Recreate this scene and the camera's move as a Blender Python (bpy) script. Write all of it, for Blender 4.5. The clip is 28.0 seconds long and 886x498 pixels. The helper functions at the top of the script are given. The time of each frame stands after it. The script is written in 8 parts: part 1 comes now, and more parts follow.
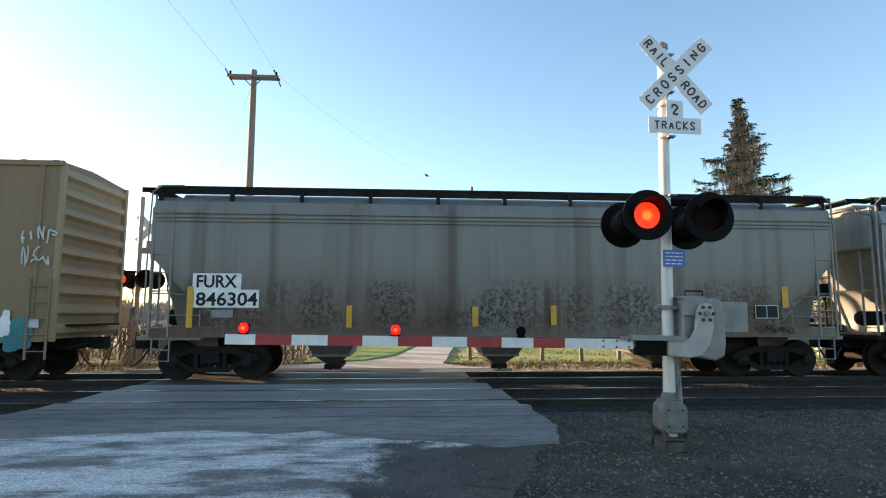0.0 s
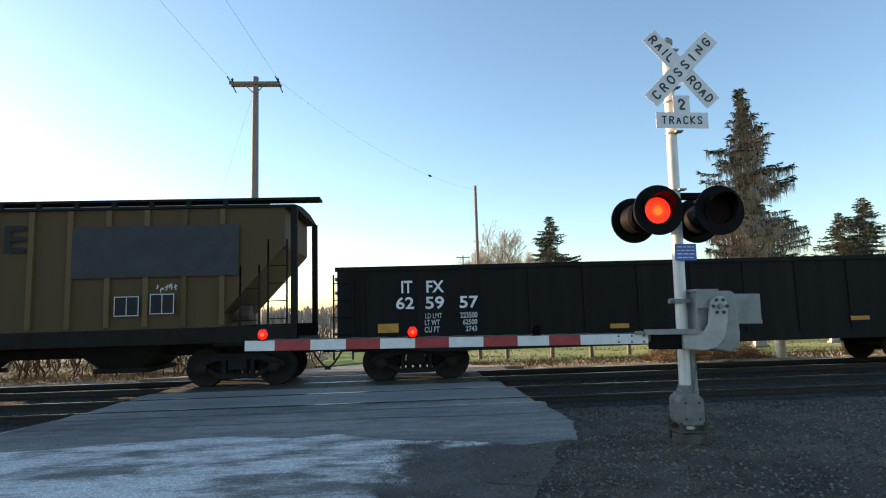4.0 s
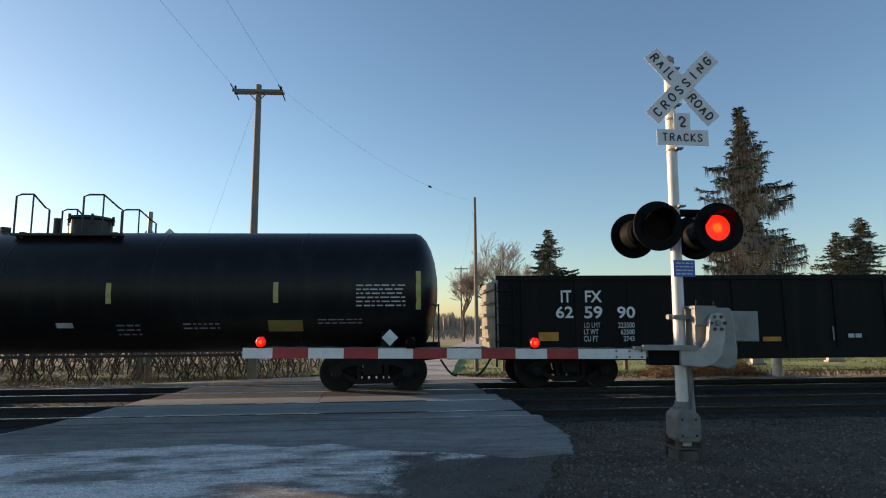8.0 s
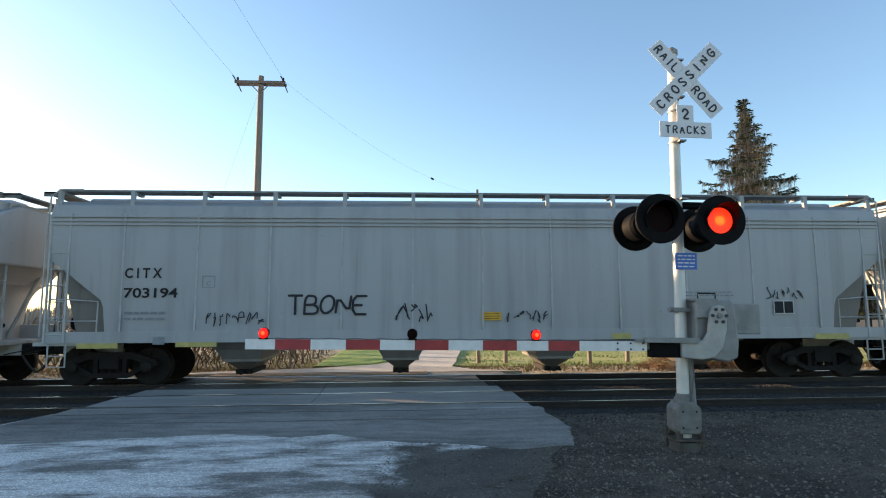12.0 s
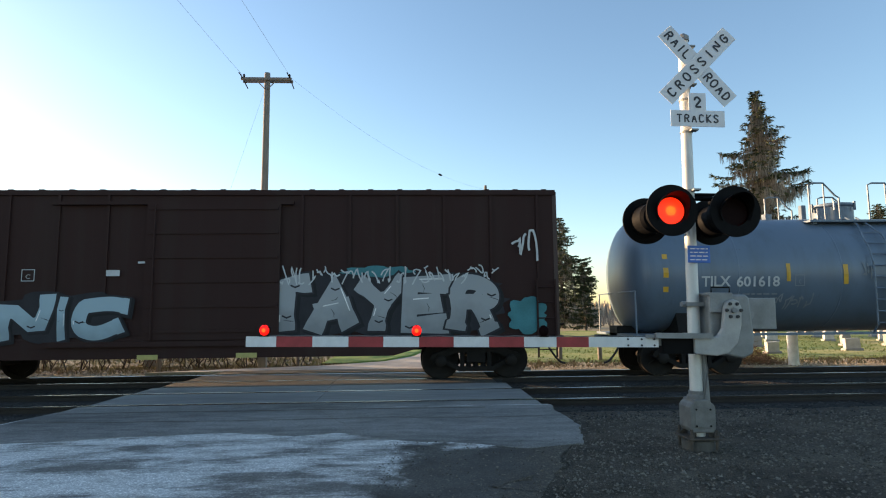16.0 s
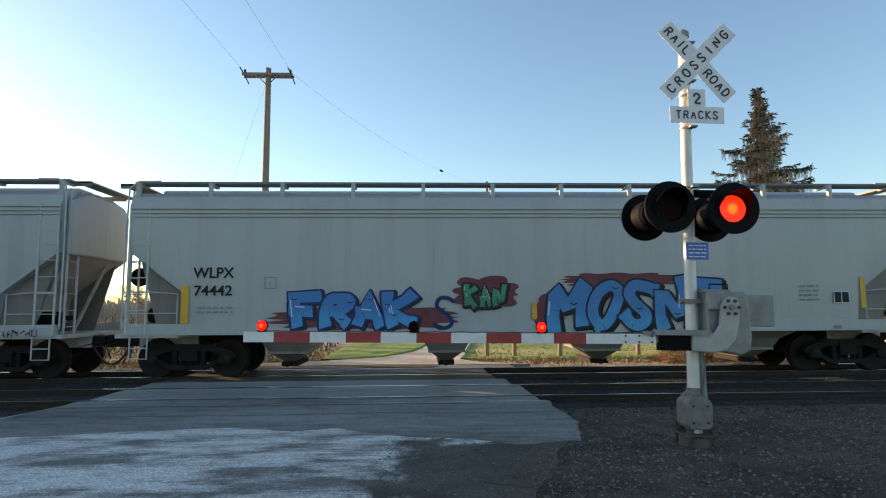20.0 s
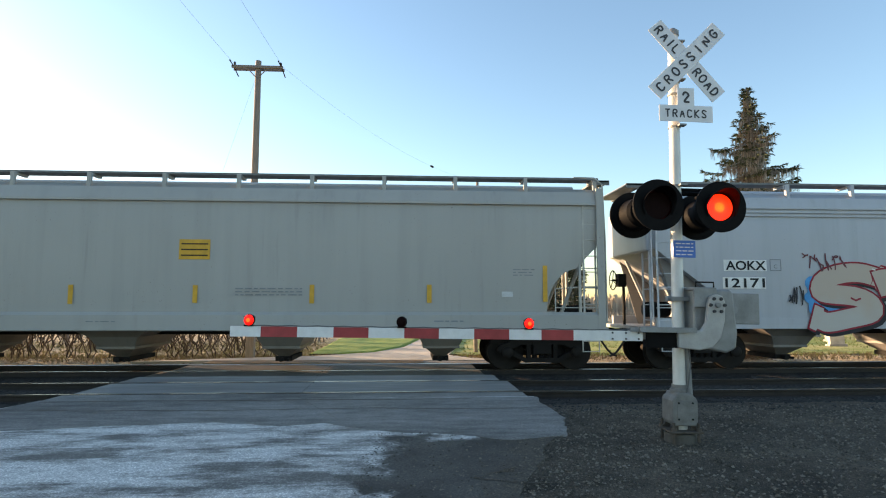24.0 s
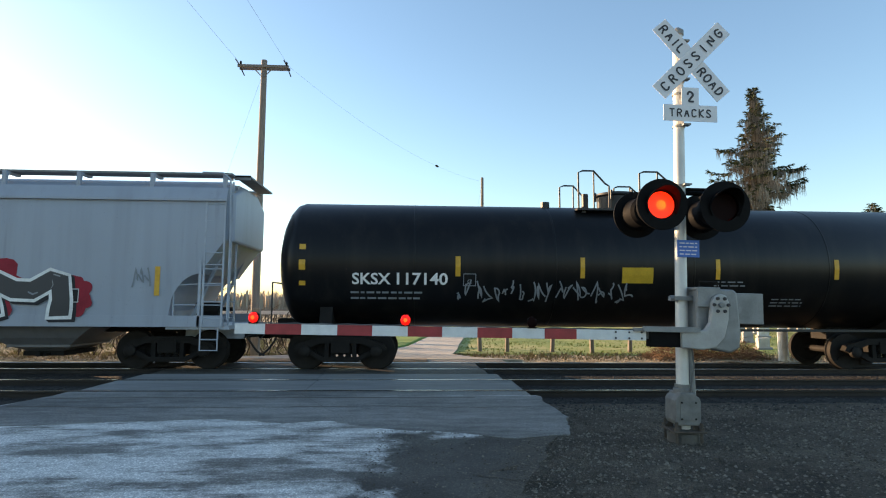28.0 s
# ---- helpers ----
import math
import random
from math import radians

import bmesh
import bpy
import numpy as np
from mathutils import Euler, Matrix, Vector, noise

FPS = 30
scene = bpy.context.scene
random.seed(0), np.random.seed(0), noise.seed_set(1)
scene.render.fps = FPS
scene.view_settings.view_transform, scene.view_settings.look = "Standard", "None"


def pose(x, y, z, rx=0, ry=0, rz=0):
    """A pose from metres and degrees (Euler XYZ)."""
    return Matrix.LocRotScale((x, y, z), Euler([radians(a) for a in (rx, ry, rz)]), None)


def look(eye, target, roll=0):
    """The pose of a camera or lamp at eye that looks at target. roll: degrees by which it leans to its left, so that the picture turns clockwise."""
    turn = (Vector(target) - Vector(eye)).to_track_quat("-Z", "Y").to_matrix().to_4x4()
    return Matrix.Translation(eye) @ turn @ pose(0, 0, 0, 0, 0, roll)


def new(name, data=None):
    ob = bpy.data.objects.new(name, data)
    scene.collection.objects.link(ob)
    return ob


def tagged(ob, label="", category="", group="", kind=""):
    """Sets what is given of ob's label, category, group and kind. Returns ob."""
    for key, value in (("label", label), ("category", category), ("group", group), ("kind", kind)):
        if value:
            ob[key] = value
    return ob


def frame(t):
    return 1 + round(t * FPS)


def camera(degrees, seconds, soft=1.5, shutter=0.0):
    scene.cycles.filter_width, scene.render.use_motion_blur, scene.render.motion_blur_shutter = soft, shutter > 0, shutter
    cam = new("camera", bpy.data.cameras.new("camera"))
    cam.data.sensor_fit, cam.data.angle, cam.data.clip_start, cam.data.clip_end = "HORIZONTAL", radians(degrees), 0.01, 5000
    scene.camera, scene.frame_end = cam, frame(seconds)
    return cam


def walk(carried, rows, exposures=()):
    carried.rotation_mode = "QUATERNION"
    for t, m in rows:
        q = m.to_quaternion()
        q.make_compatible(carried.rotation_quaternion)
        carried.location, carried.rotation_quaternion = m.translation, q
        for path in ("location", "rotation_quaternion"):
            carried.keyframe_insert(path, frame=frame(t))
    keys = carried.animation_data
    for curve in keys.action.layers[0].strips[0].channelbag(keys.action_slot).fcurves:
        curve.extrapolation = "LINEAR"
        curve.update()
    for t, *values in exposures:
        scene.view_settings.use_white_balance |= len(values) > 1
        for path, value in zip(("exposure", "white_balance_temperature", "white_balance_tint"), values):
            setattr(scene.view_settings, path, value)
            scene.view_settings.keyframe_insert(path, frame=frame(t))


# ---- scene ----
cam = camera(75.5, 28.0, soft=1.1)
PATH = [
    (0, 0.000, 0.000, 1.630, -3.89, 6.33, 0.13),
    (0.5, 0.002, -0.001, 1.630, -3.86, 6.31, 0.37),
    (1, -0.002, -0.003, 1.628, -3.81, 6.28, 0.49),
    (1.5, 0.010, 0.018, 1.628, -3.82, 6.19, 0.62),
    (2, 0.045, 0.007, 1.629, -3.76, 6.19, -0.28),
    (2.5, -0.011, -0.033, 1.633, -3.49, 6.37, 0.50),
    (3, -0.105, -0.057, 1.639, -3.90, 6.29, -1.54),
    (3.5, -0.110, -0.060, 1.646, -3.64, 6.20, -2.03),
    (5.5, -0.158, -0.105, 1.644, -2.69, 7.11, 0.37),
    (6, -0.158, -0.110, 1.648, -2.47, 7.30, 0.03),
    (6.5, -0.167, -0.110, 1.648, -2.59, 7.46, 0.23),
    (7, -0.166, -0.095, 1.652, -3.29, 7.54, -0.57),
    (7.5, -0.154, -0.090, 1.642, -3.45, 7.58, -0.42),
    (8, -0.143, -0.087, 1.648, -3.70, 7.38, -0.46),
    (8.5, -0.142, -0.078, 1.645, -3.75, 7.19, 0.58),
    (9, -0.131, -0.085, 1.645, -3.68, 7.00, 0.51),
    (9.5, -0.136, -0.079, 1.639, -3.72, 6.79, 0.38),
    (10, -0.146, -0.087, 1.639, -3.51, 6.58, 0.74),
    (10.5, -0.153, -0.089, 1.648, -3.39, 6.47, 0.92),
    (11, -0.149, -0.095, 1.650, -3.54, 6.68, 0.78),
    (11.5, -0.151, -0.099, 1.644, -3.53, 6.76, 0.62),
    (12, -0.139, -0.097, 1.644, -3.46, 6.61, -0.28),
    (12.5, -0.120, -0.098, 1.644, -3.38, 6.47, -0.32),
    (14.5, -0.059, 0.020, 1.633, -3.38, 6.73, -0.96),
    (15, -0.047, 0.066, 1.640, -2.99, 6.78, -0.57),
    (15.5, -0.099, 0.076, 1.645, -2.59, 6.52, -0.89),
    (16, -0.073, 0.081, 1.635, -2.53, 6.29, -0.55),
    (16.5, -0.039, 0.073, 1.640, -2.48, 6.37, -0.70),
    (17, -0.019, 0.078, 1.634, -2.62, 6.52, -1.05),
    (17.5, -0.023, 0.079, 1.635, -2.65, 6.31, 0.19),
    (18, -0.038, 0.071, 1.622, -2.66, 6.16, 0.33),
    (18.5, -0.032, 0.088, 1.631, -2.52, 5.98, 0.18),
    (19, -0.037, 0.087, 1.631, -2.44, 5.96, 0.53),
    (19.5, -0.032, 0.088, 1.632, -2.37, 5.91, 0.37),
    (20, -0.028, 0.085, 1.634, -2.37, 5.90, -0.34),
    (20.5, -0.028, 0.072, 1.628, -2.29, 5.96, -0.34),
    (22.5, -0.027, 0.081, 1.633, -2.94, 5.47, 0.42),
    (23, -0.015, 0.088, 1.631, -3.07, 5.52, 0.57),
    (23.5, -0.023, 0.079, 1.631, -3.24, 5.53, 0.75),
    (24, -0.011, 0.090, 1.632, -3.36, 5.49, 0.09),
    (24.5, -0.001, 0.096, 1.630, -3.52, 5.50, -0.40),
    (25, -0.003, 0.106, 1.631, -3.56, 5.43, 0.35),
    (25.5, -0.010, 0.097, 1.628, -3.56, 5.39, 0.51),
    (26, -0.014, 0.090, 1.626, -3.75, 5.18, 0.54),
    (26.5, -0.008, 0.092, 1.624, -3.82, 5.15, 0.61),
    (27, 0.005, 0.092, 1.631, -3.75, 5.37, 0.60),
    (27.5, 0.007, 0.080, 1.628, -3.34, 5.52, 0.63),
    (28, 0.001, 0.069, 1.617, -2.88, 5.46, 0.37),
]

# the picture darkens while the low dark wagons pass
EXPOSURES = [
    (0.0, 1.68, 7300, 12), (3.5, 1.6, 7200, 12), (5.5, 0.6, 6950, 12), (7.0, 0.58, 6950, 12), (8.0, 0.66, 6850, 12), (9.0, 0.68, 6900, 12), (10.0, 0.94, 7000, 12), (12.0, 1.52, 7150, 12), (15.0, 1.42, 7300, 12),
    (17.0, 1.4, 7300, 12), (19.0, 1.33, 7450, 12), (20.0, 1.32, 7600, 12), (23.0, 1.6, 7600, 12), (25.0, 1.66, 7700, 12), (28.0, 1.52, 7450, 12),
]
walk(cam, [(t, pose(x, y, z, 90 + pitch, 0, yaw) @ pose(0, 0, 0, 0, 0, roll)) for t, x, y, z, yaw, pitch, roll in PATH], EXPOSURES)

FLIP0, FLIP_STEP = 0.0745, 0.5405  # when the lamps change over

# ---------- light: a low sun behind the train, and the sky ----------
SUN_AZ, SUN_EL = 62.0, 8.5  # degrees to the left of +y, and above the ground
world = bpy.data.worlds.new("sky")
scene.world = world
world.use_nodes = True
wn = world.node_tree
sky = wn.nodes.new("ShaderNodeTexSky")
sky.sky_type = "NISHITA"
sky.sun_disc = False
sky.sun_elevation = radians(SUN_EL)
sky.sun_rotation = radians(-SUN_AZ)
sky.air_density, sky.dust_density, sky.ozone_density = 1.0, 0.5, 2.6
wn.nodes["Background"].inputs["Strength"].default_value = 0.15
wn.links.new(sky.outputs[0], wn.nodes["Background"].inputs["Color"])
sun = new("sun", bpy.data.lights.new("sun", "SUN"))
sun.data.energy, sun.data.angle, sun.data.color = 5.0, radians(0.6), (1.0, 0.7, 0.44)
sun_way = Vector((-math.sin(radians(SUN_AZ)) * math.cos(radians(SUN_EL)), math.cos(radians(SUN_AZ)) * math.cos(radians(SUN_EL)), math.sin(radians(SUN_EL))))
sun.matrix_world = look((0, 0, 60), Vector((0, 0, 60)) - sun_way)

# ---------- materials ----------
MATS = {}


def material(name, color, rough=0.6, metal=0.0, vary=0.15, scale=3.0, bump=0.0, fine=60.0, spec=0.5, stretch=(1, 1, 1)):
    """Plain paint, wood, stone or metal: two scales of variation and a fine relief."""
    if name in MATS:
        return MATS[name]
    m = bpy.data.materials.new(name)
    m.use_nodes = True
    n, l = m.node_tree.nodes, m.node_tree.links
    b = n["Principled BSDF"]
    co = n.new("ShaderNodeTexCoord")
    mp = n.new("ShaderNodeMapping")
    mp.inputs["Scale"].default_value = stretch
    l.new(co.outputs["Object"], mp.inputs[0])
    a = n.new("ShaderNodeTexNoise")
    a.inputs["Scale"].default_value, a.inputs["Detail"].default_value = scale, 6
    f = n.new("ShaderNodeTexNoise")
    f.inputs["Scale"].default_value, f.inputs["Detail"].default_value = fine, 3
    l.new(mp.outputs[0], a.inputs[0]), l.new(mp.outputs[0], f.inputs[0])
    s = n.new("ShaderNodeMath")
    s.operation = "MULTIPLY_ADD"
    s.inputs[1].default_value, s.inputs[2].default_value = 0.35, 0.0
    l.new(f.outputs[0], s.inputs[0])
    t = n.new("ShaderNodeMath")
    t.operation = "ADD"
    l.new(a.outputs[0], t.inputs[0]), l.new(s.outputs[0], t.inputs[1])
    r = n.new("ShaderNodeValToRGB")
    lo, hi = [max(0.0, c * (1 - vary)) for c in color], [min(1.0, c * (1 + vary)) for c in color]
    r.color_ramp.elements[0].position, r.color_ramp.elements[0].color = 0.42, (*lo, 1)
    r.color_ramp.elements[1].position, r.color_ramp.elements[1].color = 0.92, (*hi, 1)
    l.new(t.outputs[0], r.inputs[0]), l.new(r.outputs[0], b.inputs["Base Color"])
    b.inputs["Roughness"].default_value, b.inputs["Metallic"].default_value = rough, metal
    b.inputs["Specular IOR Level"].default_value = spec
    if bump:
        u = n.new("ShaderNodeBump")
        u.inputs["Strength"].default_value, u.inputs["Distance"].default_value = bump, 0.01
        l.new(t.outputs[0], u.inputs["Height"]), l.new(u.outputs[0], b.inputs["Normal"])
    MATS[name] = m
    return m


def glow(name, color, strength):
    if name not in MATS:
        m = bpy.data.materials.new(name)
        m.use_nodes = True
        b = m.node_tree.nodes["Principled BSDF"]
        b.inputs["Base Color"].default_value = (*color, 1)
        b.inputs["Emission Color"].default_value = (*color, 1)
        b.inputs["Emission Strength"].default_value = strength
        MATS[name] = m
    return MATS[name]


def car_paint(name, color, dirt=0.3, rust=0.0, band=(1.2, 2.5), gloss=0.42, spec=0.5):
    """Wagon paint: grime runs down the sides, rust breaks out in spots and patches in a band of the side."""
    m = bpy.data.materials.new(name)
    m.use_nodes = True
    n, l = m.node_tree.nodes, m.node_tree.links
    b = n["Principled BSDF"]
    co = n.new("ShaderNodeTexCoord")

    def noise_at(scale, stretch, detail=5):
        mp = n.new("ShaderNodeMapping")
        mp.inputs["Scale"].default_value = stretch
        x = n.new("ShaderNodeTexNoise")
        x.inputs["Scale"].default_value, x.inputs["Detail"].default_value = scale, detail
        l.new(co.outputs["Object"], mp.inputs[0]), l.new(mp.outputs[0], x.inputs[0])
        return x.outputs[0]

    def ramp(x, lo, hi):
        r = n.new("ShaderNodeMapRange")
        r.inputs[1].default_value, r.inputs[2].default_value = lo, hi
        l.new(x, r.inputs[0])
        return r.outputs[0]

    def times(x, y, op="MULTIPLY"):
        k = n.new("ShaderNodeMath")
        k.operation = op
        for i, v in enumerate((x, y)):
            if isinstance(v, float):
                k.inputs[i].default_value = v
            else:
                l.new(v, k.inputs[i])
        return k.outputs[0]

    def mix(f, c0, c1):
        x = n.new("ShaderNodeMix")
        x.data_type = "RGBA"
        l.new(f, x.inputs[0])
        for i, v in ((6, c0), (7, c1)):
            if isinstance(v, tuple):
                x.inputs[i].default_value = v
            else:
                l.new(v, x.inputs[i])
        return x.outputs[2]

    color = [color[0] * 0.81, color[1] * 0.825, color[2] * 0.85]
    broad = noise_at(0.5, (1, 1, 1))
    run = noise_at(2.6, (1, 1, 0.05), 3)
    spot = noise_at(4.0, (1, 1, 0.8), 8)
    col = mix(times(ramp(broad, 0.35, 0.7), 0.5), (*color, 1), (*[c * 0.86 for c in color], 1))
    grime = tuple(c * 0.35 + g for c, g in zip(color, (0.03, 0.026, 0.02))) + (1,)
    col = mix(times(ramp(run, 0.5, 0.85), min(0.65, 0.1 + 3.0 * dirt * dirt)), col, grime)
    fine_run = times(ramp(noise_at(9.0, (1, 1, 0.07), 5), 0.55, 0.75), ramp(noise_at(0.8, (1, 1, 0.5), 3), 0.45, 0.65))
    col = mix(times(fine_run, 0.15 + 0.5 * dirt), col, grime)
    chips = times(ramp(noise_at(30.0, (1, 1, 1), 6), 0.66, 0.72), ramp(noise_at(1.3, (1, 1, 1), 4), 0.5, 0.62))
    col = mix(times(chips, 0.75), col, (0.05, 0.032, 0.024, 1))
    if rust > 0:
        sep = n.new("ShaderNodeSeparateXYZ")
        l.new(co.outputs["Object"], sep.inputs[0])
        up = ramp(sep.outputs[2], band[1], band[1] - 0.5)
        dn = ramp(sep.outputs[2], band[0] - 0.2, band[0] + 0.2)
        zone = times(up, dn)
        haze = times(times(ramp(noise_at(0.45, (1, 1, 0.7), 4), 0.32, 0.58), ramp(sep.outputs[2], band[1] + 0.5, band[0])), 0.9 * float(rust))
        col = mix(haze, col, (0.1, 0.052, 0.032, 1))
        if rust > 0.6:
            col = mix(times(ramp(noise_at(1.5, (1, 1, 0.015), 5), 0.56, 0.68), 0.75), col, (0.07, 0.042, 0.032, 1))
        patch = times(ramp(noise_at(1.1, (1, 1, 0.6), 9), 0.42, 0.54), times(ramp(noise_at(9.0, (1, 1, 0.8), 10), 0.43, 0.53), ramp(noise_at(32.0, (1, 1, 0.7), 8), 0.42, 0.52)))
        bleed = times(times(ramp(noise_at(3.2, (1, 1, 0.12), 6), 0.46, 0.66), ramp(noise_at(0.7, (1, 1, 0.4), 4), 0.4, 0.6)), zone)
        col = mix(times(bleed, 0.85 * float(rust)), col, (0.062, 0.028, 0.017, 1))
        runs = times(ramp(noise_at(7.0, (1, 1, 0.05), 4), 0.55, 0.7), ramp(noise_at(0.9, (1, 1, 0.3), 3), 0.42, 0.6))
        rusty = mix(ramp(spot, 0.4, 0.7), (0.011, 0.007, 0.005, 1), (0.045, 0.023, 0.014, 1))
        col = mix(times(times(patch, zone), float(rust)), col, rusty)
        col = mix(times(times(runs, zone), 0.7 * float(rust)), col, (0.06, 0.03, 0.02, 1))
    l.new(col, b.inputs["Base Color"])
    b.inputs["Roughness"].default_value = gloss
    b.inputs["Specular IOR Level"].default_value = spec
    u = n.new("ShaderNodeBump")
    u.inputs["Strength"].default_value, u.inputs["Distance"].default_value = 0.25, 0.02
    l.new(noise_at(1.2, (1, 1, 0.6), 3), u.inputs["Height"]), l.new(u.outputs[0], b.inputs["Normal"])
    return m


INKS = {
    "white": (0.75, 0.75, 0.73), "pale": (0.5, 0.52, 0.52), "grey": (0.22, 0.24, 0.26), "black": (0.02, 0.02, 0.022), "ink": (0.03, 0.03, 0.035),
    "coal": (0.045, 0.045, 0.05), "umber": (0.035, 0.025, 0.018), "teal": (0.05, 0.2, 0.22), "skyb": (0.13, 0.2, 0.27), "purple": (0.09, 0.035, 0.085),
    "brick": (0.1, 0.035, 0.03), "orange": (0.5, 0.24, 0.05), "amber": (0.55, 0.33, 0.03), "olive": (0.2, 0.16, 0.05), "red": (0.35, 0.06, 0.07),
    "maroon": (0.16, 0.05, 0.06), "crimson": (0.3, 0.025, 0.04), "blue": (0.02, 0.17, 0.42), "navy": (0.02, 0.035, 0.12), "azure": (0.06, 0.3, 0.6),
    "green": (0.03, 0.25, 0.13), "pine": (0.03, 0.1, 0.1), "sand": (0.5, 0.4, 0.33), "mint": (0.3, 0.5, 0.42), "tealp": (0.03, 0.2, 0.28),
    "silver": (0.31, 0.33, 0.34), "mist": (0.32, 0.45, 0.51), "lilac": (0.6, 0.57, 0.68), "indigo": (0.05, 0.05, 0.2), "rustp": (0.085, 0.052, 0.036), "rustd": (0.1, 0.062, 0.044), "bare": (0.45, 0.455, 0.45),
}


def ink(key):
    return material("paint_" + key, INKS[key], 0.6, vary=0.22, scale=2.5, fine=30, spec=0.2)


M_YELLOW = material("reflector_amber", (0.62, 0.33, 0.025), 0.4, vary=0.2, scale=5)
M_YELLOW_PALE = material("reflector_straw", (0.42, 0.36, 0.12), 0.45, vary=0.2, scale=5)
M_STEEL_DARK = material("grimy_steel", (0.011, 0.0095, 0.0085), 0.8, 0, 0.4, 4, 0.4, spec=0.25)
M_WHEEL = material("wheel_steel", (0.013, 0.011, 0.0095), 0.75, 0, 0.4, 5, 0.3, spec=0.25)
M_TREAD = material("bright_tread", (0.3, 0.29, 0.28), 0.3, 0.9, 0.1, 5)
M_RAIL = material("rail_rust", (0.028, 0.021, 0.017), 0.7, 0.3, 0.3, 4, 0.3)
M_RAIL_TOP = material("rail_head", (0.55, 0.54, 0.52), 0.22, 1.0, 0.1, 8)
M_GALV = material("galvanised", (0.23, 0.236, 0.235), 0.55, 0.3, 0.22, 6, 0.15)
M_MAST = material("aluminium_mast", (0.56, 0.55, 0.52), 0.5, 0.25, 0.1, 5, 0.1)
M_BLACK = material("signal_black", (0.005, 0.005, 0.0055), 0.6, 0, 0.3, 8, 0.1, spec=0.08)
M_SIGN = material("sign_sheeting", (0.66, 0.67, 0.69), 0.4, 0, 0.06, 6)
M_LEGEND = material("sign_legend", (0.025, 0.025, 0.03), 0.5, 0, 0.2, 12)
M_RED = material("gate_red", (0.33, 0.03, 0.035), 0.45, 0, 0.2, 9)
M_WHITE = material("gate_white", (0.68, 0.68, 0.67), 0.45, 0, 0.1, 9)
M_BLUE = material("plate_blue", (0.03, 0.14, 0.5), 0.45, 0, 0.1, 9)
M_CONCRETE = material("concrete", (0.09, 0.082, 0.07), 0.85, 0, 0.2, 6, 0.5)
M_WOOD = material("weathered_pole", (0.2, 0.172, 0.15), 0.85, 0, 0.3, 6, 0.6, stretch=(4, 4, 0.3))
M_WIRE = material("wire", (0.12, 0.12, 0.12), 0.6, 0.4)
M_HOSE = material("rubber_hose", (0.02, 0.02, 0.02), 0.7)
M_LIT = glow("lamp_lit", (1.0, 0.008, 0.004), 0.5)
M_LIT_POINT = glow("lamp_point", (1.0, 0.045, 0.007), 1.5)
M_LIT_CORE = glow("lamp_core", (1.0, 0.2, 0.012), 2.6)
M_UNLIT = material("lamp_unlit", (0.009, 0.003, 0.003), 0.5, 0, 0.2, 20, spec=0.04)


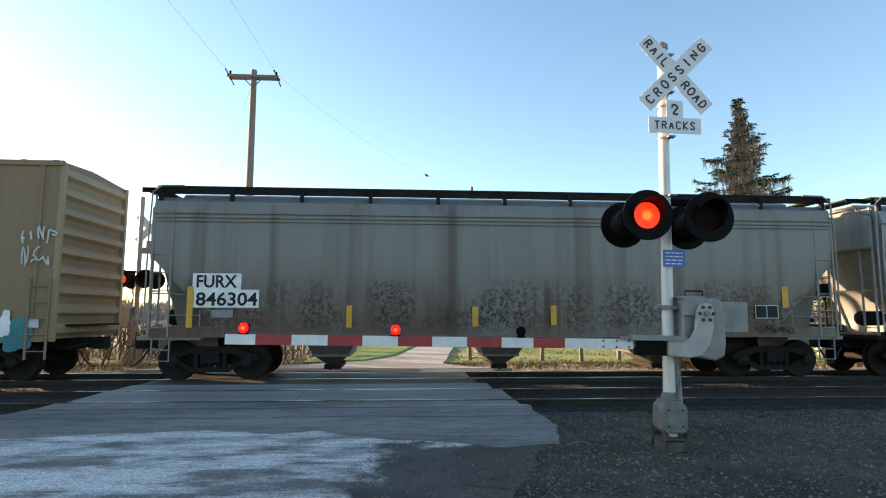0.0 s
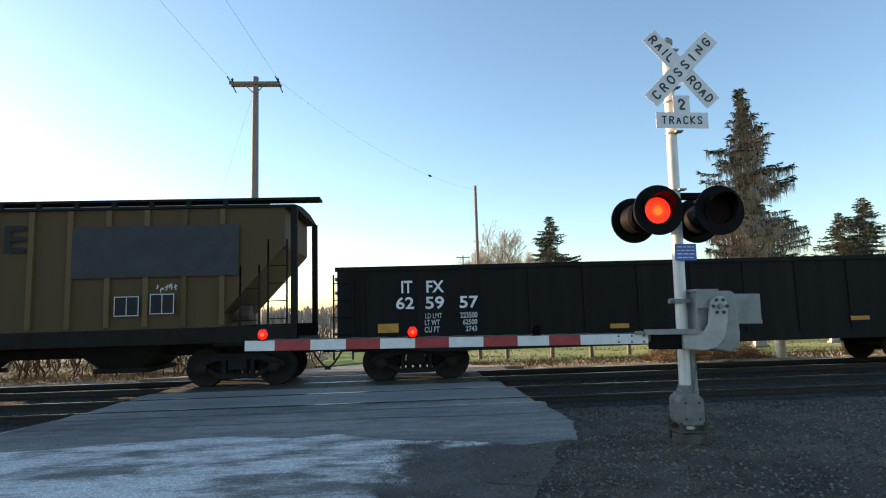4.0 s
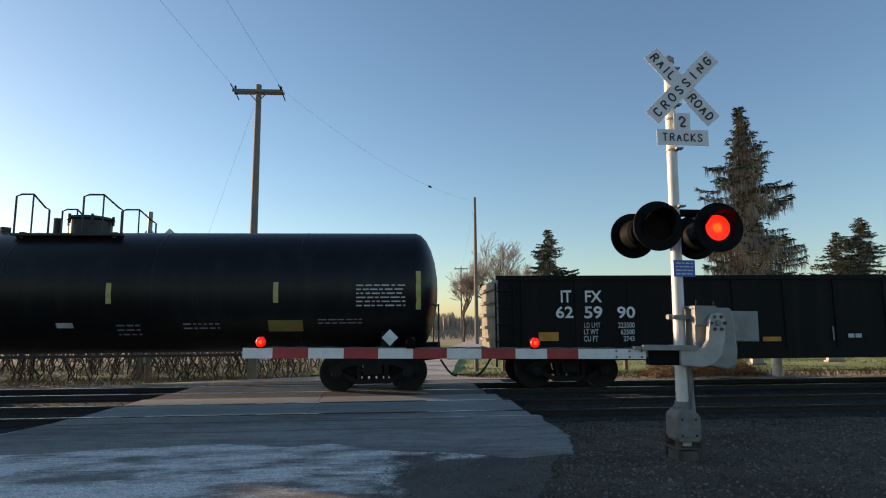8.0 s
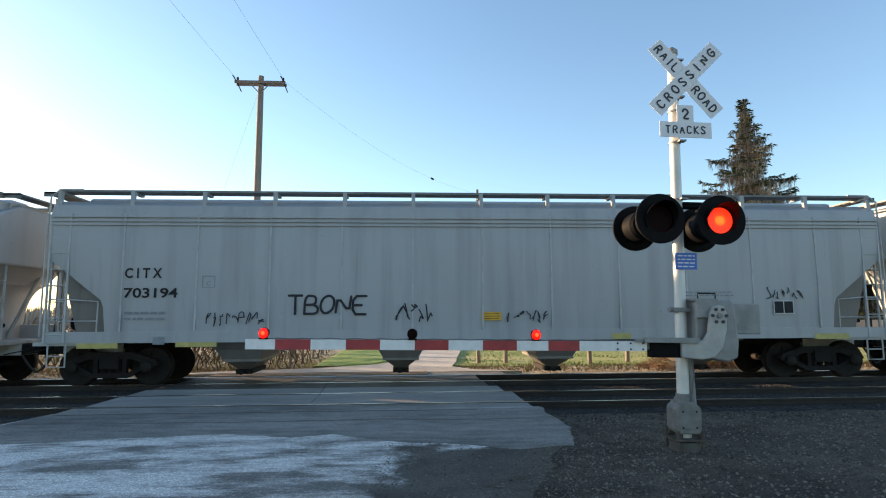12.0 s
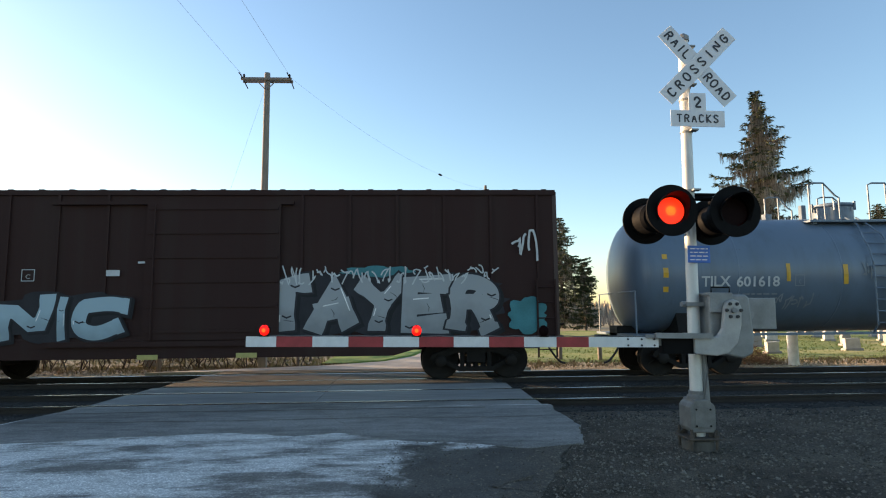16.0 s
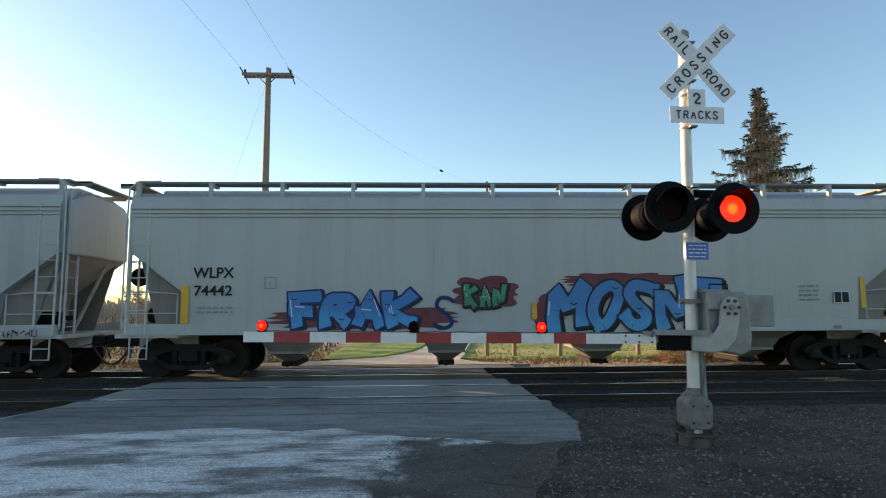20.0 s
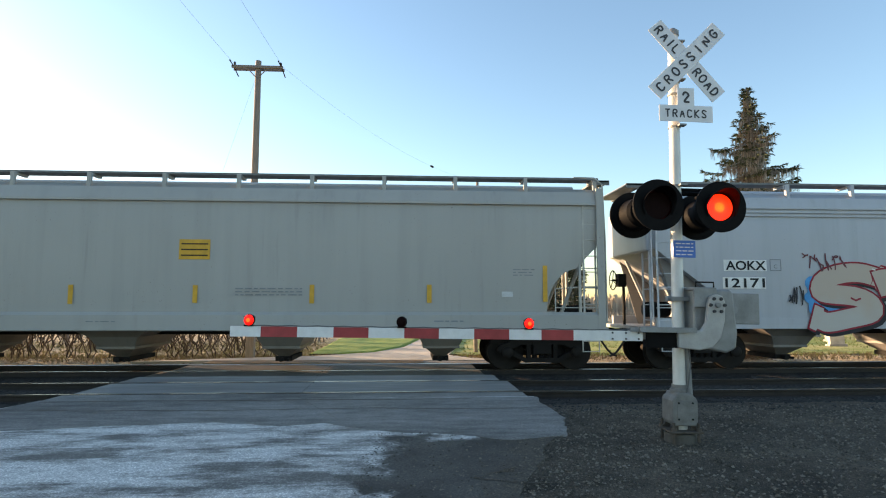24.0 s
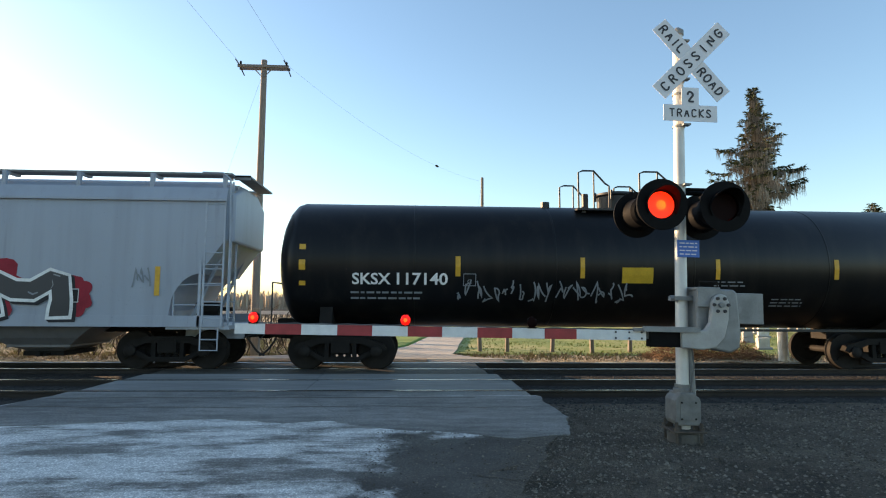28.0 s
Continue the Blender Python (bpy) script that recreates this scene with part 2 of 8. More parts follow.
# ---------- mesh tools ----------
class Shape:
    """Collects vertices and faces for one mesh."""

    def __init__(self):
        self.v, self.f = [], []

    def add(self, verts, faces):
        k = len(self.v)
        self.v += [tuple(p) for p in verts]
        self.f += [tuple(i + k for i in q) for q in faces]
        return self

    def box(self, x0, x1, y0, y1, z0, z1):
        return self.add([(x, y, z) for z in (z0, z1) for y in (y0, y1) for x in (x0, x1)], [(0, 2, 3, 1), (4, 5, 7, 6), (0, 1, 5, 4), (2, 6, 7, 3), (0, 4, 6, 2), (1, 3, 7, 5)])

    def prism(self, poly, axis, a, b):
        """A polygon in the plane across axis, drawn out from a to b. axis 'y': poly of (x, z); 'x': (y, z); 'z': (x, y)."""
        def put(p, s):
            return {"y": (p[0], s, p[1]), "x": (s, p[0], p[1]), "z": (p[0], p[1], s)}[axis]
        n = len(poly)
        return self.add([put(p, a) for p in poly] + [put(p, b) for p in poly], [tuple(range(n)), tuple(range(2 * n - 1, n - 1, -1))] + [(i, i + n, (i + 1) % n + n, (i + 1) % n) for i in range(n)])

    def rod(self, p, q, r, n=8, r2=None, caps=True):
        p, q = Vector(p), Vector(q)
        d = (q - p).normalized()
        u = d.orthogonal().normalized()
        w = d.cross(u)
        r2 = r if r2 is None else r2
        ring = [u * math.cos(2 * math.pi * i / n) + w * math.sin(2 * math.pi * i / n) for i in range(n)]
        fs = [(i, (i + 1) % n, (i + 1) % n + n, i + n) for i in range(n)]
        if caps:
            fs += [tuple(range(n - 1, -1, -1)), tuple(range(n, 2 * n))]
        return self.add([p + e * r for e in ring] + [q + e * r2 for e in ring], fs)

    def pipe(self, pts, r, n=6):
        """One bent tube through the points."""
        pts = [Vector(q) for q in pts]
        vs, u = [], None
        for i, q in enumerate(pts):
            d = (pts[min(i + 1, len(pts) - 1)] - pts[max(i - 1, 0)]).normalized()
            u = d.orthogonal().normalized() if u is None else (u - d * u.dot(d)).normalized()
            w = d.cross(u)
            vs += [q + (u * math.cos(2 * math.pi * k / n) + w * math.sin(2 * math.pi * k / n)) * r for k in range(n)]
        fs = [(i * n + k, i * n + (k + 1) % n, (i + 1) * n + (k + 1) % n, (i + 1) * n + k) for i in range(len(pts) - 1) for k in range(n)]
        return self.add(vs, fs + [tuple(range(n - 1, -1, -1)), tuple(range((len(pts) - 1) * n, len(pts) * n))])

    def turned(self, profile, axis_p, axis_d, n=24):
        """A turned solid: profile of (distance along the axis, radius)."""
        p, d = Vector(axis_p), Vector(axis_d).normalized()
        u = d.orthogonal().normalized()
        w = d.cross(u)
        vs, fs = [], []
        for s, r in profile:
            vs += [p + d * s + (u * math.cos(2 * math.pi * i / n) + w * math.sin(2 * math.pi * i / n)) * r for i in range(n)]
        for k in range(len(profile) - 1):
            fs += [(k * n + i, k * n + (i + 1) % n, (k + 1) * n + (i + 1) % n, (k + 1) * n + i) for i in range(n)]
        fs += [tuple(range(n - 1, -1, -1)), tuple(range((len(profile) - 1) * n, len(profile) * n))]
        return self.add(vs, fs)

    def mesh(self, name, mat, smooth=False, weld=False):
        me = bpy.data.meshes.new(name)
        me.from_pydata(self.v, [], self.f)
        bm = bmesh.new()
        bm.from_mesh(me)
        if weld:
            bmesh.ops.remove_doubles(bm, verts=bm.verts, dist=0.0005)
        bmesh.ops.recalc_face_normals(bm, faces=bm.faces)
        bm.to_mesh(me)
        bm.free()
        if mat:
            me.materials.append(mat)
        if smooth:
            me.shade_smooth() if smooth is True else me.set_sharp_from_angle(angle=radians(smooth))
        return me


def part(name, shape, mat, parent=None, label="", smooth=False, bevel=0.0, kind="", weld=False):
    """One mesh object, under a thing or a part."""
    me = shape.mesh(name, mat, smooth, weld) if isinstance(shape, Shape) else shape
    ob = new(name, me)
    ob.parent = parent
    if bevel:
        b = ob.modifiers.new("bevel", "BEVEL")
        b.width, b.segments, b.limit_method = bevel, 2, "ANGLE"
    return tagged(ob, label=label, kind=kind)


def thing(name, m, label, category, group="", kind=""):
    ob = new(name)
    ob.matrix_basis = m
    return tagged(ob, label, category, group, kind)


FONT_CACHE = {}


def letters(text, offset=0.0):
    """The outline of a line of built-in lettering as flat triangles in x and y."""
    if (text, offset) not in FONT_CACHE:
        cu = bpy.data.curves.new("lettering", "FONT")
        cu.body, cu.offset, cu.resolution_u = text, offset, 3
        ob = bpy.data.objects.new("lettering", cu)
        scene.collection.objects.link(ob)
        bpy.context.view_layer.update()
        me = bpy.data.meshes.new_from_object(ob.evaluated_get(bpy.context.evaluated_depsgraph_get()))
        FONT_CACHE[text, offset] = ([v.co.to_2d() for v in me.vertices], [tuple(p.vertices) for p in me.polygons])
        bpy.data.objects.remove(ob)
        bpy.data.curves.remove(cu)
        bpy.data.meshes.remove(me)
    return FONT_CACHE[text, offset]


def fitted(text, x0, z0, x1, z1, y, offset=0.0, bend=None):
    """Lettering that fills a box on an upright face at y."""
    base, _ = letters(text, 0.0)
    vs, fs = letters(text, 0.0 if "M" in text else offset)
    xs, ys = [v.x for v in base], [v.y for v in base]
    ax, ay = (x1 - x0) / max(1e-6, max(xs) - min(xs)), (z1 - z0) / max(1e-6, max(ys) - min(ys))
    if bend is None:
        ax = min(ax, ay * 1.5)
    s = Shape()
    pts = [((v.x - min(xs)) * ax + x0, (v.y - min(ys)) * ay + z0) for v in vs]
    if bend:
        pts = [bend(*p) for p in pts]
    return s.add([(p[0], y, p[1]) for p in pts], fs)


# the face of a wagon at a height: flat sides, or the round of a tank
def flat_side(y):
    return lambda z: y


def tank_side(r, zc):
    return lambda z: -math.sqrt(max(0.01, r * r - (z - zc) ** 2))


def lay(shape, side, proud):
    """Lays flat marks onto the wagon's side."""
    shape.v = [(x, side(z) - proud + y, z) for x, y, z in shape.v]
    return shape


# ---------- marks on the wagons: lettering, plates, reflectors, spray paint ----------
def rough_blob(x0, z0, x1, z1, seed, n=44):
    """A sprayed cloud: a lobed outline."""
    rnd = random.Random(seed)
    cx, cz, rx, rz = (x0 + x1) / 2, (z0 + z1) / 2, (x1 - x0) / 2, (z1 - z0) / 2
    lobes, ph = max(3, round(2.5 * math.sqrt(rx / max(0.1, rz)) + 2)), rnd.uniform(0, 3)
    pts = []
    for i in range(n):
        a = 2 * math.pi * i / n
        c, s = math.cos(a), math.sin(a)
        k = (abs(c) ** 3 + abs(s) ** 3) ** (-1 / 3) * (0.76 + 0.24 * abs(math.sin(lobes * a / 1.3 + ph + 0.8 * math.sin(2 * a)))) * rnd.uniform(0.97, 1.02)
        pts.append((min(x1, max(x0, cx + rx * k * c)), min(z1, max(z0, cz + rz * k * s))))
    return pts


def ribbon(s, pts, w, y=0.0, cap="round", flare=1.0, grow=0.0, step=0.00003):
    """One painted line of that width through flat points, with mitred joints and round, square or slanted ends."""
    pts = [p for i, p in enumerate(pts) if i == 0 or math.hypot(p[0] - pts[i - 1][0], p[1] - pts[i - 1][1]) > 1e-4]
    if len(pts) < 2:
        return s
    n, h = len(pts), w / 2
    ways = [((bx - ax) / math.hypot(bx - ax, bz - az), (bz - az) / math.hypot(bx - ax, bz - az)) for (ax, az), (bx, bz) in zip(pts, pts[1:])]
    left, right = [], []
    for i, (px, pz) in enumerate(pts):
        a, b = ways[max(0, i - 1)], ways[min(n - 2, i)]
        mx, mz = -(a[1] + b[1]), a[0] + b[0]
        d = math.hypot(mx, mz)
        if d < 0.25:
            mx, mz, k = -b[1], b[0], 1.0
        else:
            mx, mz = mx / d, mz / d
            k = min(1.7, 1 / max(0.3, mx * -b[1] + mz * b[0]))
        r = h * k + grow
        if cap == "flare" and i in (0, n - 1):
            r = h * flare + grow
        left.append((px + mx * r, pz + mz * r)), right.append((px - mx * r, pz - mz * r))
    y0 = y
    vs = []
    for i in range(n):
        vs += [(left[i][0], y0 - step * i, left[i][1]), (right[i][0], y0 - step * i, right[i][1])]
    fs = [(2 * i, 2 * i + 1, 2 * i + 3, 2 * i + 2) for i in range(n - 1)]
    for i, sg, (dx, dz) in ((0, -1, ways[0]), (n - 1, 1, ways[-1])):
        a, b = left[i], right[i]
        yy, k = y0 - step * i, len(vs)
        if cap == "round":
            r = h + grow
            m = [(pts[i][0] + sg * dx * r * math.sin(q) - dz * r * math.cos(q), pts[i][1] + sg * dz * r * math.sin(q) + dx * r * math.cos(q)) for q in (0.6, 1.2, 1.9, 2.5)]
        else:
            e, f = (h * 0.75 + grow, h * 1.05 + grow) if sg > 0 else (h * 1.05 + grow, h * 0.75 + grow)
            m = [(a[0] + sg * dx * e, a[1] + sg * dz * e), (b[0] + sg * dx * f, b[1] + sg * dz * f)]
        vs += [(p, yy, q) for p, q in m]
        fs.append((2 * i, *range(k, k + len(m)), 2 * i + 1))
    return s.add(vs, fs)


def stroke(s, pts, w, y=0.0):
    return ribbon(s, pts, w, y, "square")


def scrawl(x0, z0, x1, z1, seed):
    """Quick looping strokes, one shape each."""
    rnd = random.Random(seed)
    out = []
    h, w = z1 - z0, x1 - x0
    count = max(3, round(w / max(0.1, h * 0.42)))
    for i in range(count):
        bx, bw = x0 + w * i / count, w / count
        pts = [(bx + bw * rnd.uniform(0, 0.3), z0 + h * rnd.uniform(0, 1))]
        for _ in range(3):
            gx, gz = bx + bw * rnd.uniform(0.0, 1.1), z0 + h * rnd.uniform(0, 1)
            mx, mz = (pts[-1][0] + gx) / 2 + bw * rnd.uniform(-0.3, 0.3), (pts[-1][1] + gz) / 2 + h * rnd.uniform(-0.2, 0.2)
            px, pz = pts[-1]
            for k in (0.25, 0.5, 0.75, 1.0):
                pts.append(((1 - k) ** 2 * px + 2 * k * (1 - k) * mx + k * k * gx, (1 - k) ** 2 * pz + 2 * k * (1 - k) * mz + k * k * gz))
        pts = [(min(x1, max(x0, a)), min(z1, max(z0, b))) for a, b in pts]
        s = Shape()
        stroke(s, pts, max(0.02, h * 0.07), -0.0005 * i)
        out.append(s)
    return out


def mark_wagon(car, key, side):
    """Reads the wagon's list of marks: kind, box and colour."""
    for i, line in enumerate(MARKS[key].strip().splitlines()):
        kind, x0, z0, x1, z1, *rest = line.split(" ")
        x0, z0, x1, z1 = float(x0), float(z0), float(x1), float(z1)
        seed = key + str(i)
        plate = Shape().add([(x0, 0, z0), (x1, 0, z0), (x1, 0, (z0 + z1) / 2), (x1, 0, z1), (x0, 0, z1), (x0, 0, (z0 + z1) / 2)], [(0, 1, 2, 5), (5, 2, 3, 4)])
        if kind == "P":
            part("plate", lay(plate, side, 0.005), ink(rest[0]), car)
        elif kind in "YZW":
            part("reflector" if kind != "W" else "notice_plate", lay(plate, side, 0.007), M_YELLOW if kind != "Z" else M_YELLOW_PALE, car)
            if kind == "W":
                h = (z1 - z0) / 7
                for r in range(3):
                    s = Shape().add([(x0 + 0.05, 0, z0 + h * (2 * r + 1.2)), (x1 - 0.05, 0, z0 + h * (2 * r + 1.2)), (x1 - 0.05, 0, z0 + h * (2 * r + 1.65)), (x0 + 0.05, 0, z0 + h * (2 * r + 1.65))], [(0, 1, 2, 3)])
                    part("notice_line", lay(s, side, 0.011), ink("umber"), car)
        elif kind == "K":
            part("data_panel", lay(plate, side, 0.007), ink("black"), car)
            xm = (x0 + x1) / 2
            for k, run in enumerate(([(x0, z0), (x1, z0)], [(x1, z0), (x1, z1)], [(x1, z1), (x0, z1)], [(x0, z1), (x0, z0)], [(xm, z0), (xm, z1)])):
                s = Shape()
                stroke(s, run, 0.02)
                part("panel_line", lay(s, side, 0.010 + 0.0002 * k), ink("pale"), car)
        elif kind == "X":
            s = Shape()
            stroke(s, [(x0, z0), (x1, z0), (x1, z1), (x0, z1), (x0, z0)], 0.018)
            part("stencil_frame", lay(s, side, 0.007), ink(rest[0]), car)
            part("stencil", lay(fitted("C", x0 + 0.09, z0 + 0.05, x1 - 0.09, z0 + 0.15, 0), side, 0.007), ink(rest[0]), car)
        elif kind == "B":
            rnd, rows = random.Random(seed), int(rest[1])
            h = (z1 - z0) / rows
            for r in range(rows):
                x = x0
                while x < x1 - 0.03:
                    w = min(rnd.uniform(0.06, 0.22), x1 - x)
                    s = Shape().add([(x, 0, z0 + h * (r + 0.36)), (x + w, 0, z0 + h * (r + 0.36)), (x + w, 0, z0 + h * (r + 0.7)), (x, 0, z0 + h * (r + 0.7))], [(0, 1, 2, 3)])
                    part("stencil_bar", lay(s, side, 0.009), ink(rest[0]), car)
                    x += w + rnd.uniform(0.03, 0.06)
        elif kind == "D":
            s = Shape().add([(x0 - 0.2, 0, z0), (x0, 0, z0 - 0.2), (x0 + 0.2, 0, z0), (x0, 0, z0 + 0.2)], [(0, 1, 2, 3)])
            s.v = [(a, side(z0 + 0.25) - 0.03, c) for a, b, c in s.v]
            part("placard", s, ink(rest[0]), car)
        elif kind == "T":
            part("lettering", lay(fitted(" ".join(rest[1:]), x0, z0, x1, z1, 0, 0.02), side, 0.012), ink(rest[0]), car)
        elif kind == "S":
            for s in scrawl(x0, z0, x1, z1, seed):
                part("spray_stroke", lay(s, side, 0.010), ink(rest[0]), car)
        elif kind == "C":
            pts = rough_blob(x0, z0, x1, z1, seed)
            s = Shape().add([((x0 + x1) / 2, 0, (z0 + z1) / 2)] + [(a, 0, b) for a, b in pts], [(0, k + 1, (k + 1) % len(pts) + 1) for k in range(len(pts))])
            part("spray_cloud", lay(s, side, 0.0025 + 0.0005 * (i % 4)), ink(rest[0]), car)
        elif kind == "R":
            # rust that drips from a seam: a comb of runs of many lengths
            rnd = random.Random(seed)
            n = max(8, round((x1 - x0) / 0.035))
            top_edge = [(x0 + (x1 - x0) * k / n, z1 - 0.02 * rnd.random()) for k in range(n + 1)]
            low_edge = [(x0 + (x1 - x0) * k / n, z1 - 0.03 - (z1 - z0) * max(0.0, 0.35 + 0.75 * noise.noise((k * 0.13, i * 3.1, 0)) + rnd.uniform(-0.25, 0.35)) * math.sin(math.pi * (k + 0.5) / (n + 1)) ** 0.5) for k in range(n + 1)]
            s = Shape().add([(p, 0, q) for p, q in top_edge + low_edge], [(k, k + 1, n + 2 + k, n + 1 + k) for k in range(n)])
            part("rust_stain", lay(s, side, 0.004), M_RUST_STAIN, car)
        elif kind == "F":
            for grow, proud, key2 in ((0.05, 0.005, "ink"), (0.0, 0.0065, rest[0])):
                pts = rough_blob(x0 - grow, z0 - grow, x1 + grow, z1 + grow, seed, 30)
                part("spray_shape", lay(Shape().add([(a, 0, b) for a, b in pts], [tuple(range(len(pts)))]), side, proud), ink(key2), car)
        elif kind == "H":
            spray_piece(car, side, rest[1], x0, z0, x1, z1, "bare", rest[0], seed, "t")
        elif kind == "O":
            tag_word(car, side, rest[1], x0, z0, x1, z1, rest[0], seed)
        elif kind == "G":
            spray_piece(car, side, rest[2], x0, z0, x1, z1, rest[0], rest[1], seed, rest[3] if len(rest) > 3 else "b")


# round sprayed letters: the lines of each, as points on a grid of 6 by 8
SKELETON = {
    "A": "00 38 60|13 53", "B": "00 08 48 57 55 44 04|44 63 61 50 00", "C": "67 48 28 07 01 20 40 61", "D": "00 08 38 66 62 30 00", "E": "68 08 00 60|04 44",
    "F": "68 08 00|04 44", "G": "67 48 28 06 02 20 40 62 64 34", "H": "00 08|60 68|04 64", "I": "30 38", "K": "00 08|68 04 60", "L": "08 00 60", "M": "00 08 33 68 60",
    "N": "00 08 60 68", "O": "20 02 06 28 48 66 62 40 20", "P": "00 08 48 67 65 44 04", "R": "00 08 48 67 65 44 04|34 60", "S": "67 48 18 06 15 53 61 40 10 01",
    "T": "08 68|38 30", "U": "08 02 20 40 62 68", "Y": "08 34 68|34 30", "2": "06 18 48 66 65 00 60", "8": "34 15 07 28 48 67 55 34 14 02 20 40 62 54 34",
}


def letter_lines(ch):
    out = []
    for run in SKELETON[ch].split("|"):
        pts = [(int(p[0]) / 6, int(p[1]) / 8) for p in run.split()]
        for _ in range(2 if ch in "BCDGOPRSU28" else 1):
            cut = [pts[0]]
            for (ax, az), (bx, bz) in zip(pts, pts[1:]):
                cut += [(ax * 0.75 + bx * 0.25, az * 0.75 + bz * 0.25), (ax * 0.25 + bx * 0.75, az * 0.25 + bz * 0.75)]
            pts = cut + [pts[-1]]
        out.append(pts)
    return out


def round_line(s, pts, w):
    """A painted line with round ends and joints."""
    return ribbon(s, pts, w)


def spray_piece(car, side, word, x0, z0, x1, z1, fill, edge, seed, style="b"):
    """Big sprayed letters: each leans and swells its own way, overlaps the next and has an edge, a cast block, highlights and cracks.
    style b: square-cut strokes with flared ends; r: round and swollen; q: upright, squared and very heavy; t: outlines alone."""
    rnd = random.Random(seed)
    h = z1 - z0
    wide = [0.5 if c == "I" else (1.25 if c == "M" else 1.0) for c in word]
    starts = [x0 + (x1 - x0) * sum(wide[:i]) / sum(wide) for i in range(len(word) + 1)]
    shine = "white" if edge != "white" else "silver"
    cap = "round" if style in "rt" else "flare"
    cast = -0.06 if style == "r" else 0.055
    for i, ch in enumerate(word):
        w = starts[i + 1] - starts[i]
        cx, cz = (starts[i] + starts[i + 1]) / 2, (z0 + z1) / 2
        a, lean, ph = radians(rnd.uniform(-7, 7)), rnd.uniform(-0.1, 0.2), rnd.uniform(0, 6)
        if style == "q":
            a, lean = 0.0, 0.0
        heavy = {"b": (0.28, 0.32), "r": (0.29, 0.34), "q": (0.37, 0.36), "t": (0.2, 0.26)}[style]
        thick = min(heavy[0] * h, heavy[1] * w) * rnd.uniform(0.94, 1.06)
        rim = {"t": 0.028, "q": 0.085, "r": 0.05, "b": 0.045}[style] * (1.7 if edge in ("white", "pale") and style != "t" else 1.0)
        hw, hh = max(0.02, w * (0.57 if style != "q" else 0.5) - thick / 2 - rim), h * 0.5 * (rnd.uniform(0.92, 1.0) if style != "q" else 1.0) - thick / 2 - rim

        def bend(u, v, cx=cx, cz=cz, a=a, lean=lean, ph=ph, hw=hw, hh=hh):
            x, z = (u - 0.5) * 2 * hw * (1 + (0.14 * (v - 0.5) if style != "q" else 0)), (v - 0.5) * 2 * hh
            if style != "q":
                x += lean * z * 0.6 + 0.03 * h * math.sin(5 * v + ph)
                z += 0.035 * h * math.sin(4 * u + ph)
            x, z = x * math.cos(a) - z * math.sin(a), x * math.sin(a) + z * math.cos(a)
            return cx + x, cz + z
        lines = [[bend(*p) for p in run] for run in letter_lines(ch)]
        if ch in "AEFHP" and style != "r":
            plan = {"A": "00 08 68 60|04 64", "P": "00 08 68 64 04"}.get(ch, SKELETON[ch]) if style == "q" else SKELETON[ch]
            lines = [[bend(int(p[0]) / 6, int(p[1]) / 8) for p in run.split()] for run in plan.split("|")]
        d = 0.0018 * i + 0.0004 * (round(x0 * 10) % 3)
        flare = rnd.uniform(1.05, 1.35) if style == "b" else 1.0

        def body(grow, dx=0.0, dz=0.0, lines=lines, thick=thick, flare=flare):
            s = Shape()
            for k, run in enumerate(lines):
                ribbon(s, [(p + dx, q + dz) for p, q in run], thick, -0.0002 * k, cap, flare, grow)
            return s
        if style != "t":
            for k in (1, 2, 3):
                part("spray_block", lay(body(rim, cast * h * k / 3, -0.045 * h * k / 3), side, 0.0046 + d * 0.2 - 0.0003 * k), ink("ink" if edge != "ink" else "black"), car)
        e = part("spray_edge", lay(body(rim), side, 0.008 + d), ink(edge), car)
        if style == "q":
            part("spray_line", lay(body(0.018), side, 0.0086 + d), ink("white"), e)
        part("spray_letter", lay(body(0.0), side, 0.0092 + d), ink(fill) if style == "t" else spray(fill, z0, z1), e)
        if style == "t":
            continue
        # highlights follow the upper edge of the strokes, cracks cut in from the rim
        for run in lines:
            n = len(run)
            if n < 2:
                continue
            k = rnd.randrange(max(1, n - 1))
            (ax, az), (bx, bz) = run[k], run[k + 1]
            ln = math.hypot(bx - ax, bz - az)
            nx, nz = -(bz - az) / max(1e-4, ln), (bx - ax) / max(1e-4, ln)
            if nz < 0 or (abs(nz) < 0.2 and nx > 0):
                nx, nz = -nx, -nz
            o = 0.36 * thick
            if ln > 0.1:
                part("spray_shine", lay(ribbon(Shape(), [(ax + (bx - ax) * f + nx * o, az + (bz - az) * f + nz * o) for f in (0.1, 0.45, 0.75)], 0.07 * thick), side, 0.0102 + d), ink(shine), e)
            f = rnd.uniform(0.25, 0.75)
            px, pz = ax + (bx - ax) * f - nx * 0.5 * thick, az + (bz - az) * f - nz * 0.5 * thick
            part("spray_crack", lay(ribbon(Shape(), [(px, pz), (px + nx * 0.25 * thick + 0.06 * thick, pz + nz * 0.25 * thick), (px + nx * 0.5 * thick - 0.08 * thick, pz + nz * 0.5 * thick + 0.05 * thick)], 0.045 * thick, 0.0, "flare", 0.4), side, 0.0102 + d), ink(edge if edge != "white" else "silver"), e)
            if style == "b" and n > 2:
                (gx, gz) = run[n // 2]
                part("spray_fade", lay(ribbon(Shape(), [(gx - 0.2 * thick, gz - 0.1 * thick), (gx + 0.05 * thick, gz - 0.22 * thick), (gx + 0.3 * thick, gz - 0.12 * thick)], 0.1 * thick), side, 0.0104 + d), ink(edge if edge != "white" else "grey"), e)


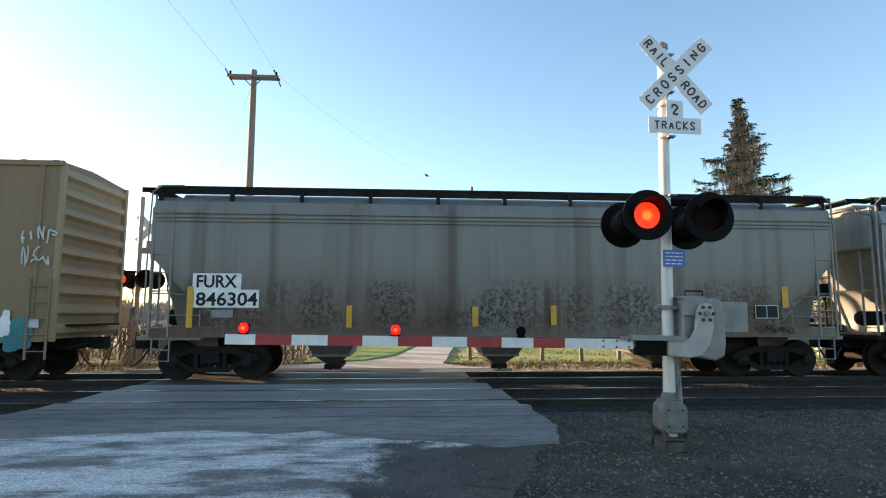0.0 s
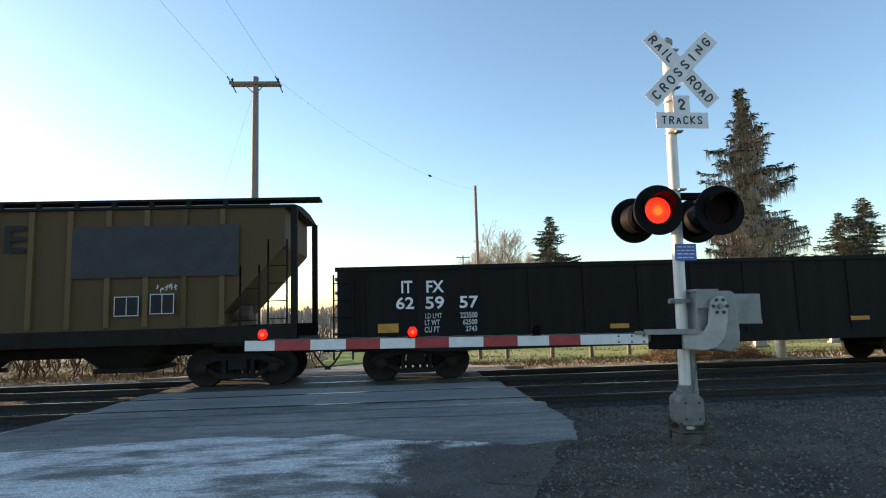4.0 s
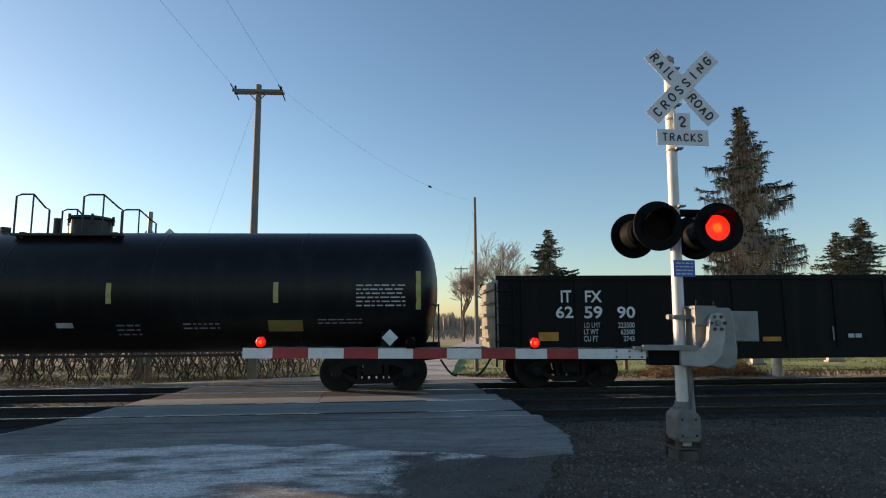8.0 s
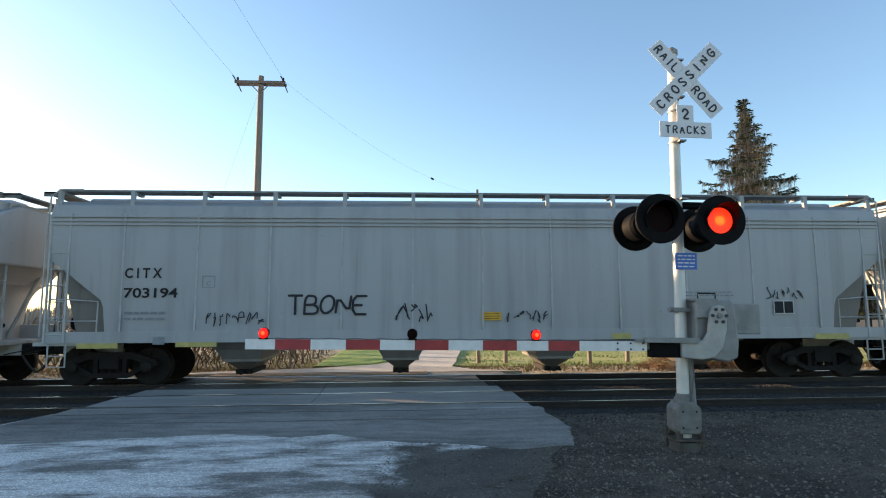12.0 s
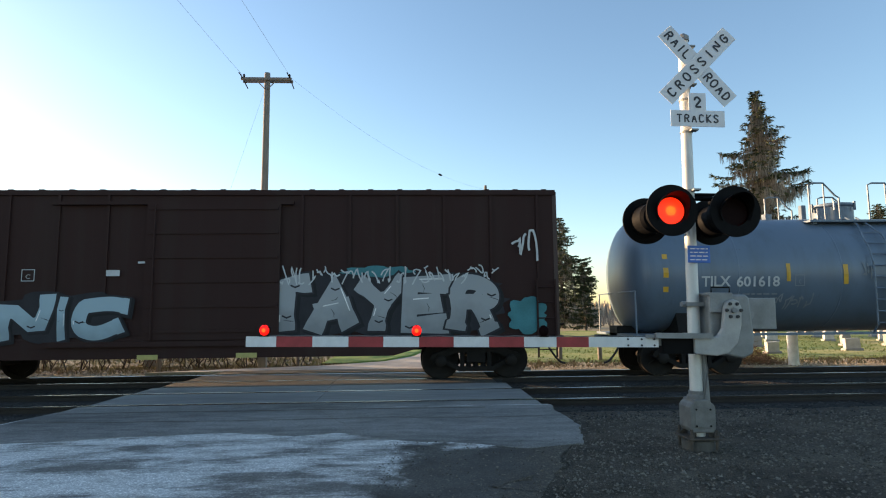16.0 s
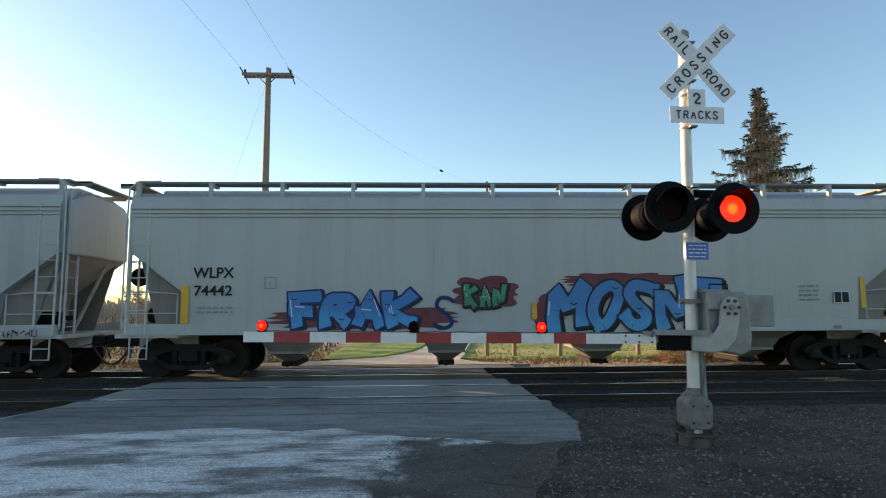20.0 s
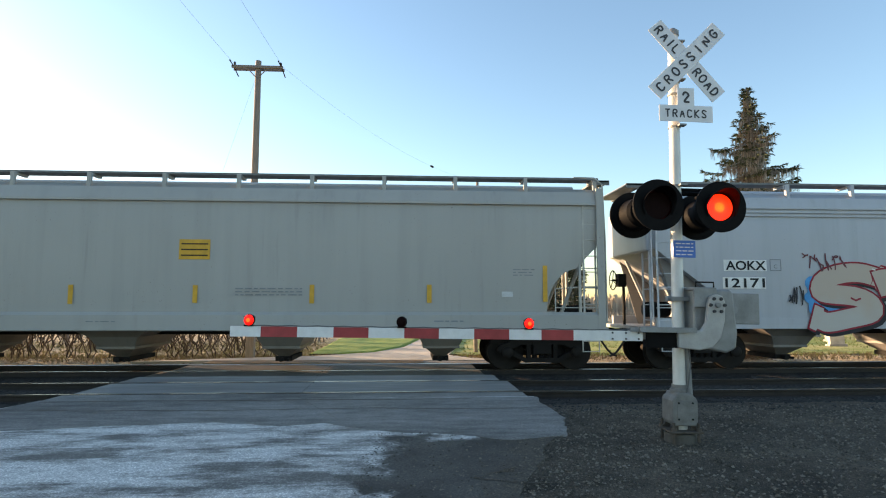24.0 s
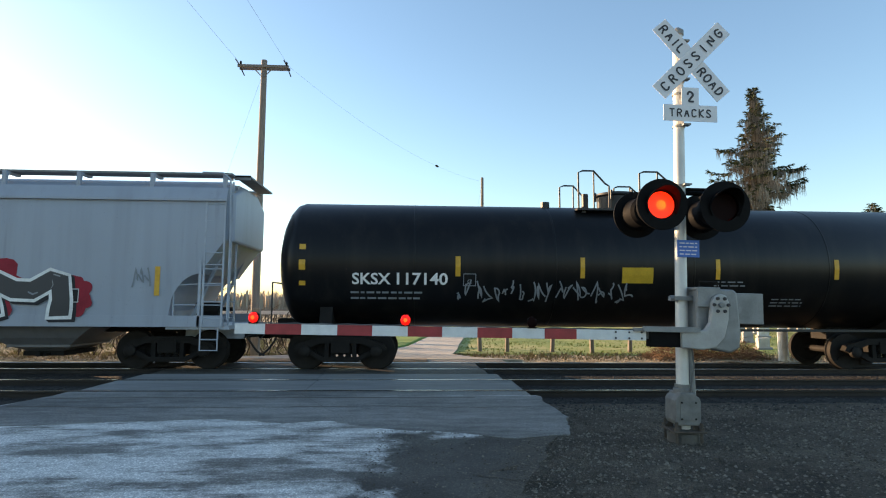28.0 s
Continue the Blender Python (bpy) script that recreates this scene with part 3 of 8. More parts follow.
def tag_word(car, side, word, x0, z0, x1, z1, color, seed):
    """A quick marker tag: single lines, leaning."""
    rnd = random.Random(seed)
    n, h = len(word), z1 - z0
    for i, ch in enumerate(word):
        w = (x1 - x0) / n
        cx, cz, k, lean = x0 + w * (i + 0.5), (z0 + z1) / 2 + rnd.uniform(-0.06, 0.06) * h, rnd.uniform(0.8, 1.08), rnd.uniform(0.0, 0.3)
        s = Shape()
        for run in letter_lines(ch):
            round_line(s, [(cx + (u - 0.5) * w * 0.82 + lean * (v - 0.5) * h * 0.5, cz + (v - 0.5) * h * k * 0.86) for u, v in run], max(0.025, 0.115 * h))
        part("tag_letter", lay(s, side, 0.008), ink(color), car)


def spray(key, z0, z1):
    """Spray colour that fades from one tone into another up the letters."""
    tops = {"tealp": ("tealp", (0.1, 0.06, 0.2)), "azure": ("azure", (0.05, 0.2, 0.45)), "blue": ("blue", (0.03, 0.28, 0.55)), "sand": ("sand", (0.5, 0.46, 0.42)), "purple": ("purple", (0.14, 0.06, 0.14))}
    low = tops.get(key, (key, [c * 0.7 for c in INKS[key]]))[1]
    name = f"spray_{key}_{z0:g}"
    if name in MATS:
        return MATS[name]
    m = bpy.data.materials.new(name)
    m.use_nodes = True
    n, l = m.node_tree.nodes, m.node_tree.links
    co, sep, no = n.new("ShaderNodeTexCoord"), n.new("ShaderNodeSeparateXYZ"), n.new("ShaderNodeTexNoise")
    no.inputs["Scale"].default_value, no.inputs["Detail"].default_value = 2.2, 4
    l.new(co.outputs["Object"], sep.inputs[0]), l.new(co.outputs["Object"], no.inputs[0])
    mr = n.new("ShaderNodeMapRange")
    mr.inputs[1].default_value, mr.inputs[2].default_value = z0, z1
    l.new(sep.outputs[2], mr.inputs[0])
    ad = n.new("ShaderNodeMath")
    ad.operation = "MULTIPLY_ADD"
    ad.inputs[1].default_value = 0.9
    l.new(no.outputs[0], ad.inputs[0]), l.new(mr.outputs[0], ad.inputs[2])
    rp = n.new("ShaderNodeValToRGB")
    rp.color_ramp.elements[0].position, rp.color_ramp.elements[0].color = 0.55, (*low, 1)
    rp.color_ramp.elements[1].position, rp.color_ramp.elements[1].color = 1.0, (*INKS[key], 1)
    l.new(ad.outputs[0], rp.inputs[0]), l.new(rp.outputs[0], n["Principled BSDF"].inputs["Base Color"])
    n["Principled BSDF"].inputs["Roughness"].default_value = 0.5
    MATS[name] = m
    return m


M_RUST_STAIN = material("rust_stain", (0.15, 0.1, 0.075), 0.85, 0, 0.5, 6, 0.4)

MARKS = {}
MARKS["BOX0"] = """
S 16.13 3.18 16.93 3.71 pale
S 16.19 2.66 16.94 3.14 pale
C 15.85 0.7 16.58 1.52 teal
C 15.83 1.01 16.07 1.68 white
P 16.46 1.27 16.68 1.48 pale
"""
MARKS["FURX"] = """
P 1.43 2.15 2.54 2.53 white
P 1.47 1.73 2.96 2.15 white
T 1.53 2.2 2.43 2.48 black FURX
T 1.53 1.78 2.92 2.08 black 846304
P 1.89 1.5 2.38 1.68 grey
Y 1.32 1.27 1.46 2.22 
Y 5 1.27 5.13 1.79 
Y 7.99 1.3 8.13 1.77 
Y 9.9 1.33 10.04 1.8 
Y 15.77 1.77 15.93 2.29 
K 15.06 1.51 15.64 1.82 
S 15.04 1.12 16.02 1.32 black
"""
MARKS["CRDX"] = """
T 1.89 2.55 2.76 2.82 black CRDX
T 1.92 2.15 2.81 2.42 black 13332
Y 1.44 1.38 1.56 1.98 
Y 4.47 1.54 4.56 2 
Y 7.56 1.6 7.66 2.01 
Y 10.62 1.56 10.73 2.03 
Y 16.69 1.66 16.8 2.39 
C 1.7 1.29 9.2 2.12 teal
C 10.45 1.34 16.01 2.35 skyb
G 2.21 1.28 8.3 2.55 purple ink NESPO
G 10.81 1.33 15.94 2.56 brick ink CTRKY r
S 9.26 1.55 10.22 2.07 ink
K 16.16 1.74 16.53 2 
"""
MARKS["MCEX"] = """
P 1.92 2.05 3.13 2.7 pale
T 2.05 2.43 2.96 2.66 black MCEX
T 1.98 2.08 3.02 2.33 black 350851
B 1.96 1.62 2.95 1.99 grey 3
Y 0.42 1.35 1.34 1.44 
Y 3.54 1.33 4.32 1.42 
Y 7.54 1.32 8.02 1.43 
Y 13.93 1.36 14.4 1.46 
G 4.21 1.13 7.41 2.22 coal grey EIGHT
P 7.42 2.01 8.81 2.24 grey
H 9.01 1.21 10.49 2.14 pale NOSR
K 14.88 1.69 15.34 2.02 
D 16.32 1.66 0.2 0.2 grey
"""
MARKS["MILW"] = """
T 3.78 3.28 4.26 3.9 black M
T 4.79 3.28 4.9 3.88 black I
T 5.52 3.32 5.88 3.87 black L
T 6.25 3.29 6.87 3.9 black W
T 7.21 3.29 7.71 3.91 black A
T 8.26 3.29 8.62 3.91 black U
T 9.11 3.27 9.55 3.9 black K
T 10.07 3.28 10.47 3.91 black E
T 11.06 3.32 11.48 3.92 black E
T 6.36 2.53 6.74 2.92 black R
T 7.24 2.51 7.69 2.92 black O
T 8.16 2.53 8.61 2.95 black A
T 9.1 2.52 9.52 2.94 black D
P 2.12 1.69 2.67 2.56 silver
P 2.81 1.7 3.39 2.51 silver
T 2.18 2.31 2.6 2.5 black MW
T 2.93 2.29 3.25 2.48 black CX
T 2.16 1.8 2.61 2.01 black 462
T 2.88 1.78 3.37 2 black 043
Y 1.96 1.59 2.07 2.56 
Y 5.17 1.64 5.28 2.12 
P 7.1 1.79 7.72 2.23 grey
K 13.57 1.77 14.11 2.21 
K 14.38 1.8 14.91 2.25 
S 3.86 1.9 4.16 2.24 pale
S 3.92 1.52 4.26 1.86 pale
S 6.3 1.8 6.56 2.2 pale
S 9.72 1.8 10.46 2.2 silver
S 14.5 2.3 15.0 2.5 pale
P 12.56 2.66 16.39 3.88 coal
"""
MARKS["ITF1"] = """
P 6.66 1.14 7.13 1.25 orange
P 10 1.14 10.49 1.24 orange
P 12.78 1.16 13.27 1.26 orange
P 15.78 1.18 16.26 1.39 orange
P 8.88 1.21 9.04 1.31 pale
P 9.07 1.21 9.23 1.31 pale
P 8.48 1.15 8.52 1.49 grey
T 1.63 2.13 1.88 2.41 white IT
T 2.23 2.13 2.63 2.4 white FX
T 1.5 1.75 1.91 2.02 white 62
T 2.2 1.74 2.63 2.02 white 59
T 3.02 1.74 3.45 2.01 white 57
T 2.18 1.51 2.58 1.63 pale LD LMT
T 3.02 1.5 3.43 1.63 pale 223500
T 2.17 1.35 2.52 1.47 pale LT WT
T 3.08 1.34 3.42 1.46 pale 62500
T 2.16 1.18 2.51 1.31 pale CU FT
T 3.14 1.18 3.41 1.3 pale 2743
P 1.05 1.2 1.54 1.41 orange
"""
MARKS["SOXX"] = """
T 1.98 1.89 3.08 2.17 white SOXX
T 1.96 1.39 3.31 1.69 white 526904
Y 10.32 1 10.42 1.47 
Y 12.8 1 12.91 1.47 
Y 16.38 1.19 16.48 1.95 
P 13.53 0.88 13.8 0.98 pale
Y 8.26 0.85 8.36 1.33 
"""
MARKS["ITF2"] = """
P 6.66 1.14 7.13 1.25 orange
P 10 1.14 10.49 1.24 orange
P 12.78 1.16 13.27 1.26 orange
P 15.78 1.18 16.26 1.39 orange
P 8.88 1.21 9.04 1.31 pale
P 9.07 1.21 9.23 1.31 pale
P 8.48 1.15 8.52 1.49 grey
T 1.63 2.13 1.88 2.41 white IT
T 2.23 2.13 2.63 2.4 white FX
T 1.5 1.75 1.91 2.02 white 62
T 2.2 1.74 2.63 2.02 white 59
T 3.02 1.74 3.45 2.01 white 85
T 2.18 1.51 2.58 1.63 pale LD LMT
T 3.02 1.5 3.43 1.63 pale 223500
T 2.17 1.35 2.52 1.47 pale LT WT
T 3.08 1.34 3.42 1.46 pale 62500
T 2.16 1.18 2.51 1.31 pale CU FT
T 3.14 1.18 3.41 1.3 pale 2743
P 1.05 1.2 1.54 1.41 orange
"""
MARKS["WTEX"] = """
T 2.06 1.97 2.99 2.22 white WTEX
T 3.13 1.96 3.82 2.21 white 1921
B 2.02 1.55 3.7 1.78 grey 2
X 4.48 1.95 4.73 2.19 grey
Z 0.74 1.98 0.83 2.92 
Z 3.85 2.21 3.95 2.68 
Z 6.69 2.24 6.77 2.71 
Z 9.32 2.16 9.44 2.64 
Z 13.16 2.16 13.28 2.65 
Z 16.55 1.98 16.67 2.91 
B 15.12 2.03 16.29 2.61 pale 6
P 13.01 1.48 13.83 1.75 olive
D 15.92 1.31 0.2 0.2 white
P 8.13 1.6 8.51 1.72 pale
B 11.03 1.52 11.87 1.72 grey 2
B 9.49 1.38 10.03 1.7 grey 3
B 14.2 1.63 15.25 1.79 grey 2
"""
MARKS["ITF3"] = """
P 6.66 1.14 7.13 1.25 orange
P 10 1.14 10.49 1.24 orange
P 12.78 1.16 13.27 1.26 orange
P 15.78 1.18 16.26 1.39 orange
P 8.88 1.21 9.04 1.31 pale
P 9.07 1.21 9.23 1.31 pale
P 8.48 1.15 8.52 1.49 grey
T 1.63 2.13 1.88 2.41 white IT
T 2.23 2.13 2.63 2.4 white FX
T 1.5 1.75 1.91 2.02 white 62
T 2.2 1.74 2.63 2.02 white 59
T 3.02 1.74 3.45 2.01 white 90
T 2.18 1.51 2.58 1.63 pale LD LMT
T 3.02 1.5 3.43 1.63 pale 223500
T 2.17 1.35 2.52 1.47 pale LT WT
T 3.08 1.34 3.42 1.46 pale 62500
T 2.16 1.18 2.51 1.31 pale CU FT
T 3.14 1.18 3.41 1.3 pale 2743
P 1.05 1.2 1.54 1.41 orange
"""
MARKS["GPLX"] = """
T 2.58 2.58 3.48 2.83 black GPLX
T 2.58 2.13 3.25 2.38 black 1274
B 2.49 1.72 3.55 1.99 grey 2
Y 2.07 1.71 2.18 2.65 
Y 5.99 1.68 6.1 2.12 
Y 7.96 1.68 8.08 2.15 
Y 9.95 1.69 10.07 2.16 
Y 11.95 1.69 12.07 2.17 
Y 13.98 1.72 14.1 2.18 
Y 16 1.72 16.11 2.18 
Y 18.24 1.74 18.35 2.67 
W 8.25 1.74 9.03 2 
B 6.12 1.66 7.22 1.78 grey 2
B 10.17 1.67 10.63 2.03 grey 4
B 12.87 1.71 13.93 1.87 grey 2
T 8.99 1.27 11.14 1.42 red DO NOT HAMMER ON SIDES OF CAR
K 15.37 1.73 15.84 2.05 
R 5.84 4.1 6.54 4.46 
R 7.44 4.2 8.35 4.44 
R 9.21 3.88 10.53 4.42 
R 11.06 3.87 12 4.42 
R 12.67 3.89 13.89 4.44 
R 14.44 4.18 15.82 4.42 
R 15 3.63 15.69 3.72 
"""
MARKS["ECUX"] = """
T 1.78 2.44 2.7 2.68 black ECUX
T 1.69 1.98 2.85 2.23 black 860514
X 3.24 2.22 3.49 2.47 grey
B 1.74 1.49 2.9 1.67 grey 2
H 6.11 1.09 10.51 2.18 ink HEOTBK
H 12.23 1.26 15.96 2.17 ink SMOKE
Y 5.02 1.45 5.14 1.84 
Y 8.5 1.46 8.61 1.84 
Y 12 1.49 12.11 1.89 
Y 15.5 1.51 15.61 1.92 
B 17.41 2.29 17.89 2.73 grey 4
K 16.12 1.56 16.5 1.84 
P 16.6 1.62 16.84 1.84 pale
S 16.06 1.15 17.04 1.38 ink
"""
MARKS["CITX"] = """
T 2.22 2.55 3.05 2.78 black C I T X
T 2.22 2.09 3.43 2.31 black 703194
B 2.24 1.53 3.17 1.8 grey 2
X 4 2.32 4.28 2.59 grey
O 5.98 1.64 7.87 2.14 ink TBONE
S 4.12 1.41 5.46 1.75 ink
S 8.54 1.49 9.42 1.94 ink
S 11.24 1.44 12.24 1.78 ink
S 17.76 2 18.71 2.31 ink
W 10.61 1.52 11.09 1.72 
Z 13.8 1.05 14.28 1.19 
Z 1.22 0.92 2.14 1.04 
Z 3.44 0.94 4.38 1.05 
Z 18.96 1.01 19.84 1.15 
K 17.95 1.65 18.45 1.96 
B 15.68 2.06 16.95 2.22 grey 2
P 2.92 1 3.19 1.18 grey
"""
MARKS["DCLX"] = """
T 2.7 2.67 3.71 2.92 black DCLX
T 2.68 2.25 3.34 2.47 black 6161
B 6.23 3.85 7.74 4.04 skyb 1
B 6.49 3.47 7.85 3.6 skyb 1
B 2.65 1.69 3.72 1.97 grey 2
S 5.18 1.75 6.51 2.17 ink
"""
MARKS["SOMX"] = """
T 2.55 2.79 3.51 3.01 black SOMX
T 2.57 2.35 3.85 2.59 black 603344
B 2.59 1.9 3.68 2.16 grey 2
B 17.4 2.88 18.34 3.12 grey 3
B 17.41 2.07 18.34 2.53 grey 5
B 10.97 1.67 13.06 1.86 brick 2
B 12.48 1.34 13.08 1.39 grey 1
B 16.76 1.31 17.47 1.39 grey 1
Y 10.62 1.59 10.72 2.02 
Y 13.61 1.59 13.71 2.02 
Y 16.56 1.58 16.66 2.04 
Y 19.31 1.59 19.41 2.53 
"""
MARKS["KCSX"] = """
T 1.4 2.54 1.95 2.82 white KC
T 2.47 2.54 2.7 2.84 white S
T 1.42 2.11 1.92 2.36 white 122
T 2.31 2.11 2.86 2.38 white 089
X 4.3 2.44 4.58 2.7 pale
G 1.14 1.06 3.46 2.03 silver ink OS
G 3.83 1.02 6.67 2.16 mist ink NIC
S 3.08 1.74 3.53 2.33 pale
P 6.2 2.54 6.51 2.68 pale
G 9.81 1.13 15.33 2.52 silver ink TAYER
C 9.55 1.02 15.65 2.62 ink
C 3.7 1.0 6.75 2.22 ink
C 11.58 2.3 13.45 2.75 teal
S 9.5 2.3 15.4 2.75 pale
C 15.57 1.09 16.55 1.99 teal
S 9.19 1.69 9.81 2.17 pale
S 7.56 1.18 8.07 1.49 pale
S 15.7 2.84 16.32 3.58 pale
T 7.63 3.37 9.02 3.45 pale CLOSE AND LOCK DOORS
T 7.73 3.28 8.89 3.34 pale BEFORE MOVING CAR
P 6.91 2.83 7.69 2.88 pale
P 8.01 2.18 8.58 2.24 pale
O 8.06 1.8 8.22 1.99 pale O
Z 6.99 0.61 7.46 0.72 
Z 9.23 0.63 9.71 0.74 
S 8.53 2.8 8.72 2.96 grey
"""
MARKS["TILX"] = """
T 1.78 2.2 2.49 2.44 pale TILX
T 2.66 2.19 3.73 2.43 pale 601618
X 4.14 2.2 4.37 2.46 grey
B 2.4 1.85 3.75 2.05 grey 2
Y 0.83 2.07 0.96 3 
Y 3.92 2.31 4.02 2.75 
Y 5.37 2.23 5.49 2.72 
Y 7.93 2.24 8.05 2.75 
Y 9.76 2.26 9.87 2.75 
Y 12.66 2.05 12.78 2.98 
W 8.21 2.12 8.97 2.62 
P 10.06 2.17 10.89 2.35 black
P 10.06 1.97 11.45 2.15 black
T 10.1 2.2 10.85 2.32 white CHLORINE
T 10.1 2.01 11.41 2.13 white INHALATION HAZARD
P 11.48 2.15 12.62 2.72 black
B 11.52 2.17 12.58 2.68 pale 7
D 11.88 1.58 0.2 0.2 grey
D 12.1 1.31 0.2 0.2 grey
S 3.72 1.56 4.62 2.01 grey
S 5.87 2.35 6.16 2.78 grey
B 7.82 1.67 9.01 1.91 pale 3
B 9.5 1.78 10.21 1.91 grey 2
B 7.07 1.79 7.63 1.89 grey 2
"""
MARKS["ELTX"] = """
T 2.64 2.76 3.36 2.99 black ELTX
T 2.61 2.3 3.32 2.52 black 8263
B 2.58 1.84 3.42 2.11 grey 2
Y 2.03 1.62 2.14 2.53 
Y 7.46 1.58 7.57 2.03 
Y 10.41 1.61 10.52 2.05 
Y 13.39 1.61 13.5 2.07 
Y 16.37 1.63 16.48 2.08 
Y 19.07 1.67 19.19 2.58 
B 11.43 1.71 13.29 1.87 grey 2
B 17.21 2.85 17.88 3.15 grey 3
B 17.21 2.12 17.82 2.6 grey 6
B 7.92 1.3 8.62 1.36 grey 1
B 12.29 1.32 13.01 1.38 grey 1
B 16.49 1.34 17.2 1.4 grey 1
B 17.81 1.2 18.83 1.3 grey 2
"""
MARKS["UTCX"] = """
T 2.64 2.26 3.34 2.49 black UTCX
T 2.67 1.89 3.48 2.11 black 51208
B 2.7 1.53 3.62 1.76 grey 2
X 4.31 1.88 4.58 2.14 grey
Y 4.48 1.35 4.61 1.82 
Y 8.03 1.35 8.14 1.8 
Y 10.71 1.37 10.83 1.82 
Y 13.52 1.4 13.62 1.83 
Y 17.18 1.43 17.27 1.86 
G 4.8 0.91 8.95 2.22 lilac ink KILROY r
G 8.81 1.14 10.42 2.23 silver ink 28 r
F 10.81 1.91 11.1 2.97 lilac
F 11.29 1.91 11.6 2.98 lilac
F 10.47 1.2 11.76 2.06 lilac
S 1.32 2.28 2.12 2.98 ink
C 13.66 1.31 15.39 2.12 pale
O 13.71 1.37 15.36 1.98 ink SHOTER
S 14.16 2.01 14.98 2.35 ink
S 19.52 0.98 20.33 1.19 ink
"""
MARKS["WLPX"] = """
T 1.98 2.37 2.91 2.61 black WLPX
T 2.01 1.96 2.88 2.19 black 74442
B 2.09 1.52 2.91 1.72 grey 2
X 3.64 2.12 3.9 2.38 grey
Y 1.71 1.31 1.89 2.2 
C 3.65 1.12 8.31 1.72 maroon
G 4.22 1.13 7.17 2.08 blue navy FRAK
O 7.61 1.11 8.11 1.91 navy S
C 8.04 1.57 9.67 2.42 maroon
G 8.31 1.6 9.34 2.24 green ink KAN
C 10.63 2.09 13.68 2.47 maroon
C 10 1.05 10.75 1.96 maroon
G 10.34 1.04 14.55 2.39 blue ink MOSNE
Y 9.95 1.36 10.07 1.76 
K 17.4 1.71 17.78 1.98 
B 16.54 1.73 17.04 2.18 grey 4
Y 18.08 1.58 18.2 2.34 
P 17.33 1.08 17.54 1.16 grey
"""
MARKS["LIMU"] = """
T 2.27 2.34 2.87 2.56 black LIMU
T 3.01 2.34 3.79 2.56 black 12417
B 5.18 2.05 6.18 2.22 orange 1
B 2.24 1.61 3.32 1.95 grey 2
S 6.27 1.18 7.09 1.8 brick
"""
MARKS["AOKA"] = """
P 2.17 2.55 3.19 2.82 pale
T 2.24 2.59 3.11 2.78 black AOKX
P 2.19 2.11 3.21 2.39 pale
T 2.27 2.15 3.14 2.35 black 52122
C 3.08 0.99 15.49 1.87 pine
G 3.46 1 9.94 3.05 azure ink BSET
G 10.26 0.94 16.49 2.88 azure ink EDAM
K 17.16 1.52 17.61 1.88 
B 16.17 2.13 17.3 2.5 grey 4
Z 9.72 1.16 10.18 1.27 
Z 12.59 0.95 13.07 1.06 
S 9.7 1.32 10.23 1.68 pale
R 8.52 3.98 9.53 4.16 
R 9.79 4.01 11.71 4.17 
R 17.54 3.88 18.22 4.21 
R 0.61 4.11 2.28 4.31 
"""
MARKS["ROIX"] = """
T 2.31 2.73 3.08 2.96 black ROIX
T 2.3 2.32 3.26 2.56 black 59871
B 2.28 1.8 3.2 2.18 grey 3
Y 1.95 1.58 2.04 2.58 
O 3.31 1.81 4.68 2.33 crimson SHOTER
W 9.7 2.66 10.41 3.13 
Y 7.26 1.62 7.37 2.06 
Y 10.05 1.65 10.16 2.06 
Y 12.73 1.64 12.84 2.08 
Y 15.49 1.66 15.6 2.09 
Y 18.28 1.69 18.39 2.56 
B 11.02 1.8 12.56 2.02 grey 3
B 17.56 2.29 18.08 2.49 grey 3
P 17.28 1.8 17.55 1.93 pale
B 7.73 1.19 8.42 1.25 grey 1
B 15.66 1.18 16.35 1.27 grey 1
"""
MARKS["AOKB"] = """
P 2.14 2.45 3.24 2.73 white
T 2.2 2.48 3.2 2.7 black AOKX
P 2.1 2.02 3.2 2.3 white
T 2.17 2.05 3.16 2.27 black 12171
X 3.33 2.47 3.6 2.74 grey
C 4.16 1.29 5.16 2.45 azure
C 8.74 1.12 10.04 2.37 azure
G 4.36 0.95 9.93 2.65 sand crimson STK
C 6.3 1.04 7.58 2.48 mint
S 4.13 2.45 5.3 2.91 maroon
S 9.45 2.08 10.26 2.77 maroon
S 3.76 1.61 4.16 2.12 ink
G 10.67 1.04 16.88 2.72 tealp ink APK q
B 16.64 1.82 17.65 2.21 grey 4
S 16.61 2.51 17.67 2.79 mist
B 16.87 1.14 17.21 1.62 grey 5
"""
MARKS["GBRA"] = """
T 2.05 3.27 3.27 3.59 black GBRX
T 2.03 2.7 3.42 3.03 black 69345
X 5.28 2.89 5.55 3.16 grey
B 2.08 1.57 3.06 1.79 black 2
Y 1.71 1.48 1.84 2.43 
Y 4.02 1.5 4.14 1.94 
Y 6.41 1.5 6.52 1.94 
Y 8.78 1.52 8.89 1.94 
Y 11.09 1.57 11.2 2.45 
K 9.05 1.58 9.53 1.89 
S 9.77 1.51 11.06 2.07 grey
B 6.53 1.5 6.95 1.7 grey 3
B 3.48 1.5 3.8 1.74 grey 3
S 2.43 1.22 4.37 1.4 ink
S 7.19 1.22 7.98 1.4 ink
"""
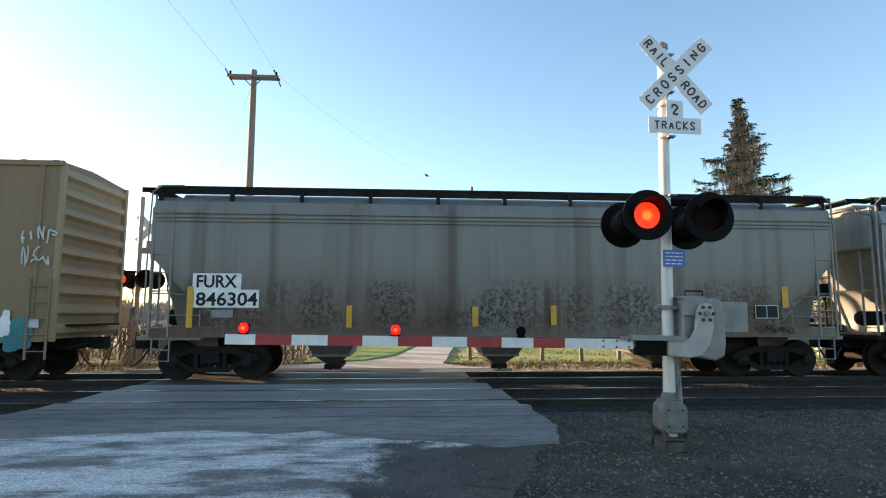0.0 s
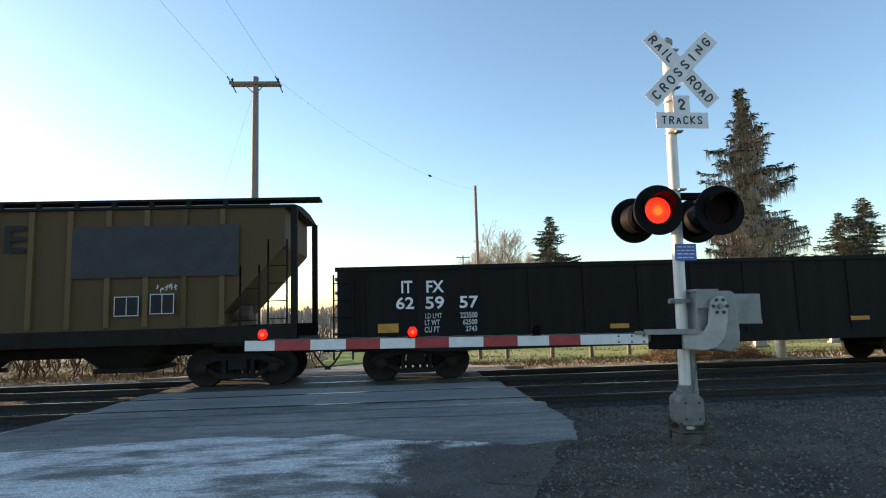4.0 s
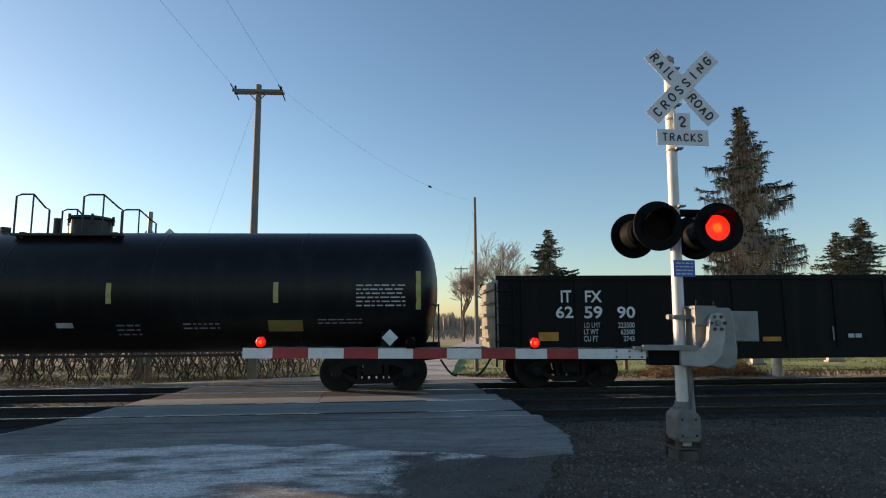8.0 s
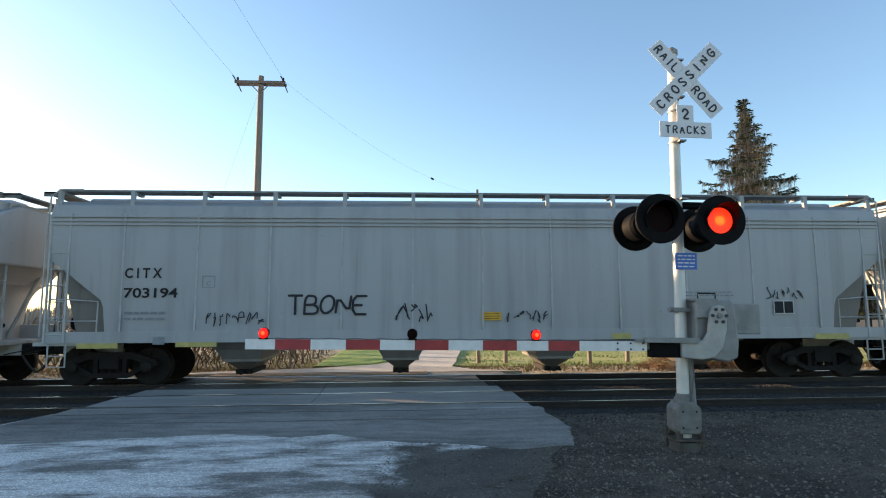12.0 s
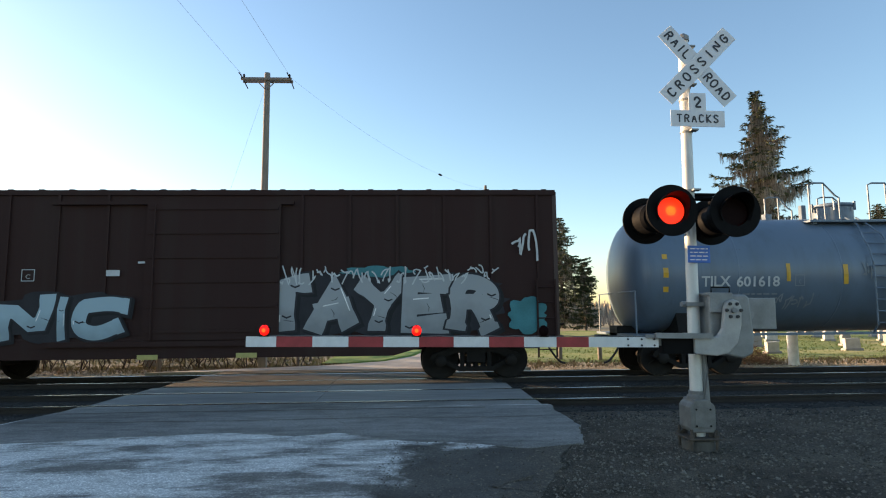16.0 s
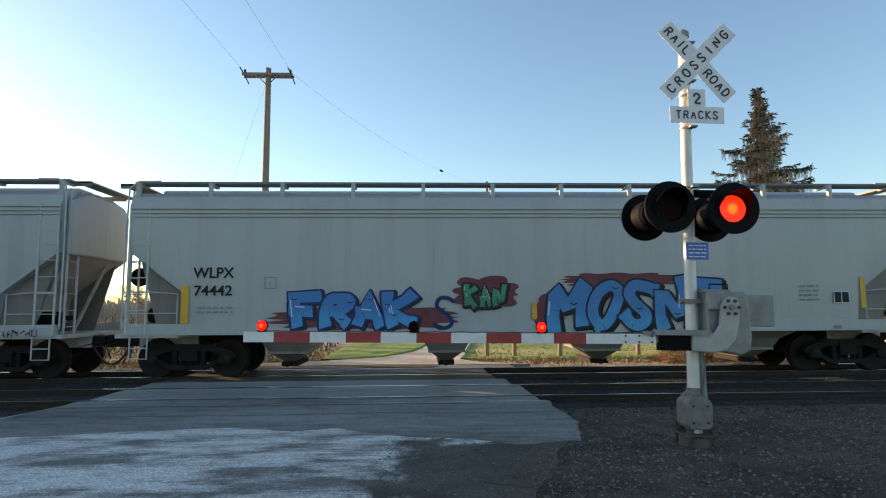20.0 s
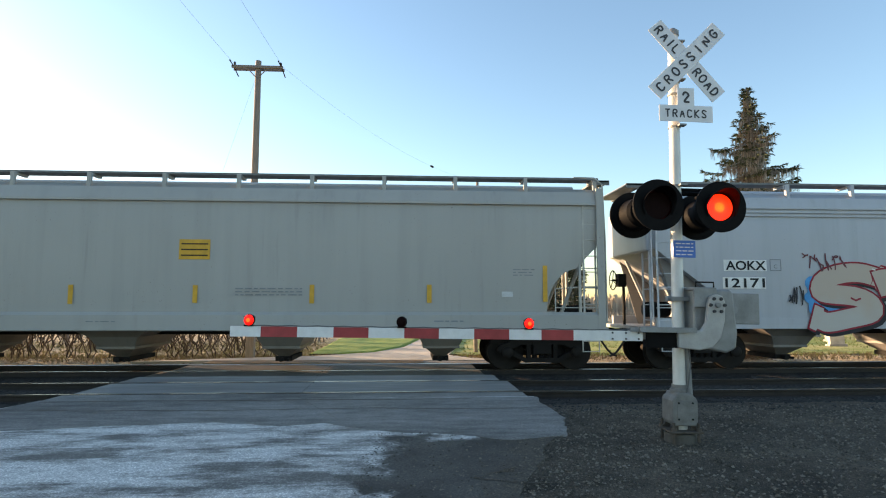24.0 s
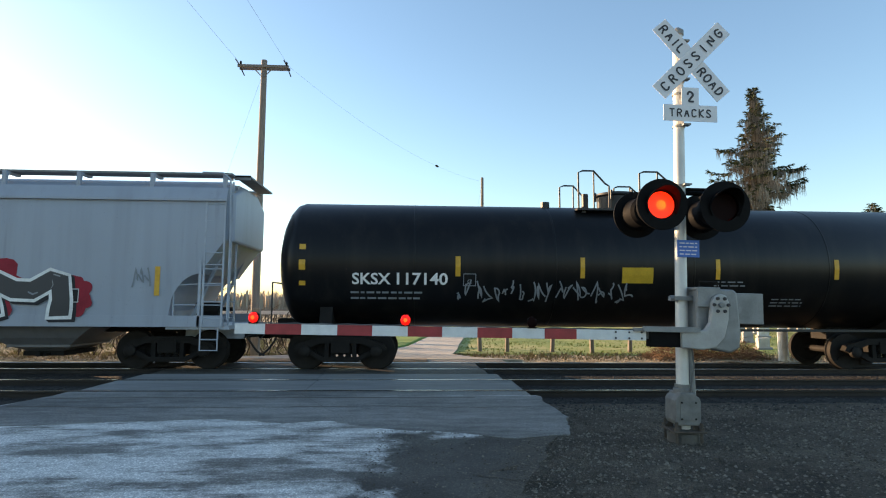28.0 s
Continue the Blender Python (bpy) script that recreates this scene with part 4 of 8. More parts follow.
MARKS["GBRB"] = """
P 2.1 2.35 3.75 3.3 rustp
P 4.0 1.45 7.57 3.42 rustp
P 7.61 1.5 10.75 3.4 rustd
C 2.3 1.3 4.3 2.4 lilac
P 2.65 2.54 3.59 2.82 pale
T 2.71 2.58 3.53 2.77 black GBRX
G 3.19 0.94 6.32 2.36 mist ink OUD r
G 6.02 1.23 8.93 2.32 indigo pale TRUSK
S 10.96 3.22 11.65 3.49 black
S 10.09 1.61 10.61 2.2 ink
C 9.06 1.28 10.35 2.2 pine
S 0.93 1.57 1.71 2.82 crimson
"""
MARKS["GBRC"] = """
T 2.12 3.27 3.3 3.59 black GBRX
T 2.12 2.73 3.46 3.06 black 69334
X 5.38 2.92 5.68 3.18 grey
Y 1.75 1.59 1.85 2.43 
Y 4.01 1.51 4.1 1.98 
Y 11.03 1.76 11.15 2.44 
B 2.03 1.57 3.01 1.83 black 2
C 3.45 1.14 4.35 2.16 crimson
C 5.98 1.16 8.13 2.69 crimson
C 8.85 1.25 9.65 2.23 crimson
G 4.08 1.13 9.07 2.54 coal white KCM
S 2.49 1.85 3.32 2.45 ink
K 9.04 1.6 9.33 1.9 
S 10.49 1.96 10.94 2.46 grey
"""
MARKS["SKSX"] = """
T 2.05 2.07 2.94 2.33 white SKSX
T 3.11 2.07 4.31 2.34 white 117140
B 2 1.67 3.71 1.94 grey 2
X 4.7 2.05 4.99 2.33 grey
Y 0.79 2.03 0.94 3.01 
Y 4.5 2.27 4.62 2.75 
Y 7.53 2.25 7.64 2.75 
Y 10.89 2.25 11 2.74 
Y 13.9 2.27 14.02 2.76 
P 8.56 2.14 9.33 2.52 amber
S 4.54 1.67 8.86 2.18 grey
B 10.86 2.05 11.65 2.23 grey 2
B 12.39 1.57 13.21 1.81 grey 3
"""


# ---------- the train ----------
SPEED, TRACK_FAR, TRACK_NEAR, WHEEL_R = 17.47, 15.3, 11.75, 0.457
TRUCK = {}


def wheelset_mesh():
    s = Shape()
    for sy in (-1, 1):
        s.turned([(-0.07, 0.12), (-0.07, 0.34), (-0.075, 0.37), (-0.07, 0.45), (0.045, WHEEL_R), (0.065, 0.487), (0.085, 0.485), (0.085, 0.37), (0.03, 0.34), (0.05, 0.12)], (0, sy * 0.755, 0), (0, -sy, 0), 28)
        s.rod((0, sy * 0.75, 0), (0, sy * 1.1, 0), 0.075, 12)
        # hub bolts show the turning
        for k in range(3):
            a = 2 * math.pi * k / 3
            s.rod((0.07 * math.cos(a) * 0.6, sy * 1.1, 0.07 * math.sin(a) * 0.6), (0.07 * math.cos(a) * 0.6, sy * 1.13, 0.07 * math.sin(a) * 0.6), 0.02, 6)
        s.box(-0.018, 0.018, sy * 0.85 - 0.012, sy * 0.85 + 0.012, 0.14, 0.33)
    s.rod((0, -0.75, 0), (0, 0.75, 0), 0.085, 12)
    return s.mesh("wheelset", M_WHEEL, 40)


def truck(car, x):
    """A two-axle bogie: bolster, cast side frames, springs, turning wheelsets."""
    if not TRUCK:
        TRUCK["bolster"] = Shape().box(-0.22, 0.22, -1.15, 1.15, 0.42, 0.72).rod((0, 0, 0.7), (0, 0, 0.95), 0.2, 12).box(-0.75, -0.62, -0.9, 0.9, 0.38, 0.5).box(0.62, 0.75, -0.9, 0.9, 0.38, 0.5).mesh("truck", M_STEEL_DARK)
        TRUCK["frame"] = Shape().prism([(-1.12, 0.5), (-1.06, 0.62), (-0.5, 0.8), (0.5, 0.8), (1.06, 0.62), (1.12, 0.5), (1.0, 0.44), (0.5, 0.64), (-0.5, 0.64), (-1.0, 0.44)], "y", -0.09, 0.09).prism([(-0.98, 0.5), (-0.42, 0.2), (0.42, 0.2), (0.98, 0.5), (0.84, 0.54), (0.4, 0.31), (-0.4, 0.31), (-0.84, 0.54)], "y", -0.075, 0.075).box(-0.38, -0.28, -0.07, 0.07, 0.25, 0.7).box(0.28, 0.38, -0.07, 0.07, 0.25, 0.7).mesh("side_frame", M_STEEL_DARK)
        coils = [(0.3 + 0.0275 * k, 0.08 if k % 2 else 0.06) for k in range(11)]
        TRUCK["spring"] = Shape().turned(coils, (0, 0, 0), (0, 0, 1), 10).mesh("spring", M_STEEL_DARK)
        TRUCK["cap"] = Shape().turned([(0, 0.14), (0.1, 0.14), (0.13, 0.1), (0.14, 0.03)], (0, 0, 0), (0, -1, 0), 14).mesh("bearing_cap", M_WHEEL, 40)
        TRUCK["wheels"] = wheelset_mesh()
    t = new("truck", TRUCK["bolster"])
    t.parent, t.location = car, (x, 0, 0)
    for sy in (-1, 1):
        f = new("side_frame", TRUCK["frame"])
        f.parent, f.location = t, (0, sy * 1.02, 0)
        for i in (-0.18, 0.0, 0.18):
            g = new("spring", TRUCK["spring"])
            g.parent, g.location = f, (i, 0, 0)
        for sx in (-0.86, 0.86):
            c = new("bearing_cap", TRUCK["cap"])
            c.parent, c.location = t, (sx, sy * 1.06, WHEEL_R)
            if sy > 0:
                c.rotation_euler = (0, 0, math.pi)
    for i, sx in enumerate((-0.86, 0.86)):
        w = new("wheelset", TRUCK["wheels"])
        w.parent, w.location = t, (sx, 0, WHEEL_R)
        WHEELS.append((i, w))


WHEELS, CARS = [], []


def ends(car, L, sill=0.95, brake_wheel=True):
    """Draft gear and couplers, air hoses, and a hand brake wheel."""
    for sx, x in ((-1, 0.0), (1, L)):
        part("coupler", Shape().box(min(x - sx * 0.9, x + sx * 0.2), max(x - sx * 0.9, x + sx * 0.2), -0.13, 0.13, 0.74, 0.98).box(min(x + sx * 0.15, x + sx * 0.42), max(x + sx * 0.15, x + sx * 0.42), -0.16, 0.14, 0.7, 1.0).prism([(x + sx * 0.1, 0.74), (x + sx * 0.1, 0.95), (x - sx * 0.5, 1.0), (x - sx * 0.5, 0.68)], "y", -0.22, 0.22), M_STEEL_DARK, car)
        pts = [(x + sx * (-0.05 + 0.42 * k / 8), -0.42, 0.72 - 0.42 * math.sin(math.pi * 0.5 * k / 8)) for k in range(9)]
        part("air_hose", Shape().pipe(pts, 0.028, 6), M_HOSE, car)
        part("cut_lever", Shape().pipe([(x + sx * 0.1, -1.3, 0.78), (x + sx * 0.14, -0.9, 0.82), (x + sx * 0.14, -0.2, 0.86)], 0.014, 5), M_STEEL_DARK, car)
    if brake_wheel:
        wheel = Shape()
        ring = [(0.12, 0.55 + 0.27 * math.cos(2 * math.pi * k / 14), 2.3 + 0.27 * math.sin(2 * math.pi * k / 14)) for k in range(15)]
        wheel.pipe(ring, 0.016, 5)
        for k in range(0, 14, 4):
            wheel.rod(ring[k], (0.12, 0.55, 2.3), 0.012, 5)
        wheel.rod((0.1, 0.55, 2.3), (0.5, 0.55, 2.3), 0.03, 6)
        wheel.box(0.24, 0.46, 0.42, 0.68, 2.12, 2.48).rod((0.42, 0.55, 1.0), (0.42, 0.55, 2.2), 0.04, 6)
        part("brake_wheel", wheel, M_STEEL_DARK, car)


def ladder(car, x, y, z0, z1, mat, w=0.42, axis="x", rungs=None):
    s = Shape()
    for k in (0, w):
        a = (x + k, y) if axis == "x" else (x, y + k)
        s.box(a[0] - 0.02, a[0] + 0.02, a[1] - 0.02, a[1] + 0.02, z0, z1)
    n = rungs or max(3, round((z1 - z0) / 0.4))
    for i in range(n):
        z = z0 + (z1 - z0) * (i + 0.5) / n
        s.rod((x, y, z), (x + w, y, z) if axis == "x" else (x, y + w, z), 0.013, 5)
    part("ladder", s, mat, car)


def hopper(key, X, L, color, label, style="round", bays=3, roof="open", dirt=0.3, rust=0.0, band=(1.2, 2.5), top=4.66, cut=1.45, cut_z=3.0, seams=False, dark_sill=False, bay_top=1.3, rec=(0.45, 0.35), knee=2.0, shut=False):
    """A covered hopper wagon. style 'round': the side sheet ends in a free slope; 'sill': a deep side sill and corner posts run on to the ends."""
    car = thing("covered_hopper_wagon", pose(X, TRACK_FAR, 0), label, "freight wagon", "wagons of the train")
    paint = car_paint("paint_" + key, color, dirt, rust, band)
    trim = material("trim_" + key, [c * 0.9 for c in color], 0.5, 0, 0.2, 4)
    # grimy brown for the bays; on the end webs it also paints in shade
    grimy_shaded = car_paint("paint_bay_" + key, [color[0] * 0.5, color[1] * 0.45, color[2] * 0.41], 0.6)
    eave, zb0 = top - 0.42, 1.28
    x0, x1 = rec[0], L - rec[1]
    W = 1.57

    def low(x):
        d = min(x - x0, x1 - x)
        if d >= cut:
            return zb0
        u = d / cut
        if style == "round":
            # a straight slope, then the upright edge of the first bay
            return cut_z - (cut_z - knee) * u / 0.94 if u < 0.94 else zb0 + (knee - zb0) * (1 - u) / 0.06
        lobe = 2.35 if style == "short" else 2.55
        if u < 0.42:
            return cut_z - (cut_z - lobe) * u / 0.42
        return zb0 + (lobe - 0.06 - zb0) * math.sqrt(max(0.0, 1 - ((u - 0.42) / 0.58) ** 2))

    xs = [x0 + cut * k / 20 for k in range(21)] + [x0 + cut + (x1 - x0 - 2 * cut) * k / 12 for k in range(1, 12)] + [x1 - cut * k / 20 for k in range(20, -1, -1)]
    s = Shape()
    loop = []
    for x in xs:
        zb = low(x)
        sec = [(-W + 0.04, zb), (-W, zb + (eave - zb) * 0.3), (-W, zb + (eave - zb) * 0.65), (-W + 0.02, eave - 0.25), (-W + 0.07, eave), (-W + 0.3, eave + 0.14), (-0.7, eave + 0.24), (0, eave + 0.28)]
        sec += [(-y, z) for y, z in sec[-2::-1]]
        loop.append([(x, y, z) for y, z in sec])
    n = len(loop[0])
    s.v = [p for q in loop for p in q]
    for k in range(len(xs) - 1):
        s.f += [(k * n + i, k * n + (i + 1) % n, (k + 1) * n + (i + 1) % n, (k + 1) * n + i) for i in range(n)]
    s.f += [tuple(range(n)), tuple(range((len(xs) - 1) * n, len(xs) * n))]
    part("body", s, paint, car, smooth=28)
    # eave beads along the side
    if style != "round":
        part("top_chord", Shape().prism([(-W - 0.055, eave - 0.32), (-W - 0.055, eave - 0.27), (-W + 0.05, eave + 0.015), (-W + 0.05, eave - 0.32)], "x", x0 - 0.01, x1 + 0.01), paint, car)
    for z in ((eave - 0.27, eave - 0.37, eave - 0.46) if style == "round" else ()):
        part("eave_bead", Shape().box(x0 + 0.02, x1 - 0.02, -W - 0.028, -W + 0.03, z - 0.022, z + 0.022), paint, car)
    if seams:
        for k in range(1, seams):
            x = x0 + (x1 - x0) * k / seams
            part("side_rib", Shape().box(x - 0.02, x + 0.02, -W - 0.012, -W + 0.02, zb0 + 0.02 + max(0, low(x) - zb0), eave - 0.2), trim, car)
    # side sill and end platform
    sill_mat = M_STEEL_DARK if dark_sill else paint
    if style == "sill":
        for sy in (-1, 1):
            part("side_sill", Shape().prism([(sy * 1.64, 1.02), (sy * 1.64, 1.37), (sy * 1.56, 1.44), (sy * 1.4, 1.44), (sy * 1.4, 1.0), (sy * 1.6, 1.0)], "x", x0 - 0.02, x1 + 0.02), paint, car)
            for x in (x0 - 0.04, x1 - 0.14):
                part("corner_post", Shape().box(x, x + 0.18, sy * 1.62 - 0.03, sy * 1.62 + 0.03, 1.0, eave + 0.1).box(x + 0.07, x + 0.11, sy * 1.5 - 0.1, sy * 1.5 + 0.1, 1.0, eave), paint, car)
    else:
        for sy in (-1, 1):
            part("side_sill", Shape().box(x0 - 0.02, x1 + 0.02, sy * 1.5 - 0.06, sy * 1.5 + 0.06, 1.04, 1.3), sill_mat, car)
    for x in (0.2, L - 1.65):
        part("end_platform", Shape().box(x, x + 1.45, -1.5, 1.5, 0.98, 1.07).box(x, x + 1.45, -0.28, 0.28, 0.7, 1.0), trim if not dark_sill else M_STEEL_DARK, car)
    part("center_sill", Shape().box(1.4, L - 1.4, -0.25, 0.25, 0.86, 1.12), M_STEEL_DARK, car)
    # ends: bay webs, slope braces, ladders, rails
    for sx, x in ((1, x0), (-1, x1)):
        if style == "round":
            # the inner web that closes the first bay, set back from the side sheet; its recess shade is in the dark
            # colour
            for yw in (-1.3, 1.3):
                part("end_web", Shape().prism([(x + sx * 0.06, cut_z + 0.1), (x + sx * 0.2, cut_z - 0.25), (x + sx * 0.66, 1.06), (x + sx * (cut + 0.1), 1.06), (x + sx * (cut + 0.1), knee + 0.2)], "y", yw - 0.012, yw + 0.012), grimy_shaded, car)
        else:
            part("bay_bulkhead", Shape().box(min(x + sx * (cut - 0.02), x + sx * (cut + 0.06)), max(x + sx * (cut - 0.02), x + sx * (cut + 0.06)), -1.5, 1.5, 1.05, 2.2), paint, car)
            part("ladder_post", Shape().box(x + sx * 0.55 - 0.03, x + sx * 0.55 + 0.03, -1.56, -1.5, 1.05, 2.6), trim, car)
            for z in (1.55, 2.05, 2.5):
                part("grab_iron", Shape().rod((x, -1.55, z), (x + sx * 0.55, -1.55, z), 0.014, 5), trim, car)
        if shut:
            part("end_panel", Shape().box(min(x + sx * 0.1, x + sx * (cut + 0.1)), max(x + sx * 0.1, x + sx * (cut + 0.1)), -W + 0.005, -W + 0.05, 1.4, 2.28), paint, car)
        ladder(car, x + (0.02 if sx > 0 else -0.46), -1.56, 1.05, eave - 0.2, trim, 0.44)
        ladder(car, x - sx * 0.06, -1.3, 1.05, eave + 0.2, trim, 0.42, "y")
        part("grab_rail", Shape().pipe([(x + sx * 1.15, -1.5, 1.05), (x + sx * 1.15, -1.5, 2.0), (x + sx * 0.5, -1.5, 2.05), (x + sx * 0.05, -1.5, 2.05)], 0.018, 6).pipe([(x + sx * 1.15, -1.5, 1.55), (x, -1.5, 1.55)], 0.014, 5), trim, car)
        for yb in (-0.9, 0.9):
            part("end_brace", Shape().pipe([(x + sx * 1.0, yb, 1.05), (x + sx * 0.15, yb, cut_z)], 0.05, 6), trim, car)
        part("end_sheet", Shape().prism([(-1.35, cut_z - 0.05), (-1.35, eave - 0.1), (-0.6, eave + 0.2), (0.6, eave + 0.2), (1.35, eave - 0.1), (1.35, cut_z - 0.05)], "x", min(x, x - sx * 0.14), max(x, x - sx * 0.14)), paint, car, bevel=0.06)
        # step below the platform
        part("sill_step", Shape().pipe([(x + sx * 0.1, -1.52, 1.0), (x + sx * 0.1, -1.52, 0.5), (x + sx * 0.5, -1.52, 0.5), (x + sx * 0.5, -1.52, 1.0)], 0.02, 5).rod((x + sx * 0.1, -1.52, 0.75), (x + sx * 0.5, -1.52, 0.75), 0.016, 5), trim, car)
    part("air_reservoir", Shape().turned([(0, 0.02), (0.04, 0.17), (0.1, 0.2), (0.65, 0.2), (0.71, 0.17), (0.75, 0.02)], (0.5, -0.5, 1.5), (1, 0, 0), 14), M_STEEL_DARK, car, smooth=40)
    part("brake_cylinder", Shape().rod((L - 1.25, -0.7, 1.45), (L - 0.7, -0.7, 1.45), 0.16, 12).rod((L - 0.7, -0.7, 1.45), (L - 0.35, -0.7, 1.45), 0.05, 8), M_STEEL_DARK, car)
    # roof: running boards on brackets, hatch trough
    wood = M_STEEL_DARK if roof == "dark" else material("running_board", (0.16, 0.17, 0.17), 0.6, 0.3, 0.25, 5)
    for y0, y1 in ((-1.34, -0.92), (0.92, 1.34)):
        part("running_board", Shape().box(0.42, L - 0.32, y0, y1, top - 0.05, top), wood, car)
    part("hatch_trough", Shape().prism([(-0.42, eave + 0.2), (-0.42, top - 0.06), (-0.3, top - 0.01), (0.3, top - 0.01), (0.42, top - 0.06), (0.42, eave + 0.2)], "x", 0.7, L - 0.7), paint, car)
    for xa, xb in ((-0.05, 0.44), (L - 0.34, L + 0.05)):
        part("end_walk", Shape().box(xa, xb, -1.1, 1.1, top - 0.05, top - 0.01).box(xa, xb, -1.1, -1.06, top - 0.12, top), wood, car)
    count = round(L / 1.75)
    for k in range(count + 1):
        x = x0 + 0.1 + (x1 - x0 - 0.2) * k / count
        part("roof_bracket", Shape().prism([(-1.46, eave - 0.02), (-1.46, top - 0.05), (-0.95, top - 0.05), (-0.95, top - 0.11), (-1.36, top - 0.11), (-1.4, eave - 0.02)], "x", x - 0.045, x + 0.045), M_STEEL_DARK if roof == "dark" else paint, car)
    if roof == "dark":
        part("roof_skirt", Shape().box(0.45, L - 0.35, -1.33, -1.29, top - 0.2, top - 0.04), M_STEEL_DARK, car)
    # curved grab irons at the roof's ends
    for sx, x in ((1, x0 - 0.12), (-1, x1 + 0.12)):
        part("roof_rail", Shape().pipe([(x + sx * 0.75, -1.45, top - 0.02), (x + sx * 0.25, -1.5, top - 0.04), (x + sx * 0.06, -1.52, top - 0.2), (x + sx * 0.02, -1.53, 3.2), (x + sx * 0.02, -1.53, 1.2)], 0.022, 6), trim, car)
    # outlets
    reach = {4: 7.75, 3: L / 2 - 2.5, 2: L / 2 - 3.2}[bays]
    span0, span1 = L / 2 - reach, L / 2 + reach
    for k in range(bays):
        c = span0 + (span1 - span0) * (k + 0.5) / bays
        w = (span1 - span0) / bays * 0.5
        bay = Shape()
        ring = lambda hw, hy, z: [(c - hw, -hy, z), (c + hw, -hy, z), (c + hw, hy, z), (c - hw, hy, z)]
        lowz, bw = (0.33, 0.12) if bays > 2 else (0.4, 0.4)
        rings = [(min(1.35, w * 0.8), 1.42, bay_top), (0.85, 1.3, 1.0), (0.56, 1.15, 0.84), (0.42, 1.0, 0.58), (bw, 0.62, lowz)] if bays > 2 else [(1.7, 1.42, bay_top), (1.35, 1.25, 1.0), (1.0, 1.1, 0.75), (bw + 0.3, 0.9, 0.55), (bw, 0.62, lowz)]
        bay.add([p for q in rings for p in ring(*q)], [(4 * j + i, 4 * j + (i + 1) % 4, 4 * j + 4 + (i + 1) % 4, 4 * j + 4 + i) for j in range(4) for i in range(4)] + [(3, 2, 1, 0), (16, 17, 18, 19)])
        flange = Shape().box(c - rings[3][0] - 0.03, c + rings[3][0] + 0.03, -rings[3][1] - 0.03, rings[3][1] + 0.03, rings[3][2] - 0.03, rings[3][2] + 0.03)
        b = part("hopper_bay", bay, grimy_shaded if not dark_sill else M_STEEL_DARK, car)
        part("bay_flange", flange, grimy_shaded if not dark_sill else M_STEEL_DARK, b)
        part("outlet_gate", Shape().box(c - bw - 0.08, c + bw + 0.08, -0.7, 0.7, lowz - 0.1, lowz + 0.01).rod((c - 0.02, -0.9, lowz - 0.05), (c - 0.02, -0.6, lowz - 0.05), 0.06, 8).rod((c + 0.14, -0.9, lowz - 0.06), (c + 0.14, -0.5, lowz - 0.06), 0.035, 6), M_STEEL_DARK, b)
    truck(car, 1.75), truck(car, L - 1.75)
    ends(car, L)
    mark_wagon(car, key, (lambda z: -1.645 if z < 1.4 else -W - 0.004) if style == "sill" else flat_side(-W - 0.004))
    CARS.append((car, X))
    return car


